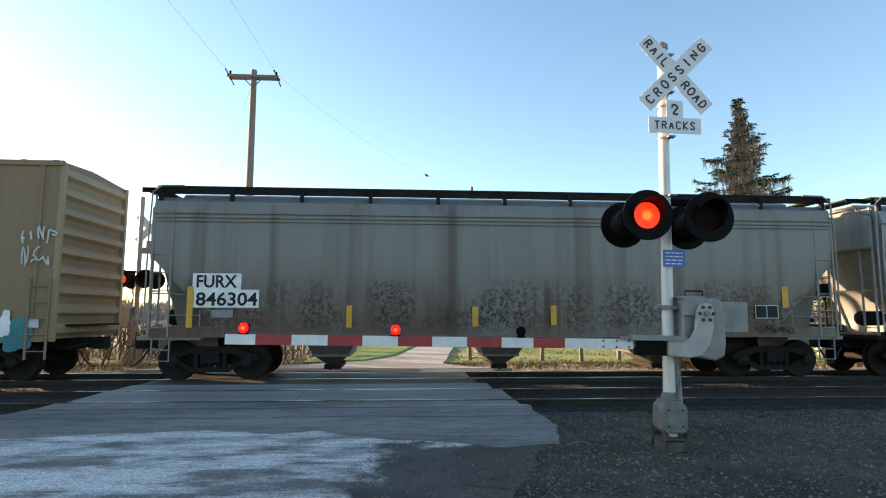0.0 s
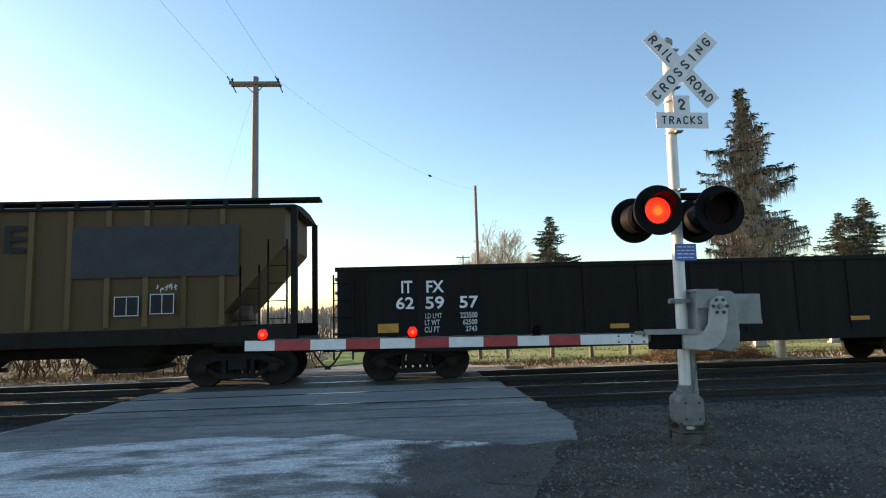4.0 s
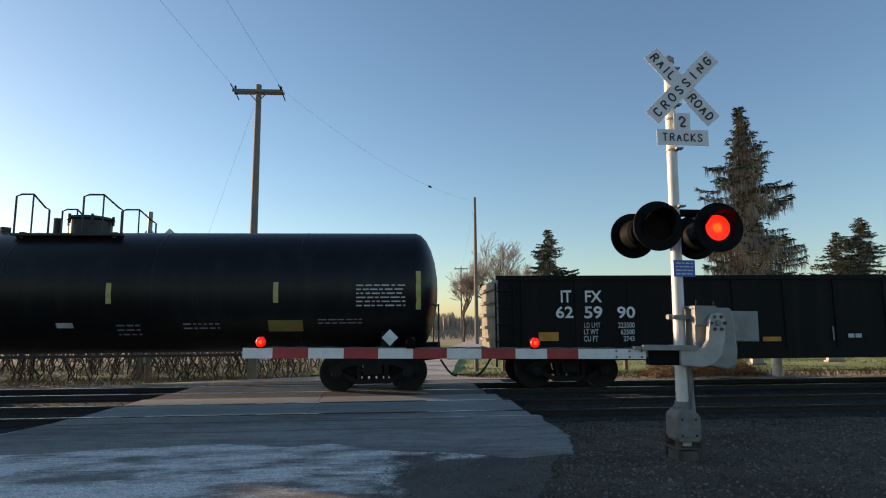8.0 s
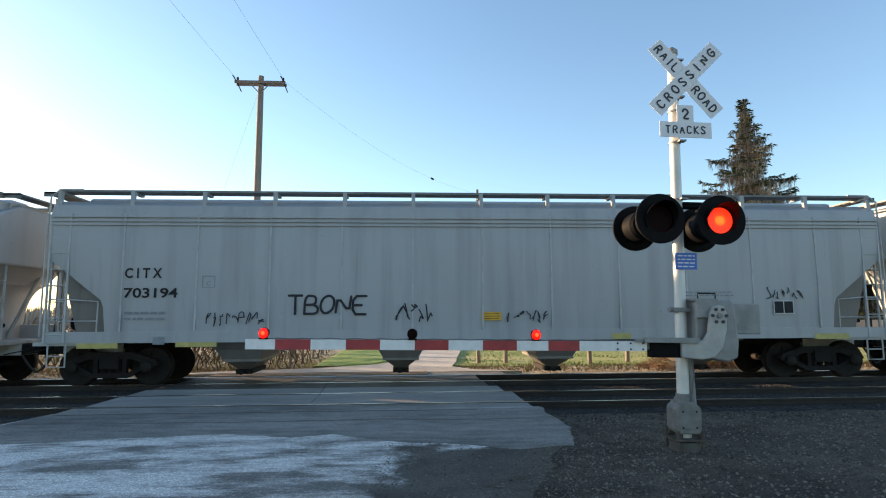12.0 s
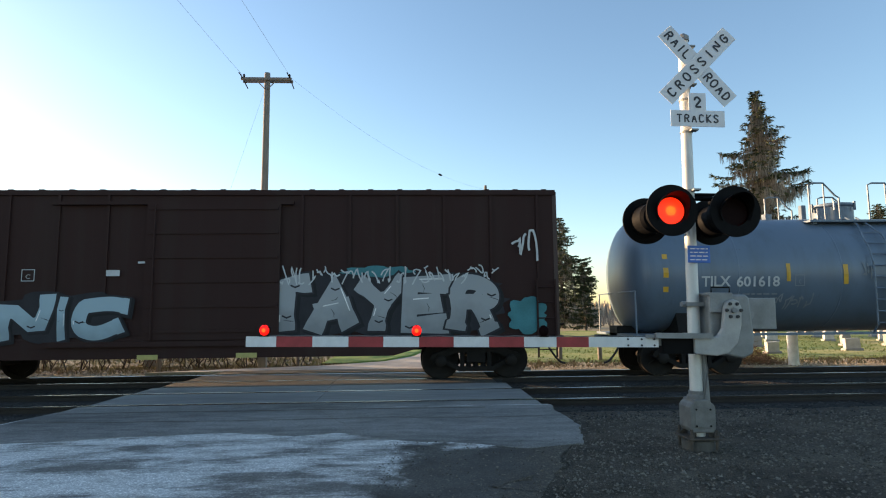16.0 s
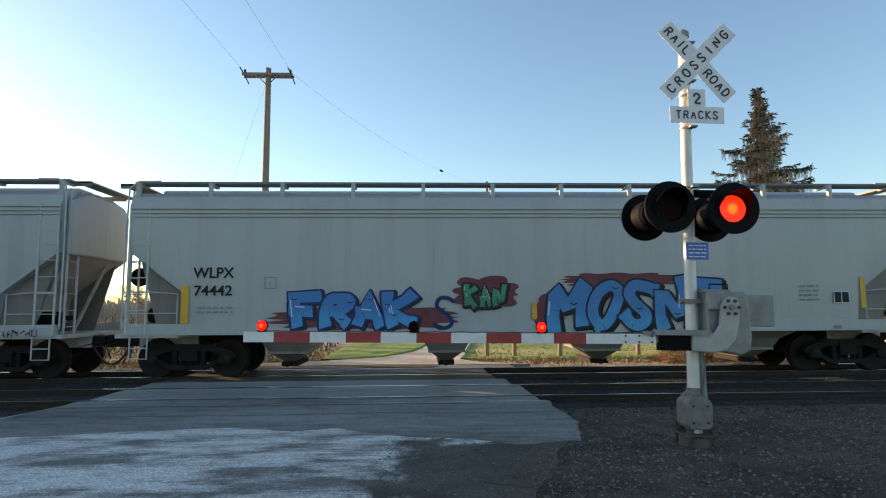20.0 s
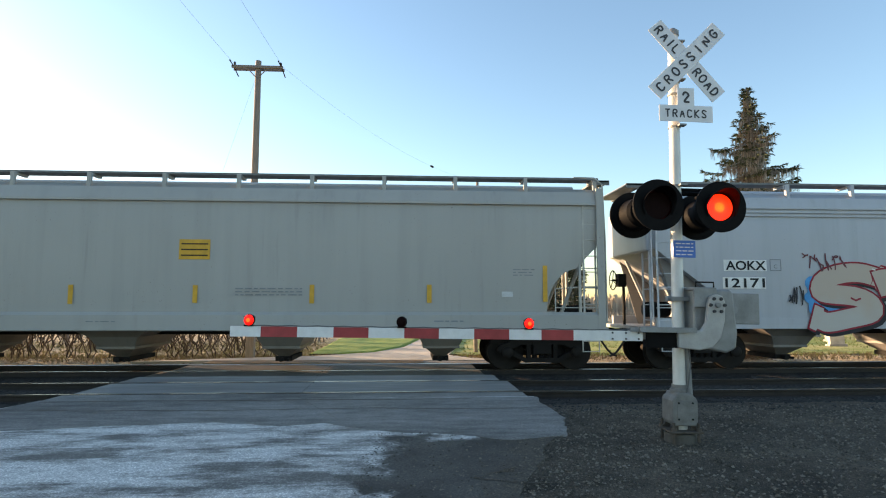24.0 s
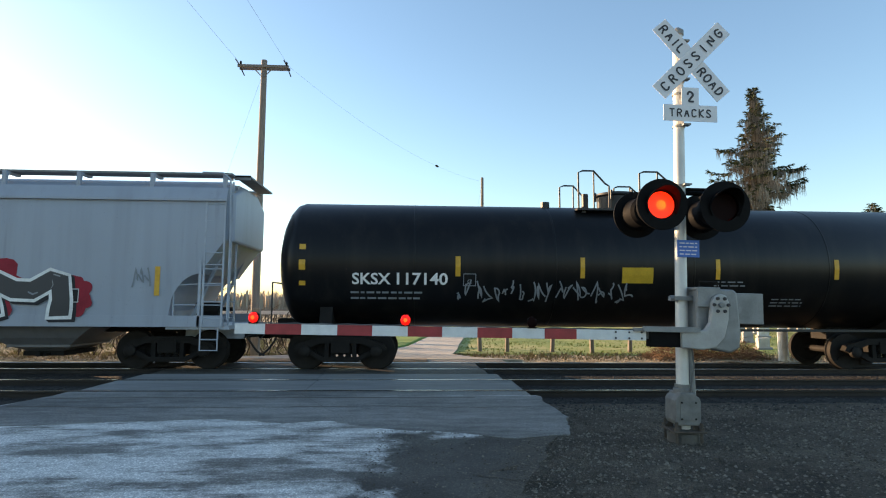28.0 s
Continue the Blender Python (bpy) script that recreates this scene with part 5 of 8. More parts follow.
def gondola(key, X, L, label, heap=False):
    """A low open wagon with smooth sheet sides, ribbed ends and a top chord."""
    car = thing("gondola_wagon", pose(X, TRACK_FAR, 0), label, "freight wagon", "wagons of the train")
    paint = car_paint("paint_" + key, (0.009, 0.0085, 0.008), 0.3, 0.0, gloss=0.75, spec=0.2)
    # paler tone for the end facing the sun: sunlight put into its colour
    lit_end = material("gondola_end_sunlit", (0.2, 0.18, 0.15), 0.6, 0, 0.3, 3)
    for sy in (-1, 1):
        part("side_panel", Shape().prism([(0.1, 0.98), (0.1, 2.72), (L - 0.1, 2.72), (L - 0.1, 0.98), (L - 2.4, 0.72), (2.4, 0.72)], "y", sy * 1.55 - 0.03, sy * 1.55 + 0.03), paint, car)
        part("top_chord", Shape().box(0.05, L - 0.05, sy * 1.55 - 0.07, sy * 1.55 + 0.07, 2.68, 2.78), paint, car)
    for k in range(13):
        x = 0.7 + (L - 1.4) * k / 12
        part("side_stake", Shape().box(x - 0.05, x + 0.05, -1.605, -1.57, 0.95, 2.68), paint, car)
    part("floor_panel", Shape().box(0.2, L - 0.2, -1.5, 1.5, 0.98, 1.08), M_STEEL_DARK, car)
    part("center_sill", Shape().box(0.3, L - 0.3, -0.3, 0.3, 0.68, 0.98), M_STEEL_DARK, car)
    for x in (0.12, L - 0.12):
        e = part("end_panel", Shape().box(x - 0.03, x + 0.03, -1.52, 1.52, 0.98, 2.72), lit_end if x < 1 else paint, car)
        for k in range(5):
            part("end_rib", Shape().box(x - 0.1, x + 0.1, -1.4, 1.4, 1.15 + 0.33 * k, 1.23 + 0.33 * k), lit_end if x < 1 else paint, e)
    for x in (0.02, L - 0.46):
        ladder(car, x, -1.64, 0.6, 2.6, paint, 0.44)
    load = Shape()
    nx, ny = 60, 8
    rnd = random.Random(key)
    hs = [[(2.45 + (0.35 if heap == "left" and i < 10 else 0) * math.sin(math.pi * min(1, i / 10)) + 0.12 * rnd.random()) if 0 < j < ny else 2.3 for j in range(ny + 1)] for i in range(nx + 1)]
    load.add([(0.3 + (L - 0.6) * i / nx, -1.5 + 3.0 * j / ny, hs[i][j]) for i in range(nx + 1) for j in range(ny + 1)], [(i * (ny + 1) + j, (i + 1) * (ny + 1) + j, (i + 1) * (ny + 1) + j + 1, i * (ny + 1) + j + 1) for i in range(nx) for j in range(ny)])
    part("load", load, material("scrap_load", (0.03, 0.028, 0.027), 0.8, 0, 0.4, 3, 0.5), car, smooth=True)
    if heap == "right":
        part("loose_cover", Shape().add([(L - 0.8, -1.5, 2.76), (L - 0.45, -1.5, 2.96), (L + 0.2, -1.35, 2.98), (L + 0.6, -0.9, 2.84), (L + 0.15, -1.5, 2.6), (L - 0.55, -1.56, 2.62), (L - 0.35, 0.4, 2.9), (L + 0.35, 0.3, 2.86)], [(0, 1, 5), (1, 2, 4, 5), (2, 3, 4), (1, 6, 7, 2), (2, 7, 3), (0, 6, 1)]), M_HOSE, car, smooth=True)
    truck(car, 1.95), truck(car, L - 1.95)
    ends(car, L)
    mark_wagon(car, key, flat_side(-1.612))
    CARS.append((car, X))


def tank(key, X, L, color, label, r, zc, dome_x, ladder_mid=True, gloss=0.35, dome_r=0.5):
    """A tank wagon: barrel with dished ends, stub sills, manway with platform and rails."""
    car = thing("tank_wagon", pose(X, TRACK_FAR, 0), label, "freight wagon", "wagons of the train")
    paint = car_paint("paint_" + key, color, 0.35, 0.0, gloss=gloss, spec=0.25 if max(color) < 0.05 else 0.5)
    trim = material("tank_trim_" + key, [c * 0.8 + 0.01 for c in color], 0.5, 0.1, 0.2, 4)
    x0, x1 = 0.1, L - 0.1
    prof = [(x0 + 0.6 * (1 - math.cos(a)), r * math.sin(a)) for a in [radians(d) for d in (3, 15, 30, 45, 60, 75, 90)]]
    prof += [(L - s, q) for s, q in prof[::-1]]
    part("barrel", Shape().turned(prof, (0, 0, zc), (1, 0, 0), 64), paint, car, smooth=30)
    for k in range(1, 5):
        x = x0 + (x1 - x0) * k / 5
        part("weld_seam", Shape().turned([(x - 0.02, r), (x - 0.012, r + 0.005), (x + 0.012, r + 0.005), (x + 0.02, r)], (0, 0, zc), (1, 0, 0), 64), paint, car, smooth=True)
    low = zc - r
    for x in (0.05, L - 2.75):
        part("stub_sill", Shape().box(x, x + 2.7, -0.3, 0.3, 0.74, low + 0.2).prism([(-1.3, 0.98), (-1.1, zc - r * 0.55), (1.1, zc - r * 0.55), (1.3, 0.98)], "x", x + 1.2, x + 1.5), M_STEEL_DARK, car)
        part("end_platform", Shape().box(x if x < 1 else x + 1.7, x + 1.0 if x < 1 else x + 2.7, -1.45, 1.45, 0.98, 1.04), trim, car)
    part("side_walk", Shape().box(1.8, L - 1.8, -1.42, -1.36, low - 0.04, low + 0.02).pipe([(1.8, -1.39, low), (1.8, -1.39, 0.98), (0.4, -1.39, 0.98)], 0.03, 6), trim, car)
    for x in (0.15, L - 0.15):
        part("end_rail", Shape().pipe([(x, -1.4, 1.0), (x, -1.4, 2.1), (x, -0.6, 2.1), (x, 0.6, 2.1), (x, 1.4, 2.1), (x, 1.4, 1.0)], 0.022, 6), trim, car)
    topz = zc + r
    dome = part("manway", Shape().turned([(0, dome_r), (0.36, dome_r), (0.4, dome_r + 0.05), (0.46, dome_r + 0.04), (0.5, dome_r * 0.7), (0.52, 0.05)], (dome_x, 0, topz - 0.06), (0, 0, 1), 24), trim, car, smooth=35)
    for k in range(6):
        a = 2 * math.pi * k / 6
        part("hinge_bolt", Shape().rod((dome_x + (dome_r + 0.06) * math.cos(a), (dome_r + 0.06) * math.sin(a), topz + 0.2), (dome_x + (dome_r + 0.06) * math.cos(a), (dome_r + 0.06) * math.sin(a), topz + 0.44), 0.035, 6), trim, dome)
    part("roof_walk", Shape().box(dome_x - 1.35, dome_x + 1.2, -1.0, -0.55, topz - 0.2, topz - 0.15).box(dome_x - 1.35, dome_x + 1.2, 0.55, 1.0, topz - 0.2, topz - 0.15).box(dome_x - 1.2, dome_x - 1.1, -0.9, 0.9, topz - 0.25, topz - 0.1).box(dome_x + 1.0, dome_x + 1.1, -0.9, 0.9, topz - 0.25, topz - 0.1), trim, car)
    for y in (-0.95, 0.95):
        for a, b in ((-1.3, -0.5), (0.3, 1.25)):
            h = 0.78
            part("hand_rail", Shape().pipe([(dome_x + a, y, topz - 0.18), (dome_x + a, y, topz + h), (dome_x + a + 0.12, y, topz + h + 0.05), (dome_x + (a + b) / 2, y, topz + h + 0.05), (dome_x + b - 0.1, y, topz + h - 0.28), (dome_x + b, y, topz + h - 0.34), (dome_x + b, y, topz - 0.18)], 0.024, 6).rod((dome_x + (a + b) / 2, y, topz - 0.15), (dome_x + (a + b) / 2, y, topz + h + 0.04), 0.02, 6), trim, car)
    part("safety_valve", Shape().rod((dome_x + 0.75 - 1.6, 0, topz - 0.05), (dome_x + 0.75 - 1.6, 0, topz + 0.4), 0.09, 10).rod((dome_x - 2.0, -0.2, topz - 0.05), (dome_x - 2.0, -0.2, topz + 0.12), 0.12, 10), trim, car)
    if ladder_mid:
        s = Shape()
        arc = [(-(r + 0.1) * math.cos(radians(d)), zc + (r + 0.1) * math.sin(radians(d))) for d in (66, 50, 35, 20, 8)] + [(-(r + 0.1), zc - 0.2), (-(r + 0.06), low + 0.2), (-1.4, low - 0.02)]
        for dx in (-0.26, 0.26):
            s.pipe([(dome_x + dx + (0.12 * math.copysign(1, -dx) if i < 2 else 0), y, z) for i, (y, z) in enumerate(arc)], 0.022, 6)
        for k in range(9):
            z = low + 0.25 + (topz - 0.5 - low) * k / 9
            y = -math.sqrt(max(0.2, (r + 0.1) ** 2 - max(0, z - zc) ** 2))
            s.rod((dome_x - 0.26, y, z), (dome_x + 0.26, y, z), 0.018, 6)
        part("ladder", s, trim, car)
    truck(car, 1.75), truck(car, L - 1.75)
    ends(car, L, brake_wheel=False)
    mark_wagon(car, key, tank_side(r + 0.006, zc))
    CARS.append((car, X))


def boxcar(key, X, L, color, label, top, door=None, low=0.75):
    """A closed box wagon: ribbed sides, corrugated ends, a sliding door, a raised roof."""
    car = thing("box_wagon", pose(X, TRACK_FAR, 0), label, "freight wagon", "wagons of the train")
    paint = car_paint("paint_" + key, color, 0.35, 0.0, gloss=0.7, spec=0.25)
    # ends a little paler than the sides: bounced sunlight put into the paint
    lit_end = car_paint("paint_lit_end_" + key, [min(0.75, c * 1.2) for c in color], 0.3, 0.0, gloss=0.5)
    part("body", Shape().prism([(-1.55, low + 0.25), (-1.55, top - 0.12), (-1.5, top - 0.06), (0, top + 0.02), (1.5, top - 0.06), (1.55, top - 0.12), (1.55, low + 0.25)], "x", 0.12, L - 0.12), paint, car)
    part("side_sill", Shape().prism([(0.2, low + 0.2), (0.2, low + 0.36), (L - 0.2, low + 0.36), (L - 0.2, low + 0.2), (L - 3.2, low + 0.1), (L - 4, low - 0.12), (4, low - 0.12), (3.2, low + 0.1)], "y", -1.58, -1.52), paint, car)
    part("top_chord", Shape().box(0.05, L - 0.05, -1.6, -1.5, top - 0.16, top - 0.04), paint, car)
    for k in range(15):
        x = 0.5 + (L - 1.0) * k / 14
        if door and door[0] - 0.1 < x < door[1] + 0.1:
            continue
        part("side_rib", Shape().box(x - 0.035, x + 0.035, -1.59, -1.54, low + 0.36, top - 0.16), paint, car)
    for k in range(24):
        x = 0.3 + (L - 0.6) * k / 23
        part("roof_rib", Shape().prism([(-1.5, top - 0.05), (0, top + 0.03), (1.5, top - 0.05), (1.5, top), (0, top + 0.08), (-1.5, top)], "x", x - 0.06, x + 0.06), paint, car)
    for sx, x in ((-1, 0.12), (1, L - 0.12)):
        for k in range(9):
            z = low + 0.45 + (top - low - 0.75) * k / 8
            part("end_corrugation", Shape().prism([(x, z - 0.15), (x + sx * 0.09, z - 0.06), (x + sx * 0.09, z + 0.06), (x, z + 0.15)], "y", -1.42, 1.42), lit_end, car)
        for sy in (-1, 1):
            part("corner_post", Shape().box(min(x, x + sx * 0.1), max(x, x + sx * 0.1), sy * 1.5 - 0.06, sy * 1.5 + 0.06, low + 0.2, top - 0.08), lit_end, car)
        part("end_walk", Shape().box(min(x, x + sx * 0.35), max(x, x + sx * 0.35), -1.0, 1.0, 1.28, 1.33), M_STEEL_DARK, car)
        ladder(car, x - 0.44 if sx > 0 else x, -1.63, 0.55, 2.4, paint, 0.44)
    if door:
        d = part("sliding_door", Shape().box(door[0], door[1], -1.66, -1.6, low + 0.3, top - 0.4), paint, car)
        for k in range(6):
            z = low + 0.5 + (top - low - 1.0) * k / 5
            part("door_rib", Shape().box(door[0] + 0.05, door[1] - 0.05, -1.69, -1.655, z - 0.03, z + 0.03), paint, d)
        part("door_rail", Shape().box(door[0] - 2.2, door[1] + 0.3, -1.68, -1.56, low + 0.16, low + 0.28).box(door[0] - 2.2, door[1] + 0.3, -1.66, -1.56, top - 0.4, top - 0.32), paint, car)
        part("lock_rod", Shape().rod((door[0] + 0.2, -1.7, low + 0.3), (door[0] + 0.2, -1.7, top - 0.4), 0.02, 6), paint, d)
    part("center_sill", Shape().box(0.3, L - 0.3, -0.3, 0.3, 0.68, 0.98), M_STEEL_DARK, car)
    truck(car, 2.0), truck(car, L - 2.0)
    ends(car, L)
    mark_wagon(car, key, flat_side(-1.6))
    CARS.append((car, X))


def ribbed_hopper(key, X, L, color, label):
    """An older covered hopper with outside posts, open triangular ends and a dark underframe."""
    car = thing("ribbed_hopper_wagon", pose(X, TRACK_FAR, 0), label, "freight wagon", "wagons of the train")
    paint = car_paint("paint_" + key, color, 0.65, 0.0, gloss=0.65, spec=0.25)
    pale = car_paint("paint_post_" + key, [c * 1.5 for c in color], 0.5, 0.0, gloss=0.65, spec=0.25)
    top, W = 4.45, 1.52
    pol = [(0.55, 4.3), (0.55, 3.35), (2.0, 1.75), (2.0, 1.45), (L - 2.0, 1.45), (L - 2.0, 1.75), (L - 0.55, 3.35), (L - 0.55, 4.3)]
    part("body", Shape().prism(pol, "y", -W, W), paint, car)
    part("roof", Shape().prism([(-1.6, 4.28), (-1.6, 4.34), (-0.6, top), (0.6, top), (1.6, 4.34), (1.6, 4.28)], "x", 0.3, L - 0.3), M_STEEL_DARK, car)
    part("running_board", Shape().box(-0.25, L + 0.25, -1.3, -0.8, top + 0.06, top + 0.12), M_STEEL_DARK, car)
    part("hatch_cover", Shape().box(1.2, L - 1.2, -0.5, 0.5, top, top + 0.16), material("hatch_pale", (0.35, 0.36, 0.36), 0.6), car)
    for k in range(17):
        x = 2.0 + (L - 4.0) * k / 16
        part("side_post", Shape().box(x - 0.06, x + 0.06, -W - 0.07, -W, 1.5, 4.26), pale if k % 5 else paint, car)
        part("roof_bracket", Shape().box(x - 0.05, x + 0.05, -1.4, -1.3, 4.3, top + 0.07), M_STEEL_DARK, car)
    for sy in (-1, 1):
        part("side_sill", Shape().box(0.25, L - 0.25, sy * 1.5 - 0.08, sy * 1.5 + 0.08, 1.08, 1.45), M_STEEL_DARK, car)
    for x in (0.25, L - 0.4):
        for sy in (-1, 1):
            part("corner_post", Shape().box(x, x + 0.15, sy * 1.5 - 0.07, sy * 1.5 + 0.07, 1.0, 4.3), M_STEEL_DARK, car)
    for sx, x in ((1, 0.4), (-1, L - 0.4)):
        ladder(car, x + (0.1 if sx > 0 else -0.54), -1.5, 1.4, 3.5, M_STEEL_DARK, 0.44)
        ladder(car, x + (0.75 if sx > 0 else -1.19), -1.5, 1.4, 2.9, M_STEEL_DARK, 0.44)
        part("end_platform", Shape().box(min(x - sx * 0.2, x + sx * 1.8), max(x - sx * 0.2, x + sx * 1.8), -1.5, 1.5, 1.0, 1.1), M_STEEL_DARK, car)
        part("air_reservoir", Shape().rod((x + sx * 1.2, -0.5, 1.75), (x + sx * 1.7, -0.5, 1.75), 0.2, 14), M_RUST_STAIN, car)
    for k in range(3):
        c = 4.6 + (L - 9.2) * k / 2
        bay = Shape().add([(c - 1.5, -1.45, 1.45), (c + 1.5, -1.45, 1.45), (c + 1.5, 1.45, 1.45), (c - 1.5, 1.45, 1.45), (c - 0.5, -0.8, 0.5), (c + 0.5, -0.8, 0.5), (c + 0.5, 0.8, 0.5), (c - 0.5, 0.8, 0.5)], [(0, 1, 5, 4), (1, 2, 6, 5), (2, 3, 7, 6), (3, 0, 4, 7), (4, 5, 6, 7), (3, 2, 1, 0)])
        b = part("hopper_bay", bay, M_STEEL_DARK, car)
        part("outlet_gate", Shape().box(c - 0.65, c + 0.65, -0.85, 0.85, 0.4, 0.51), M_STEEL_DARK, b)
    part("center_sill", Shape().box(0.3, L - 0.3, -0.3, 0.3, 0.75, 1.1), M_STEEL_DARK, car)
    truck(car, 1.75), truck(car, L - 1.75)
    ends(car, L)
    mark_wagon(car, key, flat_side(-W - 0.074))
    CARS.append((car, X))


PALE = (0.46, 0.48, 0.49)
boxcar("BOX0", -24.95, 17.0, (0.34, 0.235, 0.14), "tan box wagon with ribbed ends and pale spray scrawls", 5.2)
hopper("FURX", -6.35, 17.55, (0.245, 0.24, 0.215), "grey covered hopper wagon, badly rusted along its lower side", "round", 3, "dark", 0.45, 1.0, (1.2, 2.55), dark_sill=False, cut_z=2.9, knee=1.45)
hopper("CRDX", 11.75, 18.3, (0.3, 0.3, 0.29), "dull grey covered hopper wagon with purple spray letters", "short", 3, "dark", 0.55, 0.0, cut=1.2, cut_z=3.35, dark_sill=True)
hopper("MCEX", 30.6, 18.2, (0.46, 0.49, 0.52), "pale blue-grey covered hopper wagon with weld ribs and dark spray letters", "sill", 3, "dark", 0.4, 0.3, (1.4, 2.3), cut=1.4, cut_z=3.15, seams=9)
ribbed_hopper("MILW", 49.35, 18.0, (0.115, 0.07, 0.03), "brown ribbed hopper wagon with faded dark lettering")
gondola("ITF1", 67.95, 17.6, "black open gondola wagon with white numbers")
gondola("SOXX", 86.4, 17.45, "black open gondola wagon with a loose cover flapping at its end", "right")
gondola("ITF2", 104.95, 17.2, "black open gondola wagon, heaped at one end", "left")
tank("WTEX", 123.3, 17.25, (0.009, 0.0092, 0.01), "black tank wagon with straw-coloured reflector strips", 1.55, 2.5, 8.05, False)
gondola("ITF3", 141.75, 17.3, "black open gondola wagon with white numbers and orange strips")
hopper("GPLX", 159.65, 19.93, PALE, "pale grey covered hopper wagon, rust-streaked below its roof", "sill", 4, "open", 0.35, 0.0, cut=1.4, cut_z=3.15)
hopper("ECUX", 180.2, 19.8, (0.5, 0.52, 0.53), "pale grey covered hopper wagon with thin black spray outlines", "sill", 4, "open", 0.25, 0.0, cut=1.0, cut_z=2.95, shut=True, seams=4)
hopper("CITX", 200.65, 21.2, (0.43, 0.44, 0.44), "light grey covered hopper wagon with black spray tags", "round", 4, "open", 0.35, 0.0, cut=1.35, seams=12, top=4.7)
hopper("DCLX", 222.45, 20.1, (0.55, 0.57, 0.58), "white covered hopper wagon with blue lettering", "sill", 4, "open", 0.2, 0.0, cut=1.4, cut_z=3.15, top=4.7)
hopper("SOMX", 243.1, 21.2, (0.42, 0.44, 0.43), "clean light grey covered hopper wagon", "sill", 4, "open", 0.2, 0.0, cut=1.4, cut_z=3.15, top=4.68)
boxcar("KCSX", 266.0, 16.85, (0.042, 0.016, 0.013), "brown box wagon with silver spray letters along its side", 4.62, (7.1, 10.2))
tank("TILX", 284.6, 13.3, (0.15, 0.205, 0.265), "slate-blue chlorine tank wagon with amber strips", 1.52, 2.55, 6.35, True)
hopper("ELTX", 298.95, 20.8, (0.5, 0.52, 0.53), "clean pale grey covered hopper wagon with sunlit end", "sill", 4, "open", 0.15, 0.0, cut=1.4, cut_z=3.15, top=4.72)
hopper("UTCX", 320.3, 21.0, (0.44, 0.47, 0.48), "light grey covered hopper wagon with lilac spray letters", "round", 4, "open", 0.3, 0.0, cut=1.4, top=4.78)
hopper("WLPX", 342.1, 19.75, (0.47, 0.49, 0.48), "light grey covered hopper wagon with bright blue spray letters", "round", 4, "open", 0.25, 0.0, cut=1.4, top=4.72)
hopper("LIMU", 362.4, 20.7, (0.42, 0.42, 0.4), "light grey covered hopper wagon", "round", 4, "open", 0.35, 0.0, cut=1.4, top=4.74)
hopper("AOKA", 383.7, 19.8, (0.5, 0.51, 0.51), "light grey covered hopper wagon with huge blue spray letters", "round", 4, "open", 0.3, 0.0, cut=1.4, top=4.7)
hopper("ROIX", 404.2, 20.1, (0.46, 0.45, 0.41), "cream-grey covered hopper wagon with a yellow notice", "sill", 4, "open", 0.2, 0.0, cut=1.4, cut_z=3.15, top=4.78)
hopper("AOKB", 424.85, 19.85, (0.52, 0.54, 0.57), "pale grey covered hopper wagon with two large spray pieces", "round", 4, "open", 0.2, 0.0, cut=1.4, top=4.72)
hopper("GBRA", 445.35, 12.8, (0.4, 0.44, 0.5), "short blue-grey covered hopper wagon with bold black numbers", "short", 2, "open", 0.25, 0.0, cut=1.25, cut_z=3.1, top=4.74)
hopper("GBRB", 458.75, 12.9, (0.36, 0.33, 0.29), "short grey covered hopper wagon with brown panels and spray letters", "round", 2, "open", 0.5, 0.0, cut=1.4, top=4.72)
hopper("GBRC", 472.1, 12.95, (0.4, 0.44, 0.5), "short blue-grey covered hopper wagon with black and red spray letters", "short", 2, "open", 0.25, 0.0, cut=1.25, cut_z=3.1, top=4.74)
tank("SKSX", 485.65, 17.3, (0.007, 0.007, 0.0075), "black tank wagon with white numbers and amber strips", 1.6, 2.62, 9.0, False)


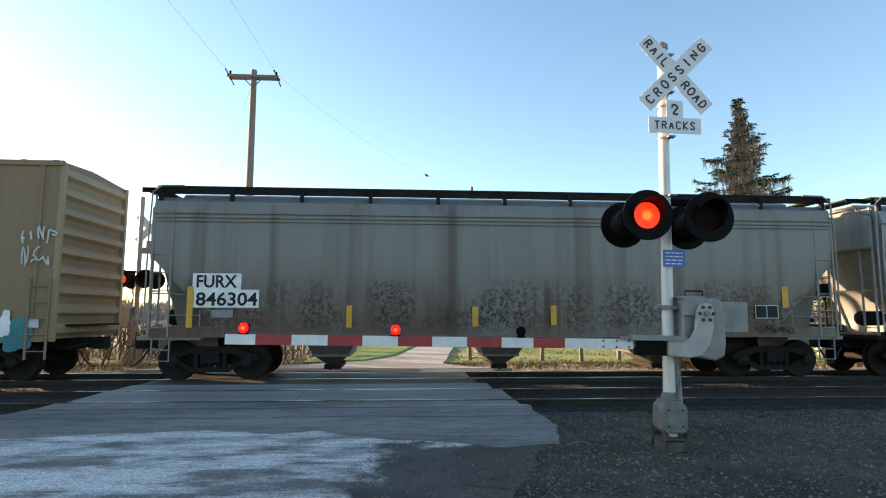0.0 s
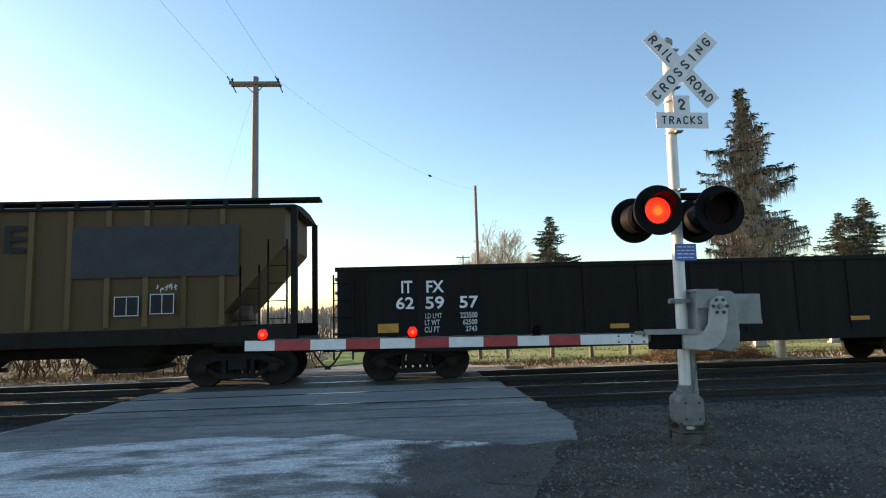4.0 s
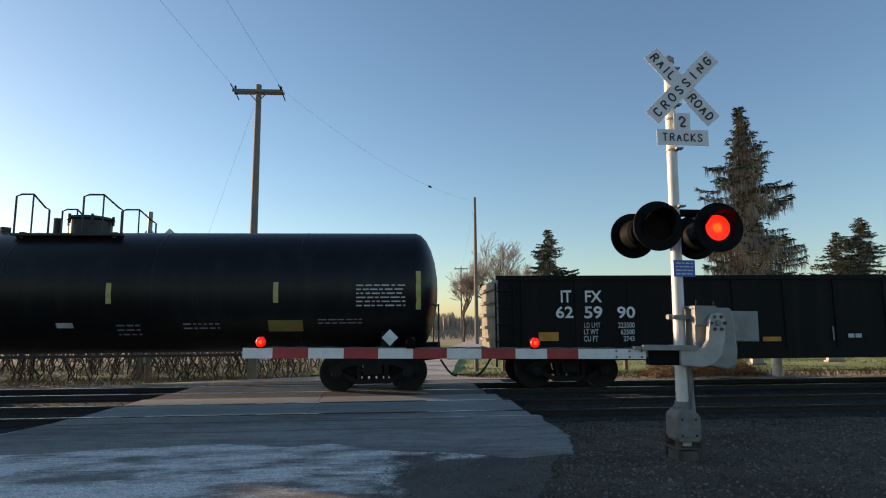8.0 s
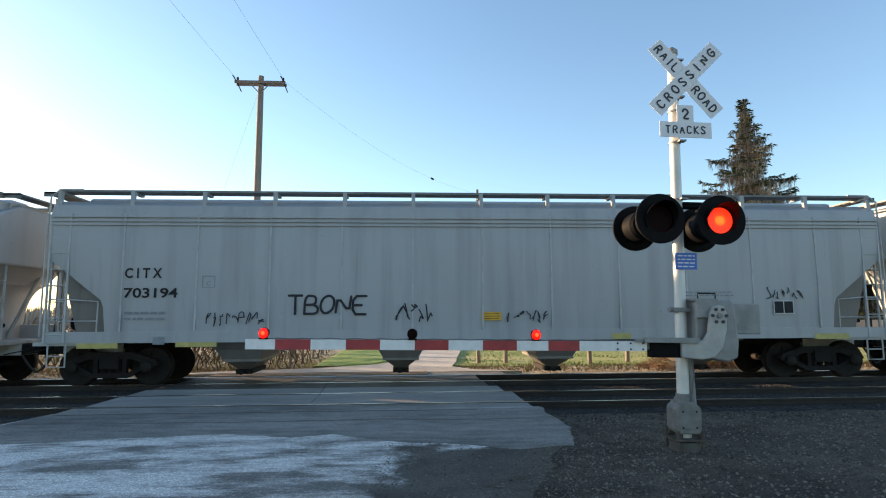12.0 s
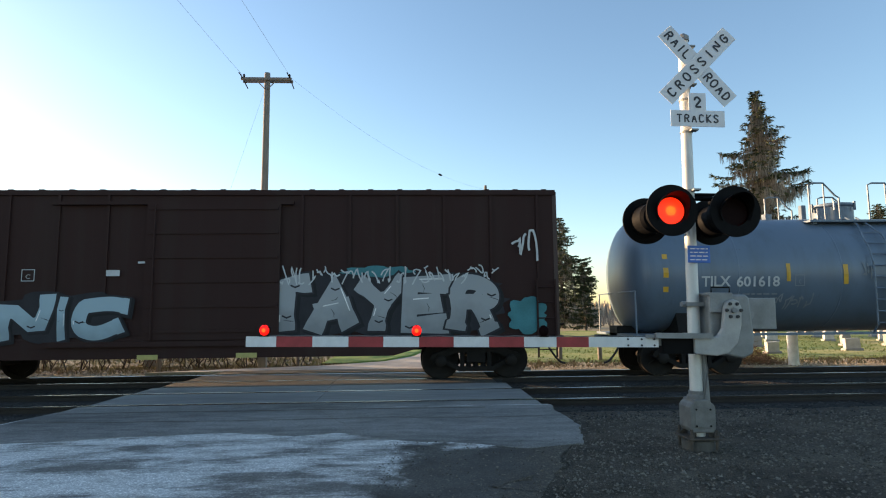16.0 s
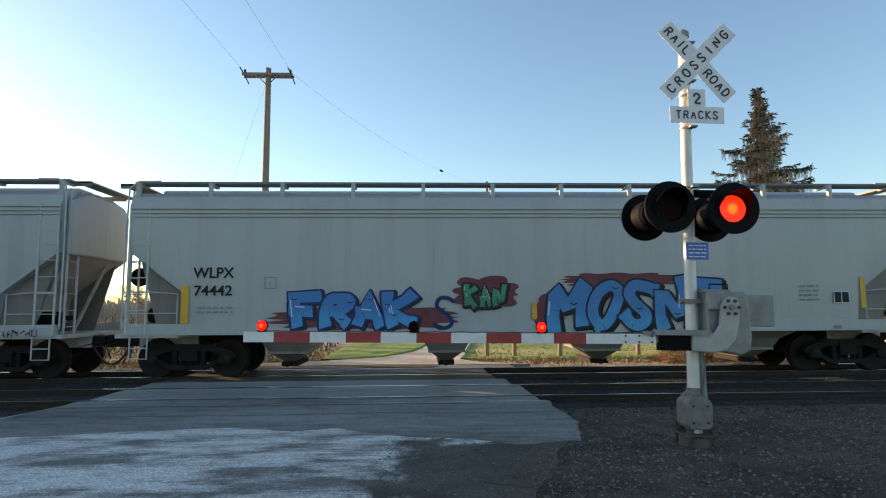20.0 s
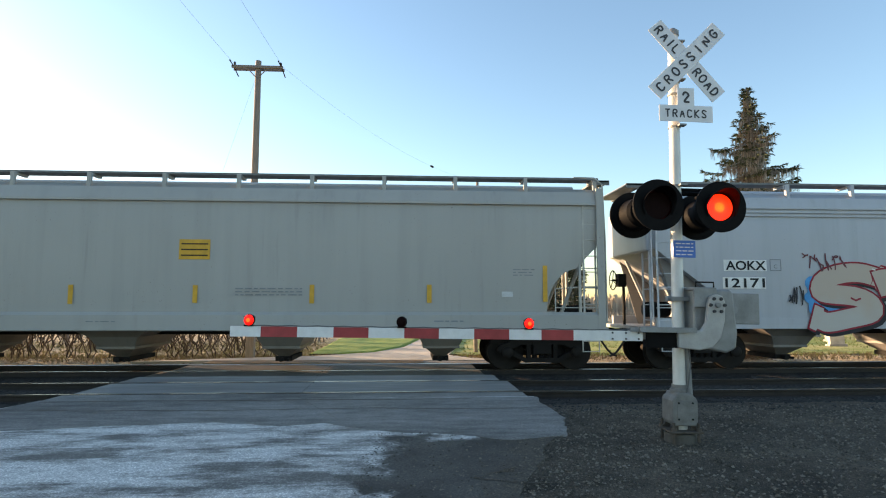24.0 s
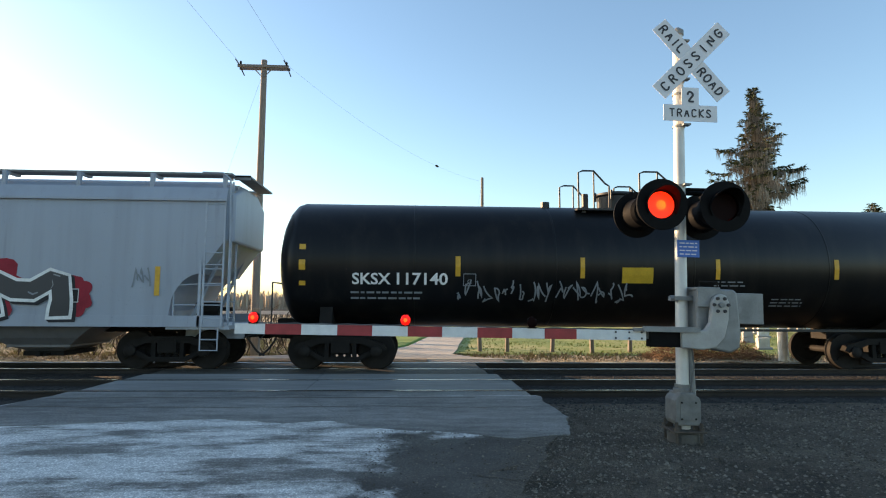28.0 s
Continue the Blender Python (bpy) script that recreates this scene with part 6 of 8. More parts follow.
# ---------- ground, road, tracks ----------
def ground_material(name, stops, scales=(0.35, 3.0, 40.0), bump=0.6, rough=0.95, stretch=(1, 1, 1), dist=0.03, turn=0.0, speckle=None):
    """Earth, grass, gravel or worn asphalt: a colour ramp over several sizes of noise, and the tones of single stones."""
    m = bpy.data.materials.new(name)
    m.use_nodes = True
    n, l = m.node_tree.nodes, m.node_tree.links
    b = n["Principled BSDF"]
    co, mp = n.new("ShaderNodeTexCoord"), n.new("ShaderNodeMapping")
    mp.inputs["Scale"].default_value, mp.inputs["Rotation"].default_value = stretch, (0, 0, radians(turn))
    l.new(co.outputs["Object"], mp.inputs[0])
    total = None
    for sc, w in zip(scales, (0.5, 0.3, 0.2) if len(scales) == 3 else (0.4, 0.25, 0.2, 0.15)):
        t = n.new("ShaderNodeTexNoise")
        t.inputs["Scale"].default_value, t.inputs["Detail"].default_value = sc, 7
        l.new((mp if sc < 20 else co).outputs[0 if sc < 20 else 3], t.inputs[0])
        k = n.new("ShaderNodeMath")
        k.operation = "MULTIPLY_ADD"
        k.inputs[1].default_value = w
        l.new(t.outputs[0], k.inputs[0])
        if total is not None:
            l.new(total, k.inputs[2])
        else:
            k.inputs[2].default_value = 0.0
        total = k.outputs[0]
    r = n.new("ShaderNodeValToRGB")
    els = r.color_ramp.elements
    for i, (p, c) in enumerate(stops):
        e = els[i] if i < 2 else els.new(p)
        e.position, e.color = p, (*c, 1)
    l.new(total, r.inputs[0])
    col, height = r.outputs[0], total
    if speckle:
        size, lo, hi = speckle
        v, sep, mr, mx = n.new("ShaderNodeTexVoronoi"), n.new("ShaderNodeSeparateColor"), n.new("ShaderNodeMapRange"), n.new("ShaderNodeMix")
        v.inputs["Scale"].default_value = size
        l.new(co.outputs["Object"], v.inputs[0]), l.new(v.outputs["Color"], sep.inputs[0])
        pw = n.new("ShaderNodeMath")
        pw.operation = "POWER"
        pw.inputs[1].default_value = 2.5
        l.new(sep.outputs[0], pw.inputs[0]), l.new(pw.outputs[0], mr.inputs[0])
        mr.inputs[3].default_value, mr.inputs[4].default_value = lo, hi
        mx.data_type, mx.blend_type = "RGBA", "MULTIPLY"
        mx.inputs[0].default_value = 1.0
        l.new(col, mx.inputs[6]), l.new(mr.outputs[0], mx.inputs[7])
        col = mx.outputs[2]
        sb = n.new("ShaderNodeMath")
        sb.operation = "MULTIPLY_ADD"
        sb.inputs[1].default_value = -0.8
        l.new(v.outputs["Distance"], sb.inputs[0]), l.new(total, sb.inputs[2])
        height = sb.outputs[0]
    l.new(col, b.inputs["Base Color"])
    b.inputs["Roughness"].default_value = rough
    u = n.new("ShaderNodeBump")
    u.inputs["Strength"].default_value, u.inputs["Distance"].default_value = bump, dist
    l.new(height, u.inputs["Height"]), l.new(u.outputs[0], b.inputs["Normal"])
    return m


M_GRASS = ground_material("winter_grass", [(0.36, (0.12, 0.19, 0.035)), (0.6, (0.42, 0.37, 0.15)), (0.48, (0.22, 0.27, 0.06))], (0.25, 2.5, 40), 0.8)
M_DRY = ground_material("dry_weeds", [(0.35, (0.28, 0.21, 0.12)), (0.62, (0.6, 0.5, 0.32))], (0.5, 4, 40), 0.9, speckle=(28, 0.6, 1.5))
M_FIELD = ground_material("far_field", [(0.4, (0.26, 0.21, 0.12)), (0.6, (0.42, 0.34, 0.2))], (0.05, 0.6, 30), 0.5)
def worn_road():
    """Old asphalt under a pale flaking coat, with a dark repair that wears out raggedly and thins into the gravel."""
    m = bpy.data.materials.new("worn_asphalt")
    m.use_nodes = True
    n, l = m.node_tree.nodes, m.node_tree.links
    b, co, sep = n["Principled BSDF"], n.new("ShaderNodeTexCoord"), n.new("ShaderNodeSeparateXYZ")
    l.new(co.outputs["Object"], sep.inputs[0])

    def noise_at(scale, detail, stretch=(1, 1, 1), turn=0.0, rough=0.55):
        mp, x = n.new("ShaderNodeMapping"), n.new("ShaderNodeTexNoise")
        mp.inputs["Scale"].default_value, mp.inputs["Rotation"].default_value = stretch, (0, 0, radians(turn))
        x.inputs["Scale"].default_value, x.inputs["Detail"].default_value, x.inputs["Roughness"].default_value = scale, detail, rough
        l.new(co.outputs["Object"], mp.inputs[0]), l.new(mp.outputs[0], x.inputs[0])
        return x.outputs[0]

    def calc(op, a, c, d=None):
        k = n.new("ShaderNodeMath")
        k.operation = op
        for i, v in enumerate((a, c) if d is None else (a, c, d)):
            if isinstance(v, (int, float)):
                k.inputs[i].default_value = v
            else:
                l.new(v, k.inputs[i])
        return k.outputs[0]

    def step(x, lo, hi):
        r = n.new("ShaderNodeMapRange")
        r.interpolation_type = "SMOOTHSTEP"
        r.inputs[1].default_value, r.inputs[2].default_value = lo, hi
        l.new(x, r.inputs[0])
        return r.outputs[0]

    def mix(f, c0, c1, how="MIX"):
        x = n.new("ShaderNodeMix")
        x.data_type, x.blend_type = "RGBA", how
        if isinstance(f, float):
            x.inputs[0].default_value = f
        else:
            l.new(f, x.inputs[0])
        for i, v in ((6, c0), (7, c1)):
            if isinstance(v, tuple):
                x.inputs[i].default_value = (*v, 1)
            else:
                l.new(v, x.inputs[i])
        return x.outputs[2]
    broad = noise_at(1.05, 7, (0.5, 1.3, 1), -38)
    middle, fine, grit = noise_at(3.2, 9, (0.6, 1.2, 1), -38, 0.65), noise_at(16, 9, (1, 1, 1), 0, 0.75), noise_at(110, 4)
    scrape = noise_at(5.0, 4, (0.12, 3.4, 1), -52)
    coat = calc("MULTIPLY_ADD", broad, 0.5, calc("MULTIPLY_ADD", middle, 0.27, calc("MULTIPLY_ADD", fine, 0.16, calc("MULTIPLY", scrape, 0.13))))
    thin, whole = step(coat, 0.462, 0.525), step(coat, 0.51, 0.575)
    bare = mix(step(middle, 0.35, 0.65), (0.15, 0.142, 0.128), (0.215, 0.205, 0.185))
    col = mix(thin, bare, (0.4, 0.388, 0.362))
    col = mix(whole, col, (0.66, 0.645, 0.61))
    x, y = sep.outputs[0], sep.outputs[1]
    shove = calc("MULTIPLY_ADD", noise_at(1.7, 9, (1, 1, 1), 0, 0.68), 2.3, -1.15)
    inside = calc("MINIMUM", calc("MULTIPLY_ADD", calc("SUBTRACT", y, 6.0), -0.1, calc("ADD", x, 0.5)), calc("SUBTRACT", 7.45, y))
    repair = step(calc("ADD", inside, shove), -0.16, 0.3)
    dark = mix(step(noise_at(1.1, 6), 0.38, 0.62), (0.046, 0.041, 0.034), (0.088, 0.08, 0.067))
    col = mix(repair, col, dark)
    over = calc("MINIMUM", calc("MULTIPLY_ADD", calc("SUBTRACT", y, 5.0), -0.3, calc("SUBTRACT", x, 0.62)), calc("SUBTRACT", 7.7, y))
    strewn = step(calc("ADD", over, shove), -0.3, 0.35)
    col = mix(strewn, col, mix(step(fine, 0.35, 0.65), (0.048, 0.038, 0.027), (0.11, 0.09, 0.064)))
    v, vs = n.new("ShaderNodeTexVoronoi"), n.new("ShaderNodeSeparateColor")
    v.inputs["Scale"].default_value = 75
    l.new(co.outputs["Object"], v.inputs[0]), l.new(v.outputs["Color"], vs.inputs[0])
    pw = calc("MULTIPLY_ADD", calc("POWER", vs.outputs[0], 2.5), 0.75, 0.72)
    col = mix(1.0, col, pw, "MULTIPLY")
    l.new(col, b.inputs["Base Color"])
    b.inputs["Roughness"].default_value = 0.78
    u = n.new("ShaderNodeBump")
    u.inputs["Strength"].default_value, u.inputs["Distance"].default_value = 0.55, 0.014
    l.new(calc("MULTIPLY_ADD", v.outputs["Distance"], -0.5, calc("MULTIPLY_ADD", grit, 0.4, coat)), u.inputs["Height"]), l.new(u.outputs[0], b.inputs["Normal"])
    return m


M_ROAD = worn_road()
M_PATCH = ground_material("asphalt_patch", [(0.38, (0.058, 0.046, 0.031)), (0.6, (0.12, 0.099, 0.072))], (0.6, 5, 90), 0.5, 0.85, (1, 1, 1), 0.012, 0, (80, 0.7, 1.6))
M_APRON = ground_material("crossing_apron", [(0.38, (0.11, 0.106, 0.097)), (0.6, (0.275, 0.265, 0.245))], (0.5, 4, 60), 0.4, 0.75, (0.5, 1.5, 1), 0.012, 0, (75, 0.75, 1.4))
M_GRAVEL = ground_material("gravel", [(0.37, (0.044, 0.034, 0.023)), (0.64, (0.165, 0.132, 0.092)), (0.5, (0.095, 0.075, 0.052))], (0.7, 3.5, 30), 1.0, 0.95, (1, 1, 1), 0.03, 0, (70, 0.66, 1.4))
M_BALLAST = ground_material("oily_ballast", [(0.36, (0.008, 0.0072, 0.0062)), (0.64, (0.034, 0.03, 0.025))], (0.8, 9, 45), 1.0, 0.95, (1, 1, 1), 0.05, 0, (18, 0.4, 2.2))
M_FAR_ROAD = ground_material("lane_gravel", [(0.38, (0.36, 0.32, 0.27)), (0.6, (0.55, 0.5, 0.42))], (0.4, 3, 60), 0.4)
M_PANEL = ground_material("crossing_panel", [(0.38, (0.17, 0.166, 0.157)), (0.6, (0.3, 0.295, 0.28))], (0.5, 3, 70), 0.35, 0.7, (0.4, 2.0, 1), 0.012)
# oily panels under the train, darkened further to carry the wagons' shade
M_PANEL_DARK = ground_material("oily_shaded_panel", [(0.38, (0.035, 0.031, 0.025)), (0.6, (0.085, 0.076, 0.062))], (0.5, 3, 70), 0.4, 0.7, (0.4, 2.0, 1), 0.012, 0, (60, 0.7, 1.4))
M_TIE = material("creosoted_tie", (0.014, 0.011, 0.009), 0.9, 0, 0.4, 6, 0.6)
M_TIMBER = material("crossing_timber", (0.2, 0.15, 0.1), 0.85, 0, 0.3, 4, 0.5, stretch=(0.4, 4, 4))


def sheet(name, poly, z, mat, thick=0.3, label=""):
    """A slab of ground with a real edge."""
    return tagged(part(name, Shape().prism(poly, "z", z - thick, z), mat), label, kind="structure")


def rough_sheet(name, x0, x1, y0, y1, nx, ny, height, mat, seed):
    rnd = random.Random(seed)
    s = Shape()
    vs = []
    for i in range(nx + 1):
        for j in range(ny + 1):
            x, y = x0 + (x1 - x0) * i / nx, y0 + (y1 - y0) * j / ny
            vs.append((x, y, height(x, y) + rnd.uniform(-0.012, 0.012)))
    s.add(vs, [(i * (ny + 1) + j, (i + 1) * (ny + 1) + j, (i + 1) * (ny + 1) + j + 1, i * (ny + 1) + j + 1) for i in range(nx) for j in range(ny)])
    return part(name, s, mat, smooth=True)


g = Shape()
edges = [-3000, -400, -120, -60, -30, -15, 0, 15, 30, 60, 120, 400, 3000]
g.add([(x, y, -0.34 if 9.5 < y + 0.01 < 17 else -0.16) for x in edges for y in (-3000, -300, -40, 0, 9.6, 16.9, 30, 60, 120, 400, 3000)], [(i * 11 + j, (i + 1) * 11 + j, (i + 1) * 11 + j + 1, i * 11 + j + 1) for i in range(12) for j in range(10)])
tagged(part("ground", g, M_FIELD), "flat winter fields of dry grass", kind="structure")
# far side: a dry verge along the track, grass behind, the lane, all a little above the fields
tagged(rough_sheet("verge", -60, 60, 16.9, 19.2, 240, 10, lambda x, y: -0.08 + 0.05 * noise.noise((x, y, 0)), M_DRY, 1), "dry weeds and gravel along the track", kind="structure")
tagged(rough_sheet("grass_right", 0.9, 70, 19.2, 48, 120, 60, lambda x, y: -0.05 + 0.06 * noise.noise((x * 0.4, y * 0.4, 3)), M_GRASS, 2), "mown winter grass of the graveyard", kind="structure")
tagged(rough_sheet("grass_left", -70, -0.9, 19.2, 48, 120, 60, lambda x, y: -0.05 + 0.06 * noise.noise((x * 0.4, y * 0.4, 9)), M_DRY, 3), "dry grass between vineyard rows", kind="structure")
lane_l = [(-7.8, 16.9), (-5.4, 17.7), (-2.9, 18.5), (-1.2, 19.7), (-0.2, 22.0), (0.75, 28.4), (2.9, 40), (9, 70)]
lane_r = [(3.2, 16.9), (1.9, 17.5), (1.25, 18.6), (1.55, 20.5), (1.75, 22.5), (2.5, 28.4), (5.0, 40), (12, 70)]
lane = Shape()
m8 = len(lane_l)
lane.add([(*p, 0.012) for p in lane_l] + [(*p, 0.012) for p in lane_r] + [(*p, -0.3) for p in lane_l] + [(*p, -0.3) for p in lane_r],
         [(i, i + 1, i + m8 + 1, i + m8) for i in range(m8 - 1)] + [(i, i + 2 * m8, i + 2 * m8 + 1, i + 1) for i in range(m8 - 1)] + [(i + m8, i + m8 + 1, i + 3 * m8 + 1, i + 3 * m8) for i in range(m8 - 1)] + [(0, m8, 3 * m8, 2 * m8)])


def lane_side(pts, y):
    for (ax, ay), (bx, by) in zip(pts, pts[1:]):
        if ay <= y <= by:
            return ax + (bx - ax) * (y - ay) / (by - ay)
    return pts[0][0] if y < pts[0][1] else pts[-1][0]


tagged(part("lane", lane, M_FAR_ROAD), "pale gravel lane beyond the tracks", kind="structure")
tagged(rough_sheet("grass_strip", -3.4, 2.6, 19.0, 40, 60, 90, lambda x, y: (0.03 if -3.2 < x < lane_side(lane_l, y) - 0.08 else -0.2) + 0.04 * noise.noise((x, y, 5)), ground_material("green_grass", [(0.38, (0.12, 0.23, 0.03)), (0.6, (0.28, 0.34, 0.07))], (0.4, 4, 40), 0.8), 4), "green grass beside the lane", kind="structure")

# near side: worn road, dark patch, gravel
road_edge = [(2.12, 10.3), (2.12, 9.7), (1.98, 9.2), (2.08, 8.4), (1.98, 7.9), (1.8, 7.4), (1.45, 6.6), (1.05, 5.2), (0.8, 3.4), (0.6, 0), (0.4, -30)]
def ragged(pts, amount, seed, step=0.12):
    """Breaks the straight runs of an edge into an uneven line."""
    rnd, out = random.Random(seed), []
    for (ax, ay), (bx, by) in zip(pts, pts[1:]):
        n = max(1, min(60, int(math.hypot(bx - ax, by - ay) / step)))
        for k in range(n):
            u = k / n
            o = noise.noise((ax + (bx - ax) * u, ay + (by - ay) * u, 3.3), noise_basis="PERLIN_ORIGINAL") * amount * 2 + rnd.uniform(-amount, amount) * 0.5
            out.append((ax + (bx - ax) * u + o, ay + (by - ay) * u + o * 0.7))
    return out + [pts[-1]]


road_edge = ragged(road_edge, 0.09, 2)
road = sheet("road", road_edge + [(-14, -30), (-9.5, 0), (-7.6, 6), (-6.5, 9.0), (-6.2, 10.3)], 0.0, M_ROAD, label="old pale asphalt road, worn and blotched")
tagged(sheet("asphalt_apron", ragged([(-6.6, 7.9), (-5.0, 7.98), (-4.1, 8.17), (-3.5, 8.23), (-2.9, 8.37), (-2.3, 8.23), (-1.7, 8.08), (-1.2, 8.23), (-0.5, 7.75), (0.3, 7.5), (1.25, 7.1), (1.95, 7.3), (2.22, 8.4), (2.17, 9.3), (2.25, 10.29)], 0.06, 8) + [(-6.2, 10.29)], 0.005, M_APRON, 0.2), "grey asphalt apron before the crossing", kind="structure")
for pts, w in (([(-6.2, 9.35), (-3, 9.2), (-0.5, 9.3), (1.0, 9.15), (2.0, 9.2)], 0.03), ([(-6.1, 10.12), (2.1, 10.12)], 0.05), ([(-2.0, 10.6), (-1.2, 8.9), (-0.9, 8.1)], 0.015), ([(1.1, 6.0), (0.6, 5.6), (1.4, 5.4)], 0.02)):
    s = Shape()
    rnd = random.Random(str(w))
    fine = []
    for (ax, ay), (bx, by) in zip(pts, pts[1:]):
        fine += [(ax + (bx - ax) * k / 8 + rnd.uniform(-0.02, 0.02), ay + (by - ay) * k / 8 + rnd.uniform(-0.03, 0.03)) for k in range(8)]
    for (ax, ay), (bx, by) in zip(fine, fine[1:]):
        s.add([(ax, ay - w / 2, 0.009), (bx, by - w / 2, 0.009), (bx, by + w / 2, 0.009), (ax, ay + w / 2, 0.009)], [(0, 1, 2, 3)])
    part("crack", s, M_PATCH, road)


def gravel_height(x, y):
    return -0.014 - 0.05 * max(0.0, y - 8.6) + 0.016 * noise.noise((x * 0.8, y * 0.8, 0))


tagged(rough_sheet("gravel_shoulder", 0.0, 45, -8, 10.0, 220, 120, lambda x, y: gravel_height(x, y) - (0.0 if x > 0.3 + 0.2 * max(0, y - 4) else 0.04), M_GRAVEL, 6), "dark gravel shoulder with loose stones", kind="structure")
tagged(rough_sheet("gravel_left", -45, -6.3, -8, 10.0, 60, 60, lambda x, y: -0.09 + 0.03 * noise.noise((x, y, 0)) - (0.25 if x > -8.5 and y < 6 else 0), M_GRAVEL, 7), "dark gravel beside the road", kind="structure")
bed = Shape()
prof = [(9.6, -0.3), (10.1, -0.15), (12.9, -0.13), (13.5, -0.17), (14.1, -0.13), (16.6, -0.14), (17.3, -0.32)]
bed.add([(x, y, z) for x in (-400, -60, -6.4, 2.3, 60, 400) for y, z in prof], [(i * 7 + j, (i + 1) * 7 + j, (i + 1) * 7 + j + 1, i * 7 + j + 1) for i in range(5) for j in range(6)])
tagged(part("track_bed", bed, M_BALLAST), "dark oily track ballast", kind="structure")


def stones(name, count, box, zf, sizes, mat, seed, label):
    rnd = random.Random(seed)
    s = Shape()
    for _ in range(count):
        x, y, r = rnd.uniform(box[0], box[1]), rnd.uniform(box[2], box[3]), rnd.uniform(*sizes) * rnd.uniform(0.5, 1)
        z = zf(x, y)
        pts = [(x + r * rnd.uniform(0.6, 1) * math.cos(a), y + r * rnd.uniform(0.6, 1) * math.sin(a), z + r * rnd.uniform(-0.1, 0.2)) for a in (0.3, 1.5, 2.6, 3.8, 5.2)]
        top = (x + r * rnd.uniform(-0.3, 0.3), y + r * rnd.uniform(-0.3, 0.3), z + r * rnd.uniform(0.5, 0.9))
        s.add(pts + [top], [(i, (i + 1) % 5, 5) for i in range(5)])
    return tagged(part(name, s, mat), label, "stones", kind="stuff")


def island_material(name, colors, rough=0.9):
    """Each loose piece takes its own tone."""
    m = bpy.data.materials.new(name)
    m.use_nodes = True
    n, l = m.node_tree.nodes, m.node_tree.links
    ge, r = n.new("ShaderNodeNewGeometry"), n.new("ShaderNodeValToRGB")
    for i, c in enumerate(colors):
        e = r.color_ramp.elements[i] if i < 2 else r.color_ramp.elements.new(0.5)
        e.position, e.color = i / (len(colors) - 1), (*c, 1)
    l.new(ge.outputs["Random Per Island"], r.inputs[0]), l.new(r.outputs[0], n["Principled BSDF"].inputs["Base Color"])
    n["Principled BSDF"].inputs["Roughness"].default_value = rough
    return m


M_STONE = island_material("loose_stone", [(0.034, 0.028, 0.02), (0.065, 0.055, 0.041), (0.1, 0.086, 0.066), (0.2, 0.175, 0.14)])
M_STONE_DARK = island_material("ballast_stone", [(0.012, 0.011, 0.01), (0.035, 0.032, 0.03), (0.085, 0.08, 0.075)])
M_STONE_TAN = island_material("verge_stone", [(0.18, 0.14, 0.1), (0.35, 0.28, 0.2), (0.5, 0.42, 0.32)])
stones("loose_stones", 19000, (0.8, 9.5, 4.2, 9.6), lambda x, y: (gravel_height(x, y) if x > 0.3 + 0.2 * max(0, y - 4) + 0.4 else -0.4), (0.008, 0.036), M_STONE, 11, "loose grey stones on the shoulder")
stones("loose_stones", 2600, (-0.5, 2.0, 4.2, 7.6), lambda x, y: -0.002, (0.006, 0.022), M_STONE, 17, "loose grey stones strewn over the dark asphalt repair")
stones("ballast_stones", 7000, (2.3, 16, 9.0, 17.0), lambda x, y: -0.14 if y > 10 else gravel_height(x, y), (0.02, 0.05), M_STONE_DARK, 12, "dark track ballast stones")
stones("ballast_stones", 2500, (-16, -6.5, 9.6, 17.0), lambda x, y: -0.14, (0.02, 0.05), M_STONE_DARK, 13, "dark track ballast stones")
stones("verge_stones", 5000, (-16, 20, 16.8, 18.6), lambda x, y: -0.06, (0.02, 0.06), M_STONE_TAN, 14, "tan stones along the far verge")


def track(name, yc, label):
    t = thing(name, pose(0, yc, 0), label, "railway track", kind="structure")
    for sy in (-1, 1):
        y = sy * 0.755
        r = part("rail", Shape().prism([(y - 0.07, -0.155), (y + 0.07, -0.155), (y + 0.07, -0.14), (y + 0.01, -0.12), (y + 0.01, -0.045), (y + 0.036, -0.035), (y + 0.036, -0.004), (y - 0.036, -0.004), (y - 0.036, -0.035), (y - 0.01, -0.045), (y - 0.01, -0.12), (y - 0.07, -0.14)], "x", -400, 400), M_RAIL, t)
        part("rail_head", Shape().prism([(y - 0.034, -0.006), (y + 0.034, -0.006), (y + 0.034, -0.002), (y + 0.02, 0.001), (y - 0.02, 0.001), (y - 0.034, -0.002)], "x", -400, 400), M_RAIL_TOP, r)
    me = Shape().box(-0.11, 0.11, -1.3, 1.3, -0.3, -0.15).mesh("tie", M_TIE)
    for k in range(70):
        x = -18.2 + 0.53 * k
        if -6.0 < x < 1.9:
            continue
        o = new("tie", me)
        o.parent, o.location, o.rotation_euler = t, (x, random.uniform(-0.04, 0.04), random.uniform(-0.01, 0.015)), (0, 0, random.uniform(-0.02, 0.02))
    return t


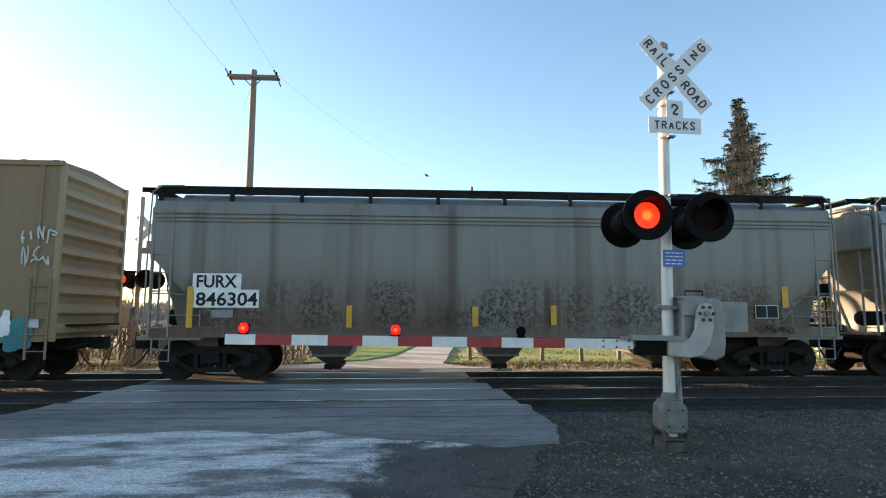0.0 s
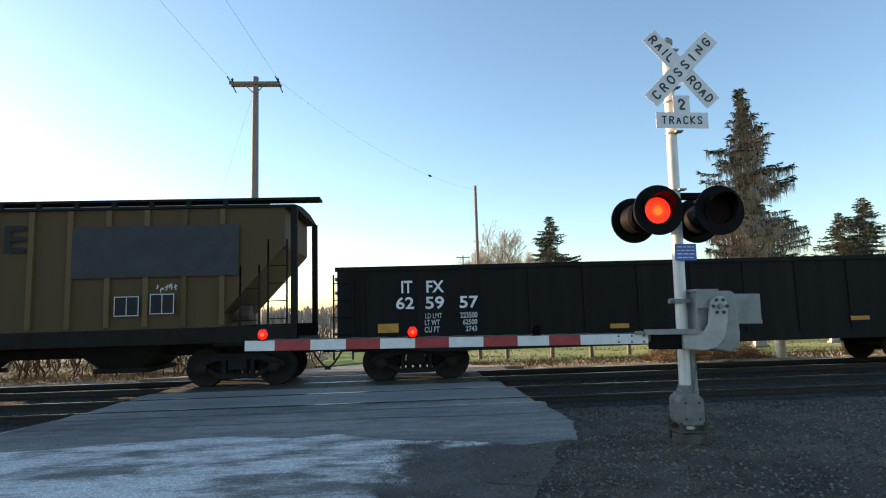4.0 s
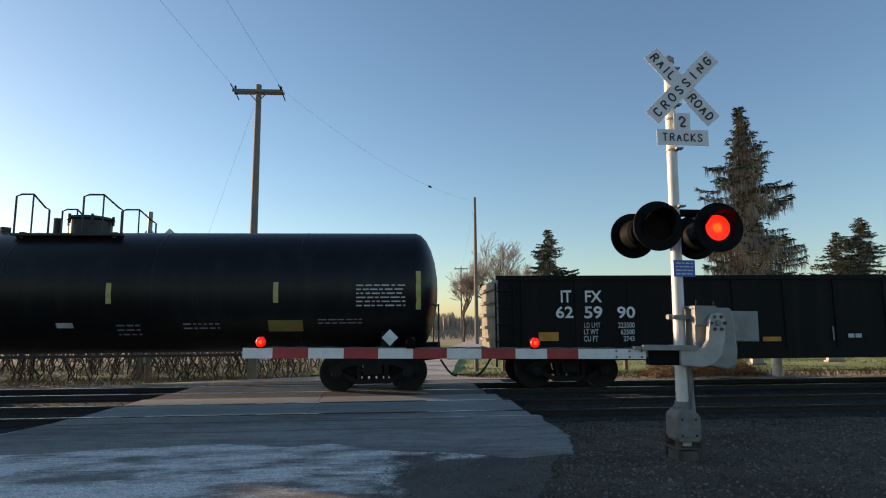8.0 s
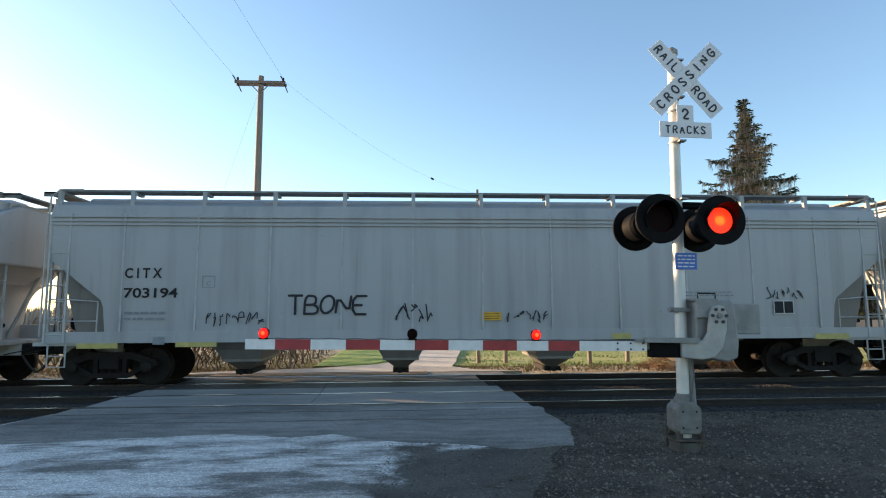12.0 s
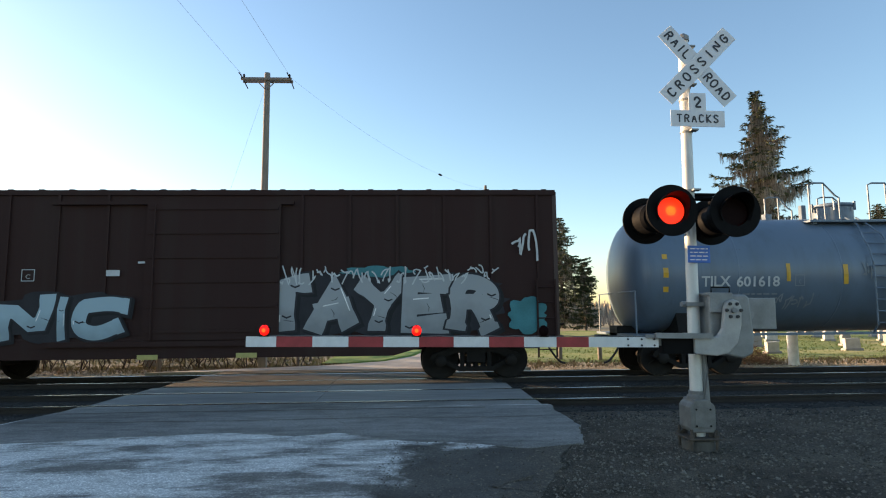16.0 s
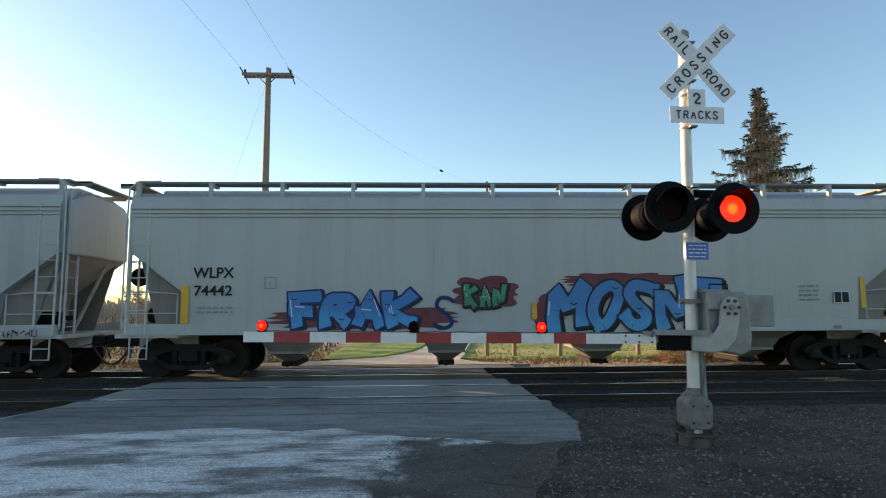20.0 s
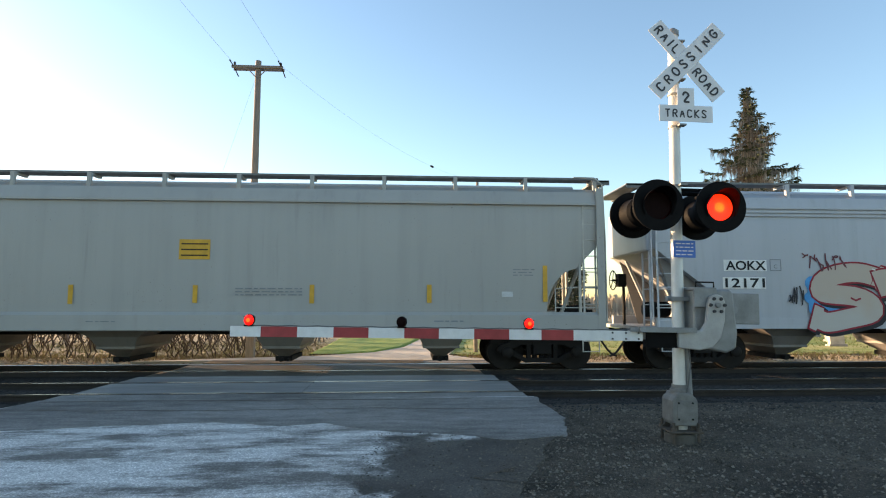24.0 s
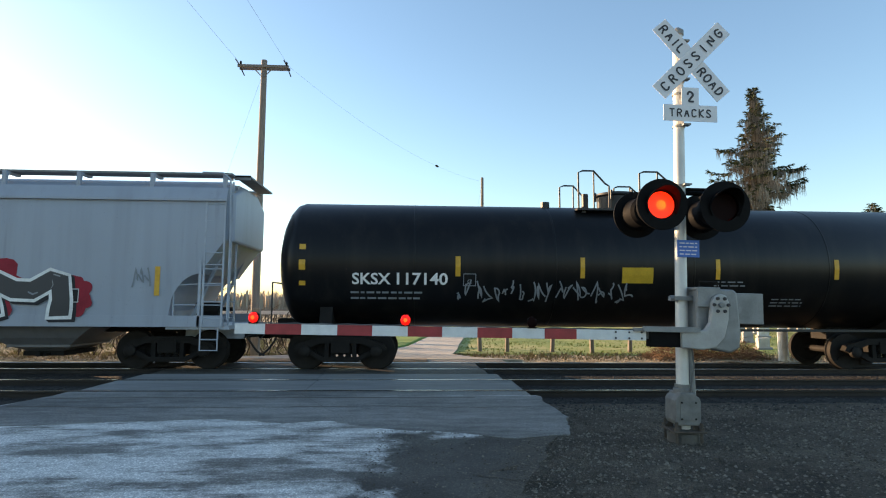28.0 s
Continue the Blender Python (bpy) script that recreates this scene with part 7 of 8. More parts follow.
track("railway_track_near", TRACK_NEAR, "near railway track on dark ballast")
track("railway_track_far", TRACK_FAR, "far railway track on dark ballast")
cross = thing("crossing_surface", pose(0, 0, 0), "worn asphalt and panel crossing between the rails", "level crossing", kind="structure")
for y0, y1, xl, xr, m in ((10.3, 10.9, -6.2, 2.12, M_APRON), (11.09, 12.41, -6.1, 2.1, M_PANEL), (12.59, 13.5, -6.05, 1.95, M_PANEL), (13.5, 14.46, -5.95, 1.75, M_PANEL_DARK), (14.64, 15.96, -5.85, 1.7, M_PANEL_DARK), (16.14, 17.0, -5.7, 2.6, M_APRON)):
    n = 2 if m is not M_APRON else 1
    for k in range(n):
        a, b = xl + (xr - xl) * k / n + 0.012 * k, xl + (xr - xl) * (k + 1) / n
        part("crossing_panel", Shape().box(a, b, y0, y1, -0.2, -0.002 + 0.004 * (k % 2)), m, cross, bevel=0.015)
for y in (10.98, 12.5, 14.54, 16.05):
    for dy in (-0.09, 0.07):
        part("flangeway_strip", Shape().box(-6.1, 2.0, y + dy - 0.02, y + dy + 0.03, -0.2, -0.03), M_HOSE, cross)
for y0 in (16.2, 16.5, 16.78):
    part("crossing_timber", Shape().box(-5.6, 0.4, y0, y0 + 0.22, -0.15, 0.02), M_TIMBER, cross)

# ---------- crossing signal with gate ----------
FLIPS = [FLIP0 + FLIP_STEP * k for k in range(60) if 0.0 < FLIP0 + FLIP_STEP * k < 28.0]
TURNERS = []  # lamp turner, lit first


def lamp_disc(s, r, y, face):
    """A lens backing and rings of light points before it, facing the road."""
    n = 32
    s.add([(0, y, 0)] + [(r * math.cos(2 * math.pi * i / n), y, r * math.sin(2 * math.pi * i / n)) for i in range(n)], [(0, i + 1, (i + 1) % n + 1) for i in range(n)])
    for k in range(1, 7):
        q, m = r * k / 6.3, 6 * k
        for i in range(m):
            a = 2 * math.pi * (i + 0.5 * (k % 2)) / m
            ca, sa, dr, dt = math.cos(a), math.sin(a), r * 0.062, r * 0.036
            s.add([(q * ca + u * dr * ca - v * dt * sa, y - 0.002, q * sa + u * dr * sa + v * dt * ca) for u, v in ((-1, 0), (0, -1), (1, 0), (0, 1))], [(0, 1, 2, 3)])
    return s


def signal_head(mast, x, y, z, phase, facing=-1, lit=True):
    """A round black signal head with hood. Its lamp turns its lit or its dark face to the road."""
    h = part("signal_head", Shape().turned([(0.27, 0.02), (0.27, 0.185), (0.004, 0.188), (0.002, 0.205), (0.04, 0.21), (0.08, 0.2), (0.28, 0.195), (0.32, 0.16), (0.34, 0.05)], (0, 0, 0), (0, -facing, 0), 28), M_BLACK, mast, "black signal head", smooth=35)
    h.location = (x, y, z)
    ring = Shape()
    n = 40
    for i in range(n):
        a0, a1 = 2 * math.pi * i / n, 2 * math.pi * (i + 1) / n
        q = [(r * math.cos(a), facing * d, r * math.sin(a)) for a in (a0, a1) for r, d in ((0.172, 0.0), (0.305, 0.0), (0.305, 0.025), (0.172, 0.025))]
        ring.add(q, [(0, 4, 5, 1), (1, 5, 6, 2), (2, 6, 7, 3), (3, 7, 4, 0)])
    part("backing_ring", ring, M_BLACK, h, smooth=30, weld=True)
    hood = Shape()
    for i in range(26):
        a0, a1 = radians(-35 + 250 * i / 26), radians(-35 + 250 * (i + 1) / 26)
        q = []
        for a in (a0, a1):
            k = max(0.0, math.sin(a))
            for r, d in ((0.176, 0.02), (0.186, 0.02), (0.2, 0.05 + 0.17 * k), (0.19, 0.05 + 0.17 * k)):
                q.append((r * math.cos(a), facing * d, r * math.sin(a)))
        hood.add(q, [(0, 4, 5, 1), (1, 5, 6, 2), (2, 6, 7, 3), (3, 7, 4, 0)])
    part("hood", hood, M_BLACK, h, smooth=30, weld=True)
    if facing < 0 and lit:
        # the lamp: lit face ahead, dark face to the side
        d = 0.02
        body = Shape().turned([(0.0, 0.02), (0.0, 0.165), (0.012, 0.158)], (0, d, 0), (0, 1, 0), 28)
        side = Shape().turned([(0.0, 0.02), (0.0, 0.165), (0.012, 0.158)], (0, d, 0), (0, 1, 0), 28)
        t = Matrix.Translation((0, 0.06, 0)) @ Matrix.Rotation(radians(-170), 4, "Z") @ Matrix.Translation((0, -0.06, 0))
        vs = [tuple(t @ Vector(v)) for v in side.v]
        body.add(vs, side.f)
        core = lamp_disc(Shape(), 0.158, d - 0.004, -1)
        for sh in (body, core):
            sh.v = [(vx, vy - 0.06, vz) for vx, vy, vz in sh.v]
        me = bpy.data.meshes.new("lamp")
        k = len(body.v)
        me.from_pydata(body.v + core.v, [], body.f + [tuple(i + k for i in f) for f in core.f])
        me.materials.append(M_UNLIT), me.materials.append(M_LIT), me.materials.append(M_LIT_POINT), me.materials.append(M_LIT_CORE)
        for i, p in enumerate(me.polygons):
            j = i - len(body.f)
            p.material_index = 0 if j < 0 else (1 if j < 32 else (3 if j < 32 + 18 else 2))
        lamp = new("lamp", me)
        lamp.parent, lamp.location = h, (0, 0.06, 0)
        TURNERS.append((lamp, phase, (0, 0.06, 0)))
    return h


def legend(ch, x0, z0, x1, z1, y, w):
    """A road-sign letter: an even line with round joints."""
    s = Shape()
    for run in letter_lines(ch):
        round_line(s, [(x0 + w / 2 + (x1 - x0 - w) * u, z0 + w / 2 + (z1 - z0 - w) * v) for u, v in run], w)
    s.v = [(a, y + b, c) for a, b, c in s.v]
    return s


def crossbuck(mast, x, y, z, words=True, mat=None):
    mat = mat or M_SIGN
    for ang, text in ((-48, "RAILROAD"), (46, "CROSSING")):
        dy = -0.012 if ang < 0 else 0.0
        b = part("crossbuck_blade", Shape().box(-0.61, 0.61, -0.004, 0.004, -0.113, 0.113), mat, mast, bevel=0.004)
        b.matrix_basis = pose(x, y - (0.012 if ang > 0 else 0.0), z, 0, -ang, 0)
        if words:
            at = [-0.5 + 0.143 * k for k in range(8)] if ang > 0 else [-0.525, -0.405, -0.3, -0.2, 0.195, 0.305, 0.415, 0.525]
            for ch, c in zip(text, at):
                w = {"I": 0.012, "N": 0.046, "O": 0.047, "G": 0.046}.get(ch, 0.042)
                part("legend", legend(ch, c - w, -0.064, c + w, 0.064, -0.0085, 0.022), M_LEGEND, b)


M_RUSTY_BASE = material("rusty_base", (0.075, 0.06, 0.047), 0.85, 0.1, 0.4, 8, 0.5)
M_CRANK = material("crank_casting", (0.36, 0.355, 0.34), 0.55, 0.15, 0.15, 6, 0.2)
M_CAST = material("cast_grey", (0.17, 0.166, 0.155), 0.65, 0.1, 0.3, 7, 0.4)
mast = thing("crossing_signal", pose(3.265, 7.0, 0, 0, 1.1, 0), "railroad crossing signal mast with crossbuck, red lamps and lowered gate", "crossing signal")
part("pole", Shape().turned([(0.0, 0.085), (0.45, 0.085), (0.5, 0.075), (5.1, 0.062), (5.12, 0.02)], (0, 0, 0), (0, 0, 1), 24), M_MAST, mast, "pale aluminium pole", smooth=30)
part("pole_cap", Shape().turned([(0, 0.075), (0.06, 0.075), (0.1, 0.03)], (0, 0, 5.08), (0, 0, 1), 20), M_GALV, mast, smooth=30)
crossbuck(mast, 0.1, -0.15, 4.69)
plate = part("track_count_plate", Shape().prism([(-0.343, -0.105), (0.343, -0.105), (0.343, 0.105), (0.11, 0.105), (0.11, 0.33), (-0.11, 0.33), (-0.11, 0.105), (-0.343, 0.105)], "y", -0.004, 0.004), M_SIGN, mast, "white plate with the number of tracks", bevel=0.003)
plate.matrix_basis = pose(0.08, -0.15, 4.005)
for k, ch in enumerate("TRACKS"):
    part("legend", legend(ch, -0.27 + 0.093 * k, -0.055, -0.27 + 0.093 * k + 0.068, 0.055, -0.008, 0.018), M_LEGEND, plate)
part("legend", legend("2", -0.048, 0.135, 0.048, 0.285, -0.008, 0.026), M_LEGEND, plate)
for z in (4.95, 4.45, 4.28, 3.86, 3.1):
    part("band", Shape().turned([(0, 0.076), (0.025, 0.076)], (0, 0, z), (0, 0, 1), 20).box(0.0, 0.09, -0.145, -0.06, z, z + 0.02), M_GALV, mast)
part("cross_arm", Shape().rod((-0.38, 0, 3.02), (0.42, 0, 3.02), 0.03, 10).pipe([(-0.38, -0.36, 3.04), (-0.3, 0, 3.05), (0, 0, 3.07), (0.3, -0.1, 3.05), (0.36, -0.36, 3.04)], 0.022, 8).rod((-0.38, -0.3, 3.03), (-0.38, 0.3, 3.03), 0.025, 8).rod((0.42, -0.3, 3.03), (0.42, 0.3, 3.03), 0.025, 8), M_BLACK, mast)
for x, y, ph, fc in ((-0.41, -0.4, 0, -1), (0.35, -0.4, 1, -1), (-0.40, 0.38, 0, 1), (0.47, 0.38, 1, 1)):
    signal_head(mast, x, y, 2.79, ph, fc)
ens = part("notice_plate", Shape().box(-0.14, 0.14, -0.004, 0.004, -0.105, 0.105), M_BLUE, mast, "blue emergency notice plate", bevel=0.004)
ens.matrix_basis = pose(0.05, -0.1, 2.31)
rnd = random.Random(5)
for r in range(4):
    x = -0.11
    while x < 0.09:
        w = rnd.uniform(0.03, 0.07)
        part("notice_bar", Shape().box(x, min(0.11, x + w), -0.007, -0.005, -0.075 + 0.045 * r, -0.062 + 0.045 * r), M_WHITE, ens)
        x += w + 0.015
# gate mechanism
box = part("gate_mechanism", Shape().prism([(0.1, 1.14), (0.5, 1.06), (0.62, 1.12), (0.64, 1.3), (0.6, 1.78), (0.56, 1.82), (0.1, 1.82)], "y", -0.2, 0.26), M_GALV, mast, "grey gate mechanism box", bevel=0.025)
part("box_lid", Shape().box(0.08, 0.36, -0.24, 0.28, 1.8, 1.84).box(0.08, 0.36, -0.26, -0.235, 1.6, 1.84), M_GALV, box, bevel=0.01)
part("lid_handle", Shape().pipe([(0.1, -0.26, 1.84), (0.1, -0.26, 1.9), (0.32, -0.26, 1.9), (0.32, -0.26, 1.84)], 0.01, 6), M_STEEL_DARK, box)
crank = [(-0.16, 1.12), (-0.16, 1.3), (0.13, 1.33), (0.19, 1.42), (0.22, 1.66), (0.25, 1.73), (0.32, 1.76), (0.39, 1.74), (0.42, 1.66), (0.41, 1.45), (0.36, 1.25), (0.25, 1.13), (0.1, 1.1)]
arm_root = part("gate_crank", Shape().prism(crank, "y", -0.34, -0.26), M_CRANK, mast, "grey cast gate crank", bevel=0.015)
part("hub", Shape().turned([(0, 0.035), (0.03, 0.03)], (0.32, -0.34, 1.63), (0, -1, 0), 14), M_GALV, arm_root)
for k in range(6):
    a = math.pi / 3 * k
    part("bolt", Shape().turned([(0, 0.022), (0.02, 0.018)], (0.32 + 0.085 * math.cos(a), -0.34, 1.63 + 0.085 * math.sin(a)), (0, -1, 0), 8), M_LEGEND, arm_root)
part("counterweight_plate", Shape().box(0.6, 1.12, 0.12, 0.18, 1.4, 1.79), M_GALV, mast, "grey counterweight plate", bevel=0.01)
part("counterweight_bracket", Shape().box(0.62, 0.74, 0.02, 0.12, 1.48, 1.7).rod((0.68, 0.02, 1.58), (0.68, -0.05, 1.58), 0.06, 10), M_GALV, mast)
for z in (1.32, 1.7):
    part("clamp", Shape().box(-0.12, 0.13, -0.1, 0.1, z - 0.025, z + 0.025).rod((-0.16, -0.04, z), (-0.1, -0.04, z), 0.035, 8), M_GALV, mast)
part("arm_bracket", Shape().box(-0.62, 0.05, -0.37, -0.31, 1.3, 1.36).box(-0.72, -0.2, -0.33, -0.27, 1.3, 1.34), M_GALV, mast)
part("arm_socket", Shape().box(-0.52, -0.14, -0.3, -0.18, 1.12, 1.3), M_BLACK, mast)
part("cable", Shape().pipe([(0.08, -0.09, 1.1), (0.1, -0.1, 0.9), (0.05, -0.1, 0.6), (-0.02, -0.1, 0.45)], 0.01, 5), M_WIRE, mast)
part("conduit", Shape().rod((0.12, -0.01, 0.5), (0.09, -0.01, 1.12), 0.042, 12), M_GALV, mast)
LIFT = 0.085
junction = part("junction_box", Shape().prism([(-0.13, 0.11), (0.13, 0.11), (0.155, 0.16), (0.155, 0.4), (0.135, 0.44), (0.1, 0.46), (0.1, 0.49), (-0.1, 0.49), (-0.1, 0.46), (-0.135, 0.44), (-0.155, 0.4), (-0.155, 0.16)], "y", -0.15, 0.15), M_CAST, mast, "grey cast junction base", bevel=0.02)
junction.location.z = LIFT
part("box_cover", Shape().box(-0.1, 0.1, -0.158, -0.148, 0.17, 0.4), M_CAST, junction, bevel=0.006)
for sx in (-0.085, 0.085):
    for z in (0.19, 0.38):
        part("bolt", Shape().turned([(0, 0.012), (0.012, 0.009)], (sx, -0.158, z), (0, -1, 0), 8), M_STEEL_DARK, junction)
part("pole_collar", Shape().turned([(0.48, 0.11), (0.52, 0.11), (0.54, 0.09), (0.58, 0.09)], (0, 0, LIFT), (0, 0, 1), 20), M_CAST, mast, smooth=30)
part("base_plate", Shape().box(-0.2, 0.2, -0.2, 0.2, 0.03 + LIFT, 0.055 + LIFT), M_RUSTY_BASE, mast, "rusty steel base plate", bevel=0.01)
for sx in (-0.15, 0.15):
    for sy in (-0.16, 0.16):
        part("anchor_bolt", Shape().rod((sx, sy, -0.05), (sx, sy, 0.15 + LIFT), 0.018, 8).rod((sx, sy, 0.055 + LIFT), (sx, sy, 0.09 + LIFT), 0.035, 6), M_RUSTY_BASE, mast)
        part("base_web", Shape().prism([(sx * 0.5, 0.055 + LIFT), (sx * 1.25, 0.055 + LIFT), (sx * 0.5, 0.16 + LIFT)], "y", sy * 0.7 - 0.008, sy * 0.7 + 0.008), M_RUSTY_BASE, mast)
footing = part("footing", Shape().turned([(-0.4, 0.19), (0.07, 0.185), (0.1, 0.17)], (0, 0, 0), (0, 0, 1), 24), M_CONCRETE)
footing.matrix_basis = pose(3.265, 7.0, 0.0)
tagged(footing, "round concrete footing of the crossing signal", "footing")

# the gate arm: red and white bands, three lamps
gate = thing("gate_arm", pose(2.72, 6.72, 1.262, 0, 0.75, 0), "lowered red and white striped gate arm with lamps", "gate arm", "gate")
SC = 6.72 / 6.95
arm_x = [0.0, -0.405, -0.85, -1.24, -1.63, -2.05, -2.47, -2.88, -3.3, -3.71, -4.13, -4.55, -4.9]
arm_x = [a * SC for a in arm_x]
for k in range(12):
    a, b = arm_x[k + 1], arm_x[k]
    part("gate_band", Shape().box(a, b, -0.018, 0.018, -0.058, 0.058), M_RED if k in (2, 4, 6, 8, 10) else M_WHITE, gate)
part("arm_channel", Shape().box(arm_x[-1] + 0.01, 0.25, 0.02, 0.05, -0.04, 0.04), M_GALV, gate)
for x in (-0.05, -0.2, -0.36):
    for z in (-0.035, 0.035):
        part("bolt", Shape().turned([(0, 0.012), (0.012, 0.01)], (x, -0.018, z), (0, -1, 0), 8), M_LEGEND, gate)
part("lamp_cable", Shape().pipe([(-0.02 - 4.5 * k / 30, -0.0, 0.062 + 0.008 * (k % 2)) for k in range(31)], 0.007, 5), M_WIRE, gate)


def gate_lamp(x, phase):
    b = part("lamp_socket", Shape().rod((x, 0, 0.06), (x, 0, 0.1), 0.025, 8).box(x - 0.05, x + 0.05, -0.03, 0.03, 0.058, 0.075), M_BLACK, gate)
    n, me = 20, bpy.data.meshes.new("lamp")
    rings = [(0.0, -0.058), (0.02, -0.056), (0.042, -0.045), (0.052, -0.025), (0.052, 0.045), (0.03, 0.055), (0.0, 0.056)]
    vs = [(1.08 * r * math.cos(2 * math.pi * i / n), y, 1.2 * r * math.sin(2 * math.pi * i / n)) for r, y in rings for i in range(n)]
    fs = [(k * n + i, (k + 1) * n + i, (k + 1) * n + (i + 1) % n, k * n + (i + 1) % n) for k in range(len(rings) - 1) for i in range(n)]
    me.from_pydata(vs, [], fs)
    me.materials.append(M_UNLIT), me.materials.append(M_LIT), me.materials.append(M_LIT_CORE), me.materials.append(M_LIT_POINT)
    for i, q in enumerate(me.polygons):
        q.material_index = 3 if i < n else (1 if i < 3 * n else 0)
    lamp = new("gate_lamp", me)
    lamp.parent, lamp.location = gate, (x, 0, 0.128)
    cage = Shape()
    for a in (0.6, 1.57, 2.5):
        cage.pipe([(x + 0.06 * math.cos(a), -0.05, 0.128 + 0.06 * math.sin(a)), (x + 0.06 * math.cos(a), 0.05, 0.128 + 0.06 * math.sin(a))], 0.006, 4)
    part("lamp_guard", cage, M_BLACK, gate)
    if phase is not None:
        TURNERS.append((lamp, phase, (x, 0, 0.128)))


gate_lamp(-4.69 * SC, None), gate_lamp(-2.91 * SC, 0), gate_lamp(-1.39 * SC, 1)

# the signal on the far side, seen from behind
M_SIGN_BACK = material("sign_back", (0.62, 0.61, 0.58), 0.5, 0.0, 0.12, 6)
far = thing("far_crossing_signal", pose(-8.75, 19.5, 0), "far crossing signal seen from behind, with bare metal crossbuck", "crossing signal")
part("pole", Shape().turned([(-0.1, 0.085), (5.45, 0.07)], (0, 0, 0), (0, 0, 1), 18), M_GALV, far, smooth=30)
crossbuck(far, 0.25, 0.15, 4.4, False, M_SIGN_BACK)
fp = part("track_count_plate", Shape().prism([(-0.343, -0.105), (0.343, -0.105), (0.343, 0.105), (0.11, 0.105), (0.11, 0.33), (-0.11, 0.33), (-0.11, 0.105), (-0.343, 0.105)], "y", -0.004, 0.004), M_GALV, far)
fp.matrix_basis = pose(0.24, 0.15, 3.66)
part("cross_arm", Shape().rod((-0.4, 0, 2.95), (0.4, 0, 2.95), 0.03, 8), M_BLACK, far)
for x, ph in ((-0.36, 0), (0.4, 1)):
    signal_head(far, x, -0.4, 2.69, ph, -1)
    signal_head(far, x, 0.4, 2.69, ph, 1)
part("gate_mechanism", Shape().box(-0.5, -0.1, -0.25, 0.25, 1.1, 1.8), M_GALV, far, bevel=0.03)
part("junction_box", Shape().box(-0.2, 0.2, -0.2, 0.2, -0.05, 0.45), M_GALV, far, bevel=0.03)
part("far_gate_arm", Shape().box(0.3, 5.6, 0.2, 0.24, 1.22, 1.34), M_WHITE, far)
part("gate_lamp", Shape().turned([(0, 0.06), (0.08, 0.06)], (4.7, 0.2, 1.42), (0, -1, 0), 14), M_LIT, far)

# ---------- poles and wires ----------
def pole(x, y, h, r, arm=0.0, label="weathered wooden utility pole"):
    t = thing("utility_pole", pose(x, y, 0), label, "utility pole", "utility poles")
    part("shaft", Shape().turned([(-0.3, r), (h, r * 0.68), (h + 0.02, 0.05)], (0, 0, 0), (0, 0, 1), 14), M_WOOD, t, smooth=30)
    if arm:
        z = h - 0.42
        part("cross_arm", Shape().box(-arm / 2, arm / 2, -0.22, -0.12, z, z + 0.13).box(-arm / 2, arm / 2, 0.12, 0.2, z, z + 0.13), M_WOOD, t, bevel=0.01)
        for sx in (-1, 1):
            part("brace", Shape().rod((sx * 0.5, -0.17, z + 0.02), (sx * 0.05, -0.15, z - 0.45), 0.025, 6), M_WOOD, t)
            part("insulator", Shape().turned([(0, 0.03), (0.05, 0.05), (0.1, 0.05), (0.16, 0.06), (0.22, 0.02)], (sx * (arm / 2 - 0.12), -0.1, z + 0.12), (0, 0, 1), 10), M_STEEL_DARK, t)
            part("strain_insulator", Shape().rod((sx * (arm / 2 - 0.08), -0.2, z + 0.1), (sx * (arm / 2 - 0.08) + 0.05, 0.5, z - 0.15), 0.028, 8).rod((sx * (arm / 2 - 0.08), -0.2, z + 0.1), (sx * (arm / 2 - 0.08) - 0.05, -0.6, z + 0.2), 0.028, 8), M_STEEL_DARK, t)
    return t


pole(-7.3, 27.0, 13.2, 0.2, 2.4)
pole(5.37, 45.0, 11.7, 0.16, 0)
pole(9.0, 95.0, 11.0, 0.16, 2.2, "far wooden utility pole with a cross-arm")
pole(16.0, 120.0, 11.0, 0.16, 2.2, "far wooden utility pole with a cross-arm")


def wire(name, a, b, sag, r=0.005):
    pts = []
    for k in range(25):
        u = k / 24
        p = Vector(a).lerp(Vector(b), u)
        p.z -= sag * 4 * u * (1 - u)
        pts.append(p)
    return tagged(part(name, Shape().pipe(pts, r, 5), M_WIRE), "thin dark overhead power wire", "wire", "overhead wires")


wire("overhead_wire", (-8.45, 27, 13.05), (-9.8, -6, 13.6), 0.3)
wire("overhead_wire", (-6.2, 27, 13.05), (-7.3, -6, 13.7), 0.3)
spliced = wire("overhead_wire", (-6.2, 27, 13.0), (5.3, 45, 11.4), 0.9, 0.004)
part("wire_splice", Shape().turned([(-0.22, 0.02), (-0.16, 0.06), (0.0, 0.075), (0.16, 0.06), (0.22, 0.02)], (1.505, 39.06, 11.13), (0.54, 0.84, -0.05), 8), M_STEEL_DARK, spliced)
wire("overhead_wire", (5.37, 45, 11.5), (9.0, 95, 10.8), 0.8, 0.004)
wire("guy_wire", (-7.4, 27, 12.4), (-13.5, 33, 0), 0.0, 0.004)

# ---------- trees and plants ----------
def leaf_tuft(s, p, d, size, rnd):
    """A spray of needle blades."""
    d = Vector(d).normalized()
    u = d.orthogonal().normalized()
    w = d.cross(u)
    for k in range(4):
        a = rnd.uniform(0, 6.28)
        o = (u * math.cos(a) + w * math.sin(a)) * size * 0.35
        e = Vector(p) + d * size * rnd.uniform(0.7, 1.1) + o * rnd.uniform(0.5, 1.5)
        b = o.cross(d).normalized() * size * 0.16
        s.add([Vector(p) - b, Vector(p) + b, e], [(0, 1, 2)])


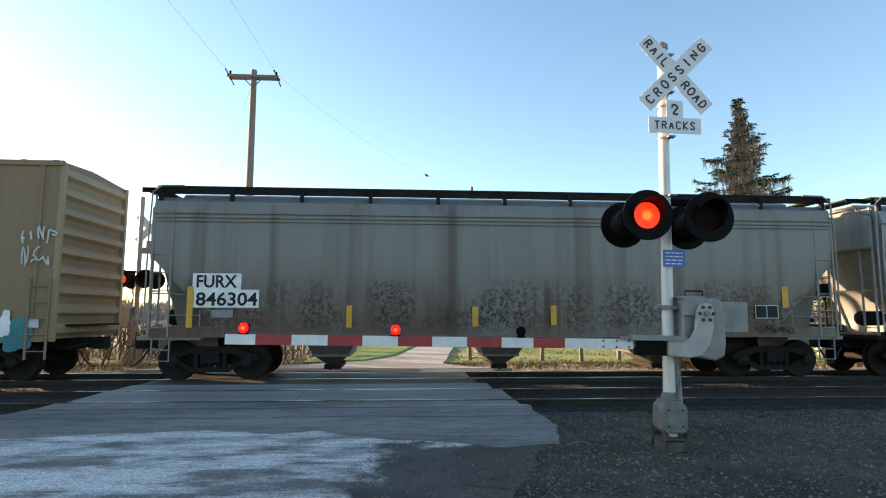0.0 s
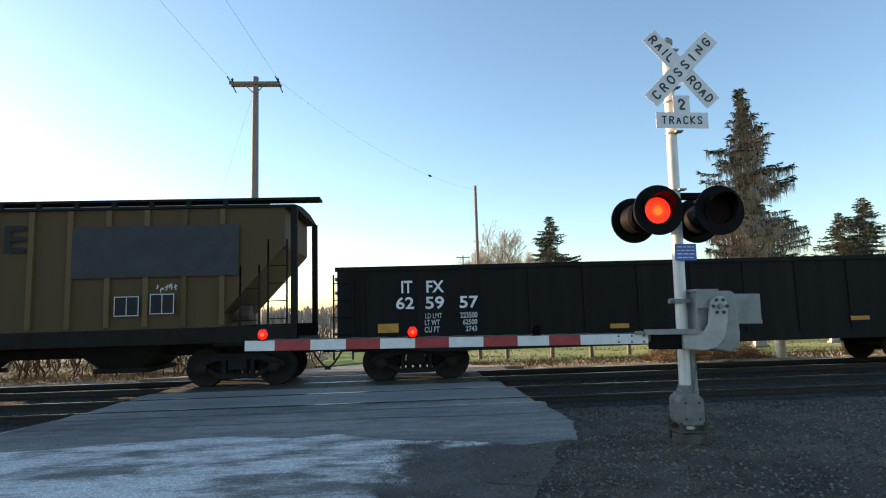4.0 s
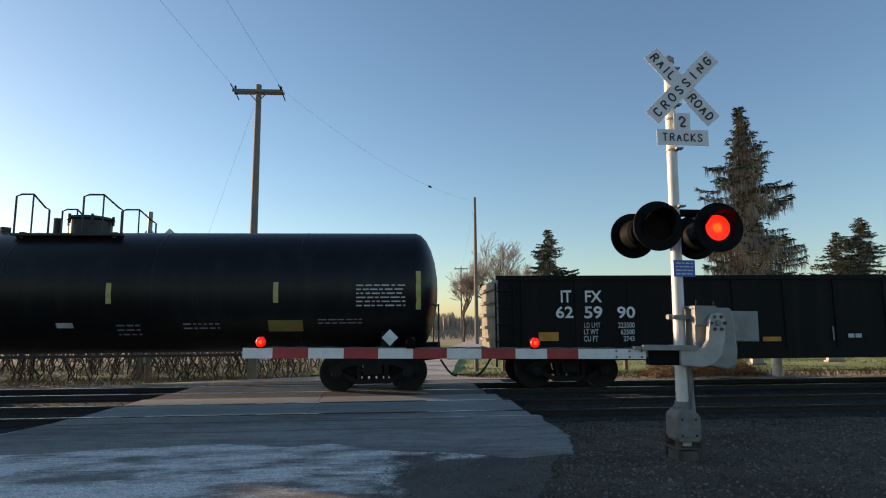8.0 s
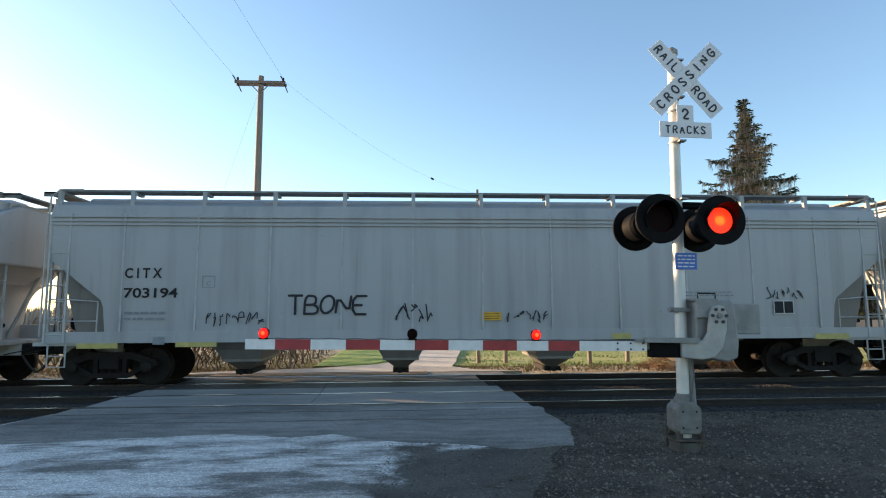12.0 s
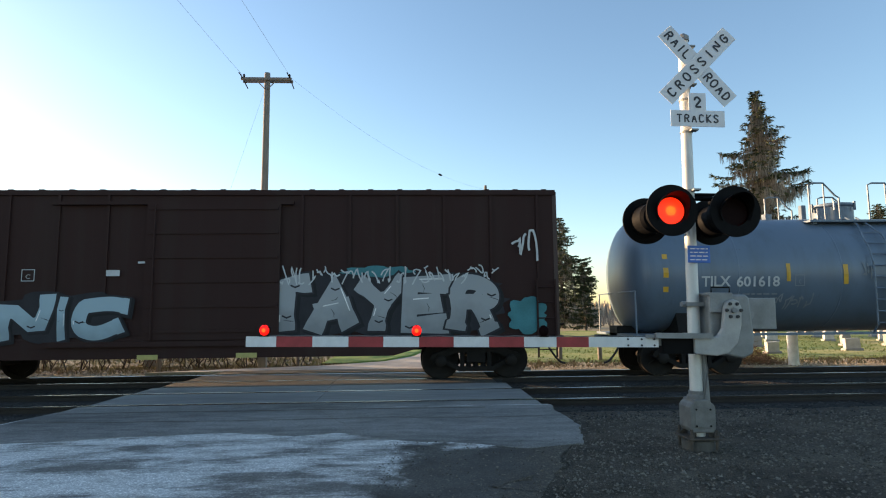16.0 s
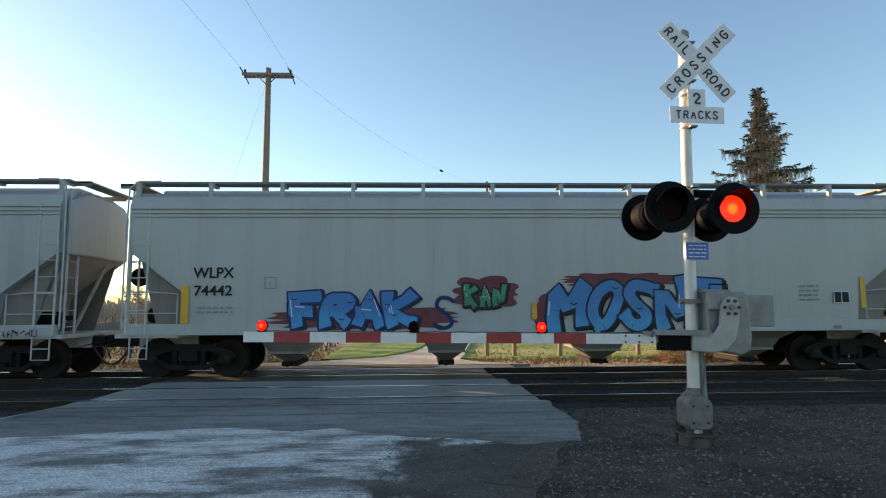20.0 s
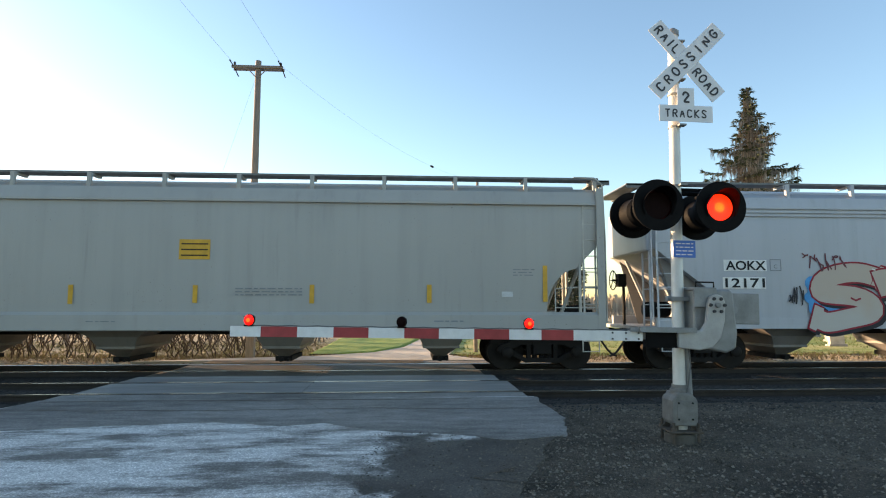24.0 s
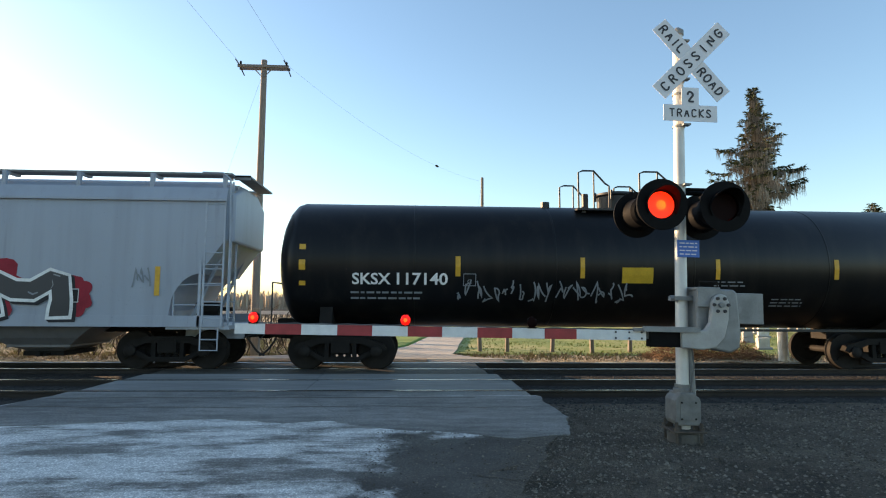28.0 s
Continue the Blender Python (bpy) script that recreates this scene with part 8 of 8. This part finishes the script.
M_NEEDLE = island_material("spruce_needles", [(0.02, 0.028, 0.012), (0.038, 0.054, 0.022), (0.065, 0.08, 0.036)])
M_TWIG = island_material("dead_twigs", [(0.13, 0.11, 0.095), (0.24, 0.205, 0.175), (0.36, 0.31, 0.265)])
M_LICHEN = island_material("hanging_twigs", [(0.1, 0.085, 0.07), (0.22, 0.19, 0.155), (0.38, 0.33, 0.28)])
M_VINE = island_material("vine_bark", [(0.035, 0.026, 0.018), (0.08, 0.06, 0.04), (0.16, 0.12, 0.08)])
M_BARK = material("bark", (0.09, 0.07, 0.055), 0.9, 0, 0.3, 5, 0.6)


def spruce(x, y, h, width, label, seed, base=1.5, shaggy=0.5, density=1.0, tiers=None):
    """A spruce in tiers of flat drooping boughs with side sprays and, where old, hanging brown twigs."""
    rnd = random.Random(seed)
    t = thing("spruce_tree", pose(x, y, 0), label, "tree", "trees beyond the tracks")
    part("trunk", Shape().turned([(-0.2, h * 0.018), (h * 0.5, h * 0.012), (h * 0.98, 0.03)], (0, 0, 0), (0, 0, 1), 12), M_BARK, t)
    green, brown, limb = Shape(), Shape(), Shape()
    tiers = tiers or [(base, width * 1.3), (max(base + 0.5, h - 1.7 * width), width * 1.25), (h - 0.4, 0.35), (h, 0.05)]

    def reach_at(z):
        for (za, ra), (zb, rb) in zip(tiers, tiers[1:]):
            if za <= z <= zb:
                return ra + (rb - ra) * (z - za) / (zb - za)
        return tiers[-1][1]
    z = base
    while z < h - 0.1:
        for k in range(max(3, round(4 * density))):
            a = rnd.uniform(0, 6.283)
            r = reach_at(z) * min(0.98, max(0.22, 0.66 + 1.8 * noise.noise((1.4 * math.cos(a) + seed, 1.4 * math.sin(a), z * 0.9)) + rnd.uniform(-0.15, 0.15))) + 0.08
            root, way = Vector((0, 0, z)), Vector((math.cos(a), math.sin(a), 0))
            side = Vector((-way.y, way.x, 0))
            droop = rnd.uniform(0.05, 0.3)

            def along(f):
                return root + way * (r * f) + Vector((0, 0, -droop * r * math.sin(f * 2.2) * 0.9 + 0.12 * r * max(0.0, f - 0.7)))
            for f in range(3):
                limb.rod(along(f / 3), along((f + 1) / 3), 0.035 * (1 - f / 3) * min(1, r) + 0.006, 4, 0.035 * (1 - (f + 1) / 3) * min(1, r) + 0.005, False)
            steps = max(3, round(r / 0.12))
            for i in range(steps):
                f = 0.15 + 0.85 * (i + rnd.random()) / steps
                p = along(f)
                spread = 0.3 * r * (1.05 - f) + 0.1
                for sd in (-1, 1):
                    if rnd.random() < (0.9 if f > 0.55 else 0.9 - shaggy) * (0.55 if shaggy > 0.5 and z < 9.4 else 1.0):
                        d = way * rnd.uniform(0.5, 1.0) + side * (sd * rnd.uniform(0.3, 1.0)) + Vector((0, 0, rnd.uniform(-0.45, 0.25)))
                        q = p + side * (sd * spread * rnd.random())
                        leaf_tuft(green, q, d, rnd.uniform(0.16, 0.32), rnd)
                        if rnd.random() < 0.5:
                            leaf_tuft(green, q + d * 0.12, d + Vector((0, 0, -0.5)), rnd.uniform(0.14, 0.26), rnd)
                if rnd.random() < (shaggy + (0.35 if shaggy > 0.5 and z < 0.62 * h else 0.0)) * (1.5 - f):
                    for _ in range(6):
                        o = p + side * rnd.uniform(-spread, spread)
                        q = o + Vector((rnd.uniform(-0.1, 0.1), rnd.uniform(-0.1, 0.1), -rnd.uniform(0.2, 0.8)))
                        brown.add([o + Vector((0.014, 0, 0)), o - Vector((0.014, 0, 0)), q + Vector((-0.006, 0, 0)), q + Vector((0.006, 0, 0))], [(0, 1, 2, 3)])
        z += rnd.uniform(0.1, 0.2) / density
    tagged(part("branchwork", limb, M_BARK, t), kind="stuff")
    tagged(part("crown", green, M_NEEDLE, t), kind="stuff")
    if brown.v:
        tagged(part("hanging_growth", brown, M_LICHEN, t), kind="stuff")


def bare_tree(x, y, h, label, seed, spread=0.55):
    rnd = random.Random(seed)
    t = thing("bare_tree", pose(x, y, 0), label, "tree", "trees beyond the tracks")
    s, fine = Shape(), Shape()

    def grow(p, d, length, r, level):
        q = p + d * length
        mid = p.lerp(q, 0.5) + Vector((rnd.uniform(-1, 1), rnd.uniform(-1, 1), 0)) * length * 0.06
        for u, v, ra, rb in ((p, mid, r, r * 0.82), (mid, q, r * 0.82, r * 0.62)):
            (s if level < 3 else fine).rod(u, v, max(ra, 0.001 * h), 5 if level < 3 else 3, max(rb, 0.0008 * h), False)
        if level > 6:
            return
        for k in range(4 if level in (1, 2, 4) else 3 if level < 5 else 2):
            e = (d + Vector((rnd.uniform(-1, 1), rnd.uniform(-1, 1), rnd.uniform(-0.25, 0.6))) * spread * (1.3 if k else 0.5)).normalized()
            grow(p.lerp(q, rnd.uniform(0.45, 1.0) if k else 1.0), e, length * rnd.uniform(0.55, 0.8), r * 0.6, level + 1)
    grow(Vector((0, 0, -0.1)), Vector((0, 0, 1)), h * 0.25, h * 0.014, 0)
    part("trunk", s, M_BARK, t)
    tagged(part("twig_growth", fine, M_TWIG, t), kind="stuff")


spruce(21.2, 34.0, 15.4, 3.0, "tall shaggy spruce with grey-brown hanging twigs", 3, 1.5, 0.7, 1.0, [(1.5, 3.2), (5.0, 3.2), (8.0, 2.7), (9.6, 2.5), (10.7, 2.75), (11.1, 1.2), (11.5, 1.3), (11.9, 2.2), (12.2, 0.8), (12.6, 1.75), (12.9, 0.75), (13.4, 1.3), (13.7, 0.6), (14.4, 0.4), (15.1, 0.2), (15.4, 0.05)])
spruce(15.1, 60.0, 11.6, 2.7, "dark young spruce beside bare trees", 5, 0.8, 0.15)
spruce(47.6, 60.0, 11.4, 2.6, "dark spruce at the edge of the graveyard", 8, 1.0, 0.2)
spruce(50.4, 60.0, 13.2, 3.0, "dark spruce at the edge of the graveyard", 9, 1.0, 0.2)
spruce(14.6, 50.0, 6.0, 0.9, "narrow dark evergreen beyond the lane", 10, 0.3, 0.1)
bare_tree(7.8, 50.0, 12.6, "bare grey tree beyond the lane", 21, 0.66)
bare_tree(10.4, 53.0, 11.6, "bare grey tree beyond the lane", 22, 0.66)
bare_tree(5.2, 54.0, 11.0, "bare grey tree beyond the lane", 23, 0.66)
bare_tree(9.6, 21.5, 3.2, "small bare shrub near the track", 24, 0.8)
bare_tree(-22.0, 48.0, 7.0, "bare shrub behind the vineyard", 25, 0.8)
bare_tree(-17.0, 50.0, 6.6, "bare shrub behind the vineyard", 26, 0.8)

# far woods round the fields
rnd = random.Random(77)
woods = Shape()
for _ in range(15000):
    a = rnd.uniform(-1.25, 1.25)
    d = rnd.uniform(140, 190)
    x, y = d * math.sin(a), d * math.cos(a)
    h = rnd.uniform(2.2, 4.6) + 1.3 * noise.noise((a * 14, 0, 0)) + 0.8 * noise.noise((a * 60, 0, 5))
    w, q = rnd.uniform(0.1, 0.45), rnd.uniform(0, 3.14)
    c, s = w * math.cos(q), w * math.sin(q)
    woods.add([(x - c, y - s, -0.2), (x + c, y + s, -0.2), (x + c * 0.7, y + s * 0.7, h * rnd.uniform(0.6, 0.95)), (x + rnd.uniform(-0.3, 0.3), y, h), (x - c * 0.6, y - s * 0.6, h * 0.7)], [(0, 1, 2, 3, 4)])
tagged(part("far_woods", woods, island_material("far_woods", [(0.26, 0.21, 0.165), (0.44, 0.37, 0.29), (0.32, 0.27, 0.2)])), "brown leafless woods along the horizon", "woods", kind="stuff")

rnd = random.Random(78)
hedge = Shape()
for _ in range(3800):
    x, y = rnd.uniform(-90, 90), rnd.uniform(64, 110)
    h = rnd.uniform(0.8, 2.6) * (0.7 + 0.5 * noise.noise((x * 0.12, y * 0.12, 4)))
    for _ in range(4):
        a, b = rnd.uniform(-0.5, 0.5), rnd.uniform(-0.5, 0.5)
        hedge.add([(x - 0.03, y, -0.2), (x + 0.03, y, -0.2), (x + a, y + b, h * rnd.uniform(0.6, 1))], [(0, 1, 2)])
tagged(part("far_brush", hedge, M_TWIG), "brown leafless brush across the far field", "brush", kind="stuff")

# vineyard: posts, wires and twisted vines
for row, y in enumerate((18.7, 20.9, 23.1, 25.4, 27.8, 30.4)):
    rnd = random.Random(row)
    xr = -3.3
    t = thing("vineyard_row", pose(0, y, 0), "row of bare vines on wires and wooden posts", "vines", "vineyard rows")
    for k in range(8):
        x = xr - 0.6 - 4.6 * k
        part("post", Shape().turned([(-0.2, 0.05), (1.5, 0.04), (1.52, 0.01)], (x, 0, 0), (rnd.uniform(-0.03, 0.03), 0, 1), 8), M_WOOD, t)
    for z in (0.75, 1.25):
        part("wire", Shape().pipe([(xr - 34 * k / 8, 0, z) for k in range(9)], 0.006, 4), M_WIRE, t)
    vines = Shape()
    for k in range(230 if row < 3 else 130):
        x = xr - rnd.uniform(0.2, 33)
        p = Vector((x, rnd.uniform(-0.15, 0.15), -0.05))
        for _ in range(6):
            q = p + Vector((rnd.uniform(-0.16, 0.16), rnd.uniform(-0.12, 0.12), rnd.uniform(0.08, 0.3)))
            vines.rod(p, q, 0.02, 4, 0.016, False)
            if rnd.random() < 0.7:
                vines.rod(q, q + Vector((rnd.uniform(-0.35, 0.35), rnd.uniform(-0.1, 0.1), rnd.uniform(-0.2, 0.3))), 0.009, 3, 0.003, False)
            p = q
    tagged(part("vine_growth", vines, M_VINE, t), kind="stuff")

# weeds along the verge, grass tufts, a brush heap
def tufts(name, count, box, h, colors, seed, label, skip=None):
    rnd = random.Random(seed)
    s = Shape()
    for _ in range(count):
        x, y = rnd.uniform(box[0], box[1]), rnd.uniform(box[2], box[3])
        if skip and skip(x, y):
            continue
        for _ in range(5):
            a, k = rnd.uniform(0, 6.28), h * rnd.uniform(0.4, 1.1)
            s.add([(x - 0.012, y, -0.09), (x + 0.012, y, -0.09), (x + 0.5 * k * math.cos(a), y + 0.5 * k * math.sin(a), -0.09 + k)], [(0, 1, 2)])
    return tagged(part(name, s, island_material(name + "_blades", colors)), label, "grass", kind="stuff")


def on_lane(x, y):
    return lane_side(lane_l, y) - 0.1 < x < lane_side(lane_r, y) + 0.1


tufts("dry_weeds", 2600, (-16, 20, 17.4, 19.6), 0.14, [(0.16, 0.12, 0.07), (0.34, 0.27, 0.17), (0.12, 0.13, 0.04)], 31, "dry weeds along the track", on_lane)
tufts("grass_tufts", 4500, (1.4, 30, 18.6, 34), 0.12, [(0.12, 0.2, 0.03), (0.26, 0.31, 0.07), (0.4, 0.36, 0.15)], 32, "short winter grass", on_lane)
tufts("vineyard_grass", 2600, (-18, -3.2, 18.6, 26), 0.16, [(0.26, 0.22, 0.1), (0.44, 0.37, 0.2), (0.18, 0.22, 0.06)], 33, "dry grass under the vines", on_lane)
rnd = random.Random(41)
heap = Shape()
for _ in range(2600):
    u, v = rnd.uniform(-1, 1), rnd.uniform(-1, 1)
    hh = max(0.0, 1 - abs(u) ** 2.5) * max(0, 1 - v * v) * 0.95
    p = Vector((9.3 + 1.9 * u, 18.1 + 0.7 * v, -0.1 + hh * rnd.uniform(0.1, 1)))
    q = p + Vector((rnd.uniform(-0.3, 0.3), rnd.uniform(-0.25, 0.25), rnd.uniform(-0.15, 0.22)))
    heap.rod(p, q, 0.008, 3, 0.003, False)
tagged(part("brush_heap", heap, island_material("brush", [(0.09, 0.05, 0.03), (0.16, 0.09, 0.05), (0.24, 0.15, 0.09)])), "heap of brown brushwood beside the track", "brushwood", kind="stuff")

# white marker post, fence posts, gravestones
wp = thing("marker_post", pose(11.35, 17.3, -0.1), "stout white-painted marker post beside the track", "post")
part("post", Shape().turned([(0, 0.15), (1.0, 0.15), (1.03, 0.12)], (0, 0, 0), (0, 0, 1), 16), material("old_white", (0.78, 0.76, 0.7), 0.7, 0, 0.2, 6), wp, smooth=30)
for x, y, h in ((2.35, 20.4, 0.85), (3.3, 20.3, 0.7), (4.85, 20.1, 0.8), (6.3, 20.2, 0.8), (7.7, 20.3, 0.75), (-8.0, 18.2, 0.9)):
    f = thing("fence_post", pose(x, y, -0.1, random.uniform(-2, 2), random.uniform(-3, 3), 0), "short weathered wooden fence post", "post", "fence posts")
    part("post", Shape().turned([(0, 0.08), (h, 0.075), (h + 0.03, 0.03)], (0, 0, 0), (0, 0, 1), 10), M_WOOD, f)
gp = thing("end_post", pose(-4.85, 18.13, -0.1), "pale square wooden end post of the vineyard", "post")
part("post", Shape().box(-0.12, 0.12, -0.11, 0.11, 0, 1.55), material("silvered_wood", (0.3, 0.27, 0.23), 0.85, 0, 0.25, 5, 0.5, stretch=(4, 4, 0.4)), gp, bevel=0.012)
rnd = random.Random(51)
M_GRAVE = [material(f"gravestone_{k}", c, 0.75, 0, 0.2, 5, 0.3) for k, c in enumerate([(0.5, 0.48, 0.44), (0.32, 0.31, 0.3), (0.6, 0.57, 0.52)])]
for k in range(46):
    y = 22 + (k % 6) * 3.6 + rnd.uniform(-0.6, 0.6)
    x = 10.5 + (k // 6) * 3.2 + (y - 22) * 0.55 + rnd.uniform(-0.8, 0.8)
    w, h = rnd.uniform(0.18, 0.3), rnd.uniform(0.4, 0.8)
    g = thing("gravestone", pose(x, y, -0.08, rnd.uniform(-3, 3), rnd.uniform(-3, 3), rnd.uniform(-25, 5)), "small weathered gravestone on grass", "gravestone", "gravestones")
    pol = [(-w, 0.12), (w, 0.12)] + ([(w, h * 0.8), (w * 0.7, h * 0.95), (0, h), (-w * 0.7, h * 0.95), (-w, h * 0.8)] if k % 3 else [(w, h), (-w, h)])
    part("stone", Shape().prism(pol, "y", -0.09, 0.09), M_GRAVE[k % 3], g)
    part("plinth", Shape().box(-w - 0.06, w + 0.06, -0.15, 0.15, 0, 0.125), M_GRAVE[1], g)


# ---------- what moves ----------
def motions():
    for car, x in CARS:
        y = car.location.y
        walk(car, [(0.0, pose(x, y, 0)), (28.0, pose(x - SPEED * 28.0, y, 0))])
    # straight steady running: linear keys
    for car, _ in CARS:
        a = car.animation_data
        for c in a.action.layers[0].strips[0].channelbag(a.action_slot).fcurves:
            for k in c.keyframe_points:
                k.interpolation = "LINEAR"
    # the wheels roll with the train; alike wheelsets share one roll
    turn = math.degrees(SPEED / WHEEL_R)
    for i, sx in enumerate((-0.86, 0.86)):
        same = [w for k, w in WHEELS if k == i]
        walk(same[0], [(f / FPS, pose(sx, 0, WHEEL_R, 0, -turn * f / FPS, 0)) for f in range(0, 28 * FPS + 1)])
        a = same[0].animation_data
        for w in same[1:]:
            w.rotation_mode = "QUATERNION"
            w.animation_data_create()
            w.animation_data.action = a.action
            w.animation_data.action_slot = a.action_slot
    # the lamps turn their lit or dark face to the road by turns
    for lamp, phase, at in TURNERS:
        rows, state = [], phase
        angle = lambda k: 0 if k % 2 == 0 else 170
        rows.append((0.0, pose(*at, 0, 0, angle(state))))
        for t in FLIPS:
            # one frame half turned, kept off the tenths of a second
            k = round(t * FPS)
            if k % 3 == 0:
                k += -1 if t * FPS < k else 1
            rows.append(((k - 1) / FPS, pose(*at, 0, 0, angle(state))))
            rows.append((k / FPS, pose(*at, 0, 0, 85)))
            state += 1
            rows.append(((k + 1) / FPS, pose(*at, 0, 0, angle(state))))
        rows.append((28.0, pose(*at, 0, 0, angle(state))))
        walk(lamp, rows)
        a = lamp.animation_data
        for c in a.action.layers[0].strips[0].channelbag(a.action_slot).fcurves:
            for k in c.keyframe_points:
                k.interpolation = "LINEAR"


motions()
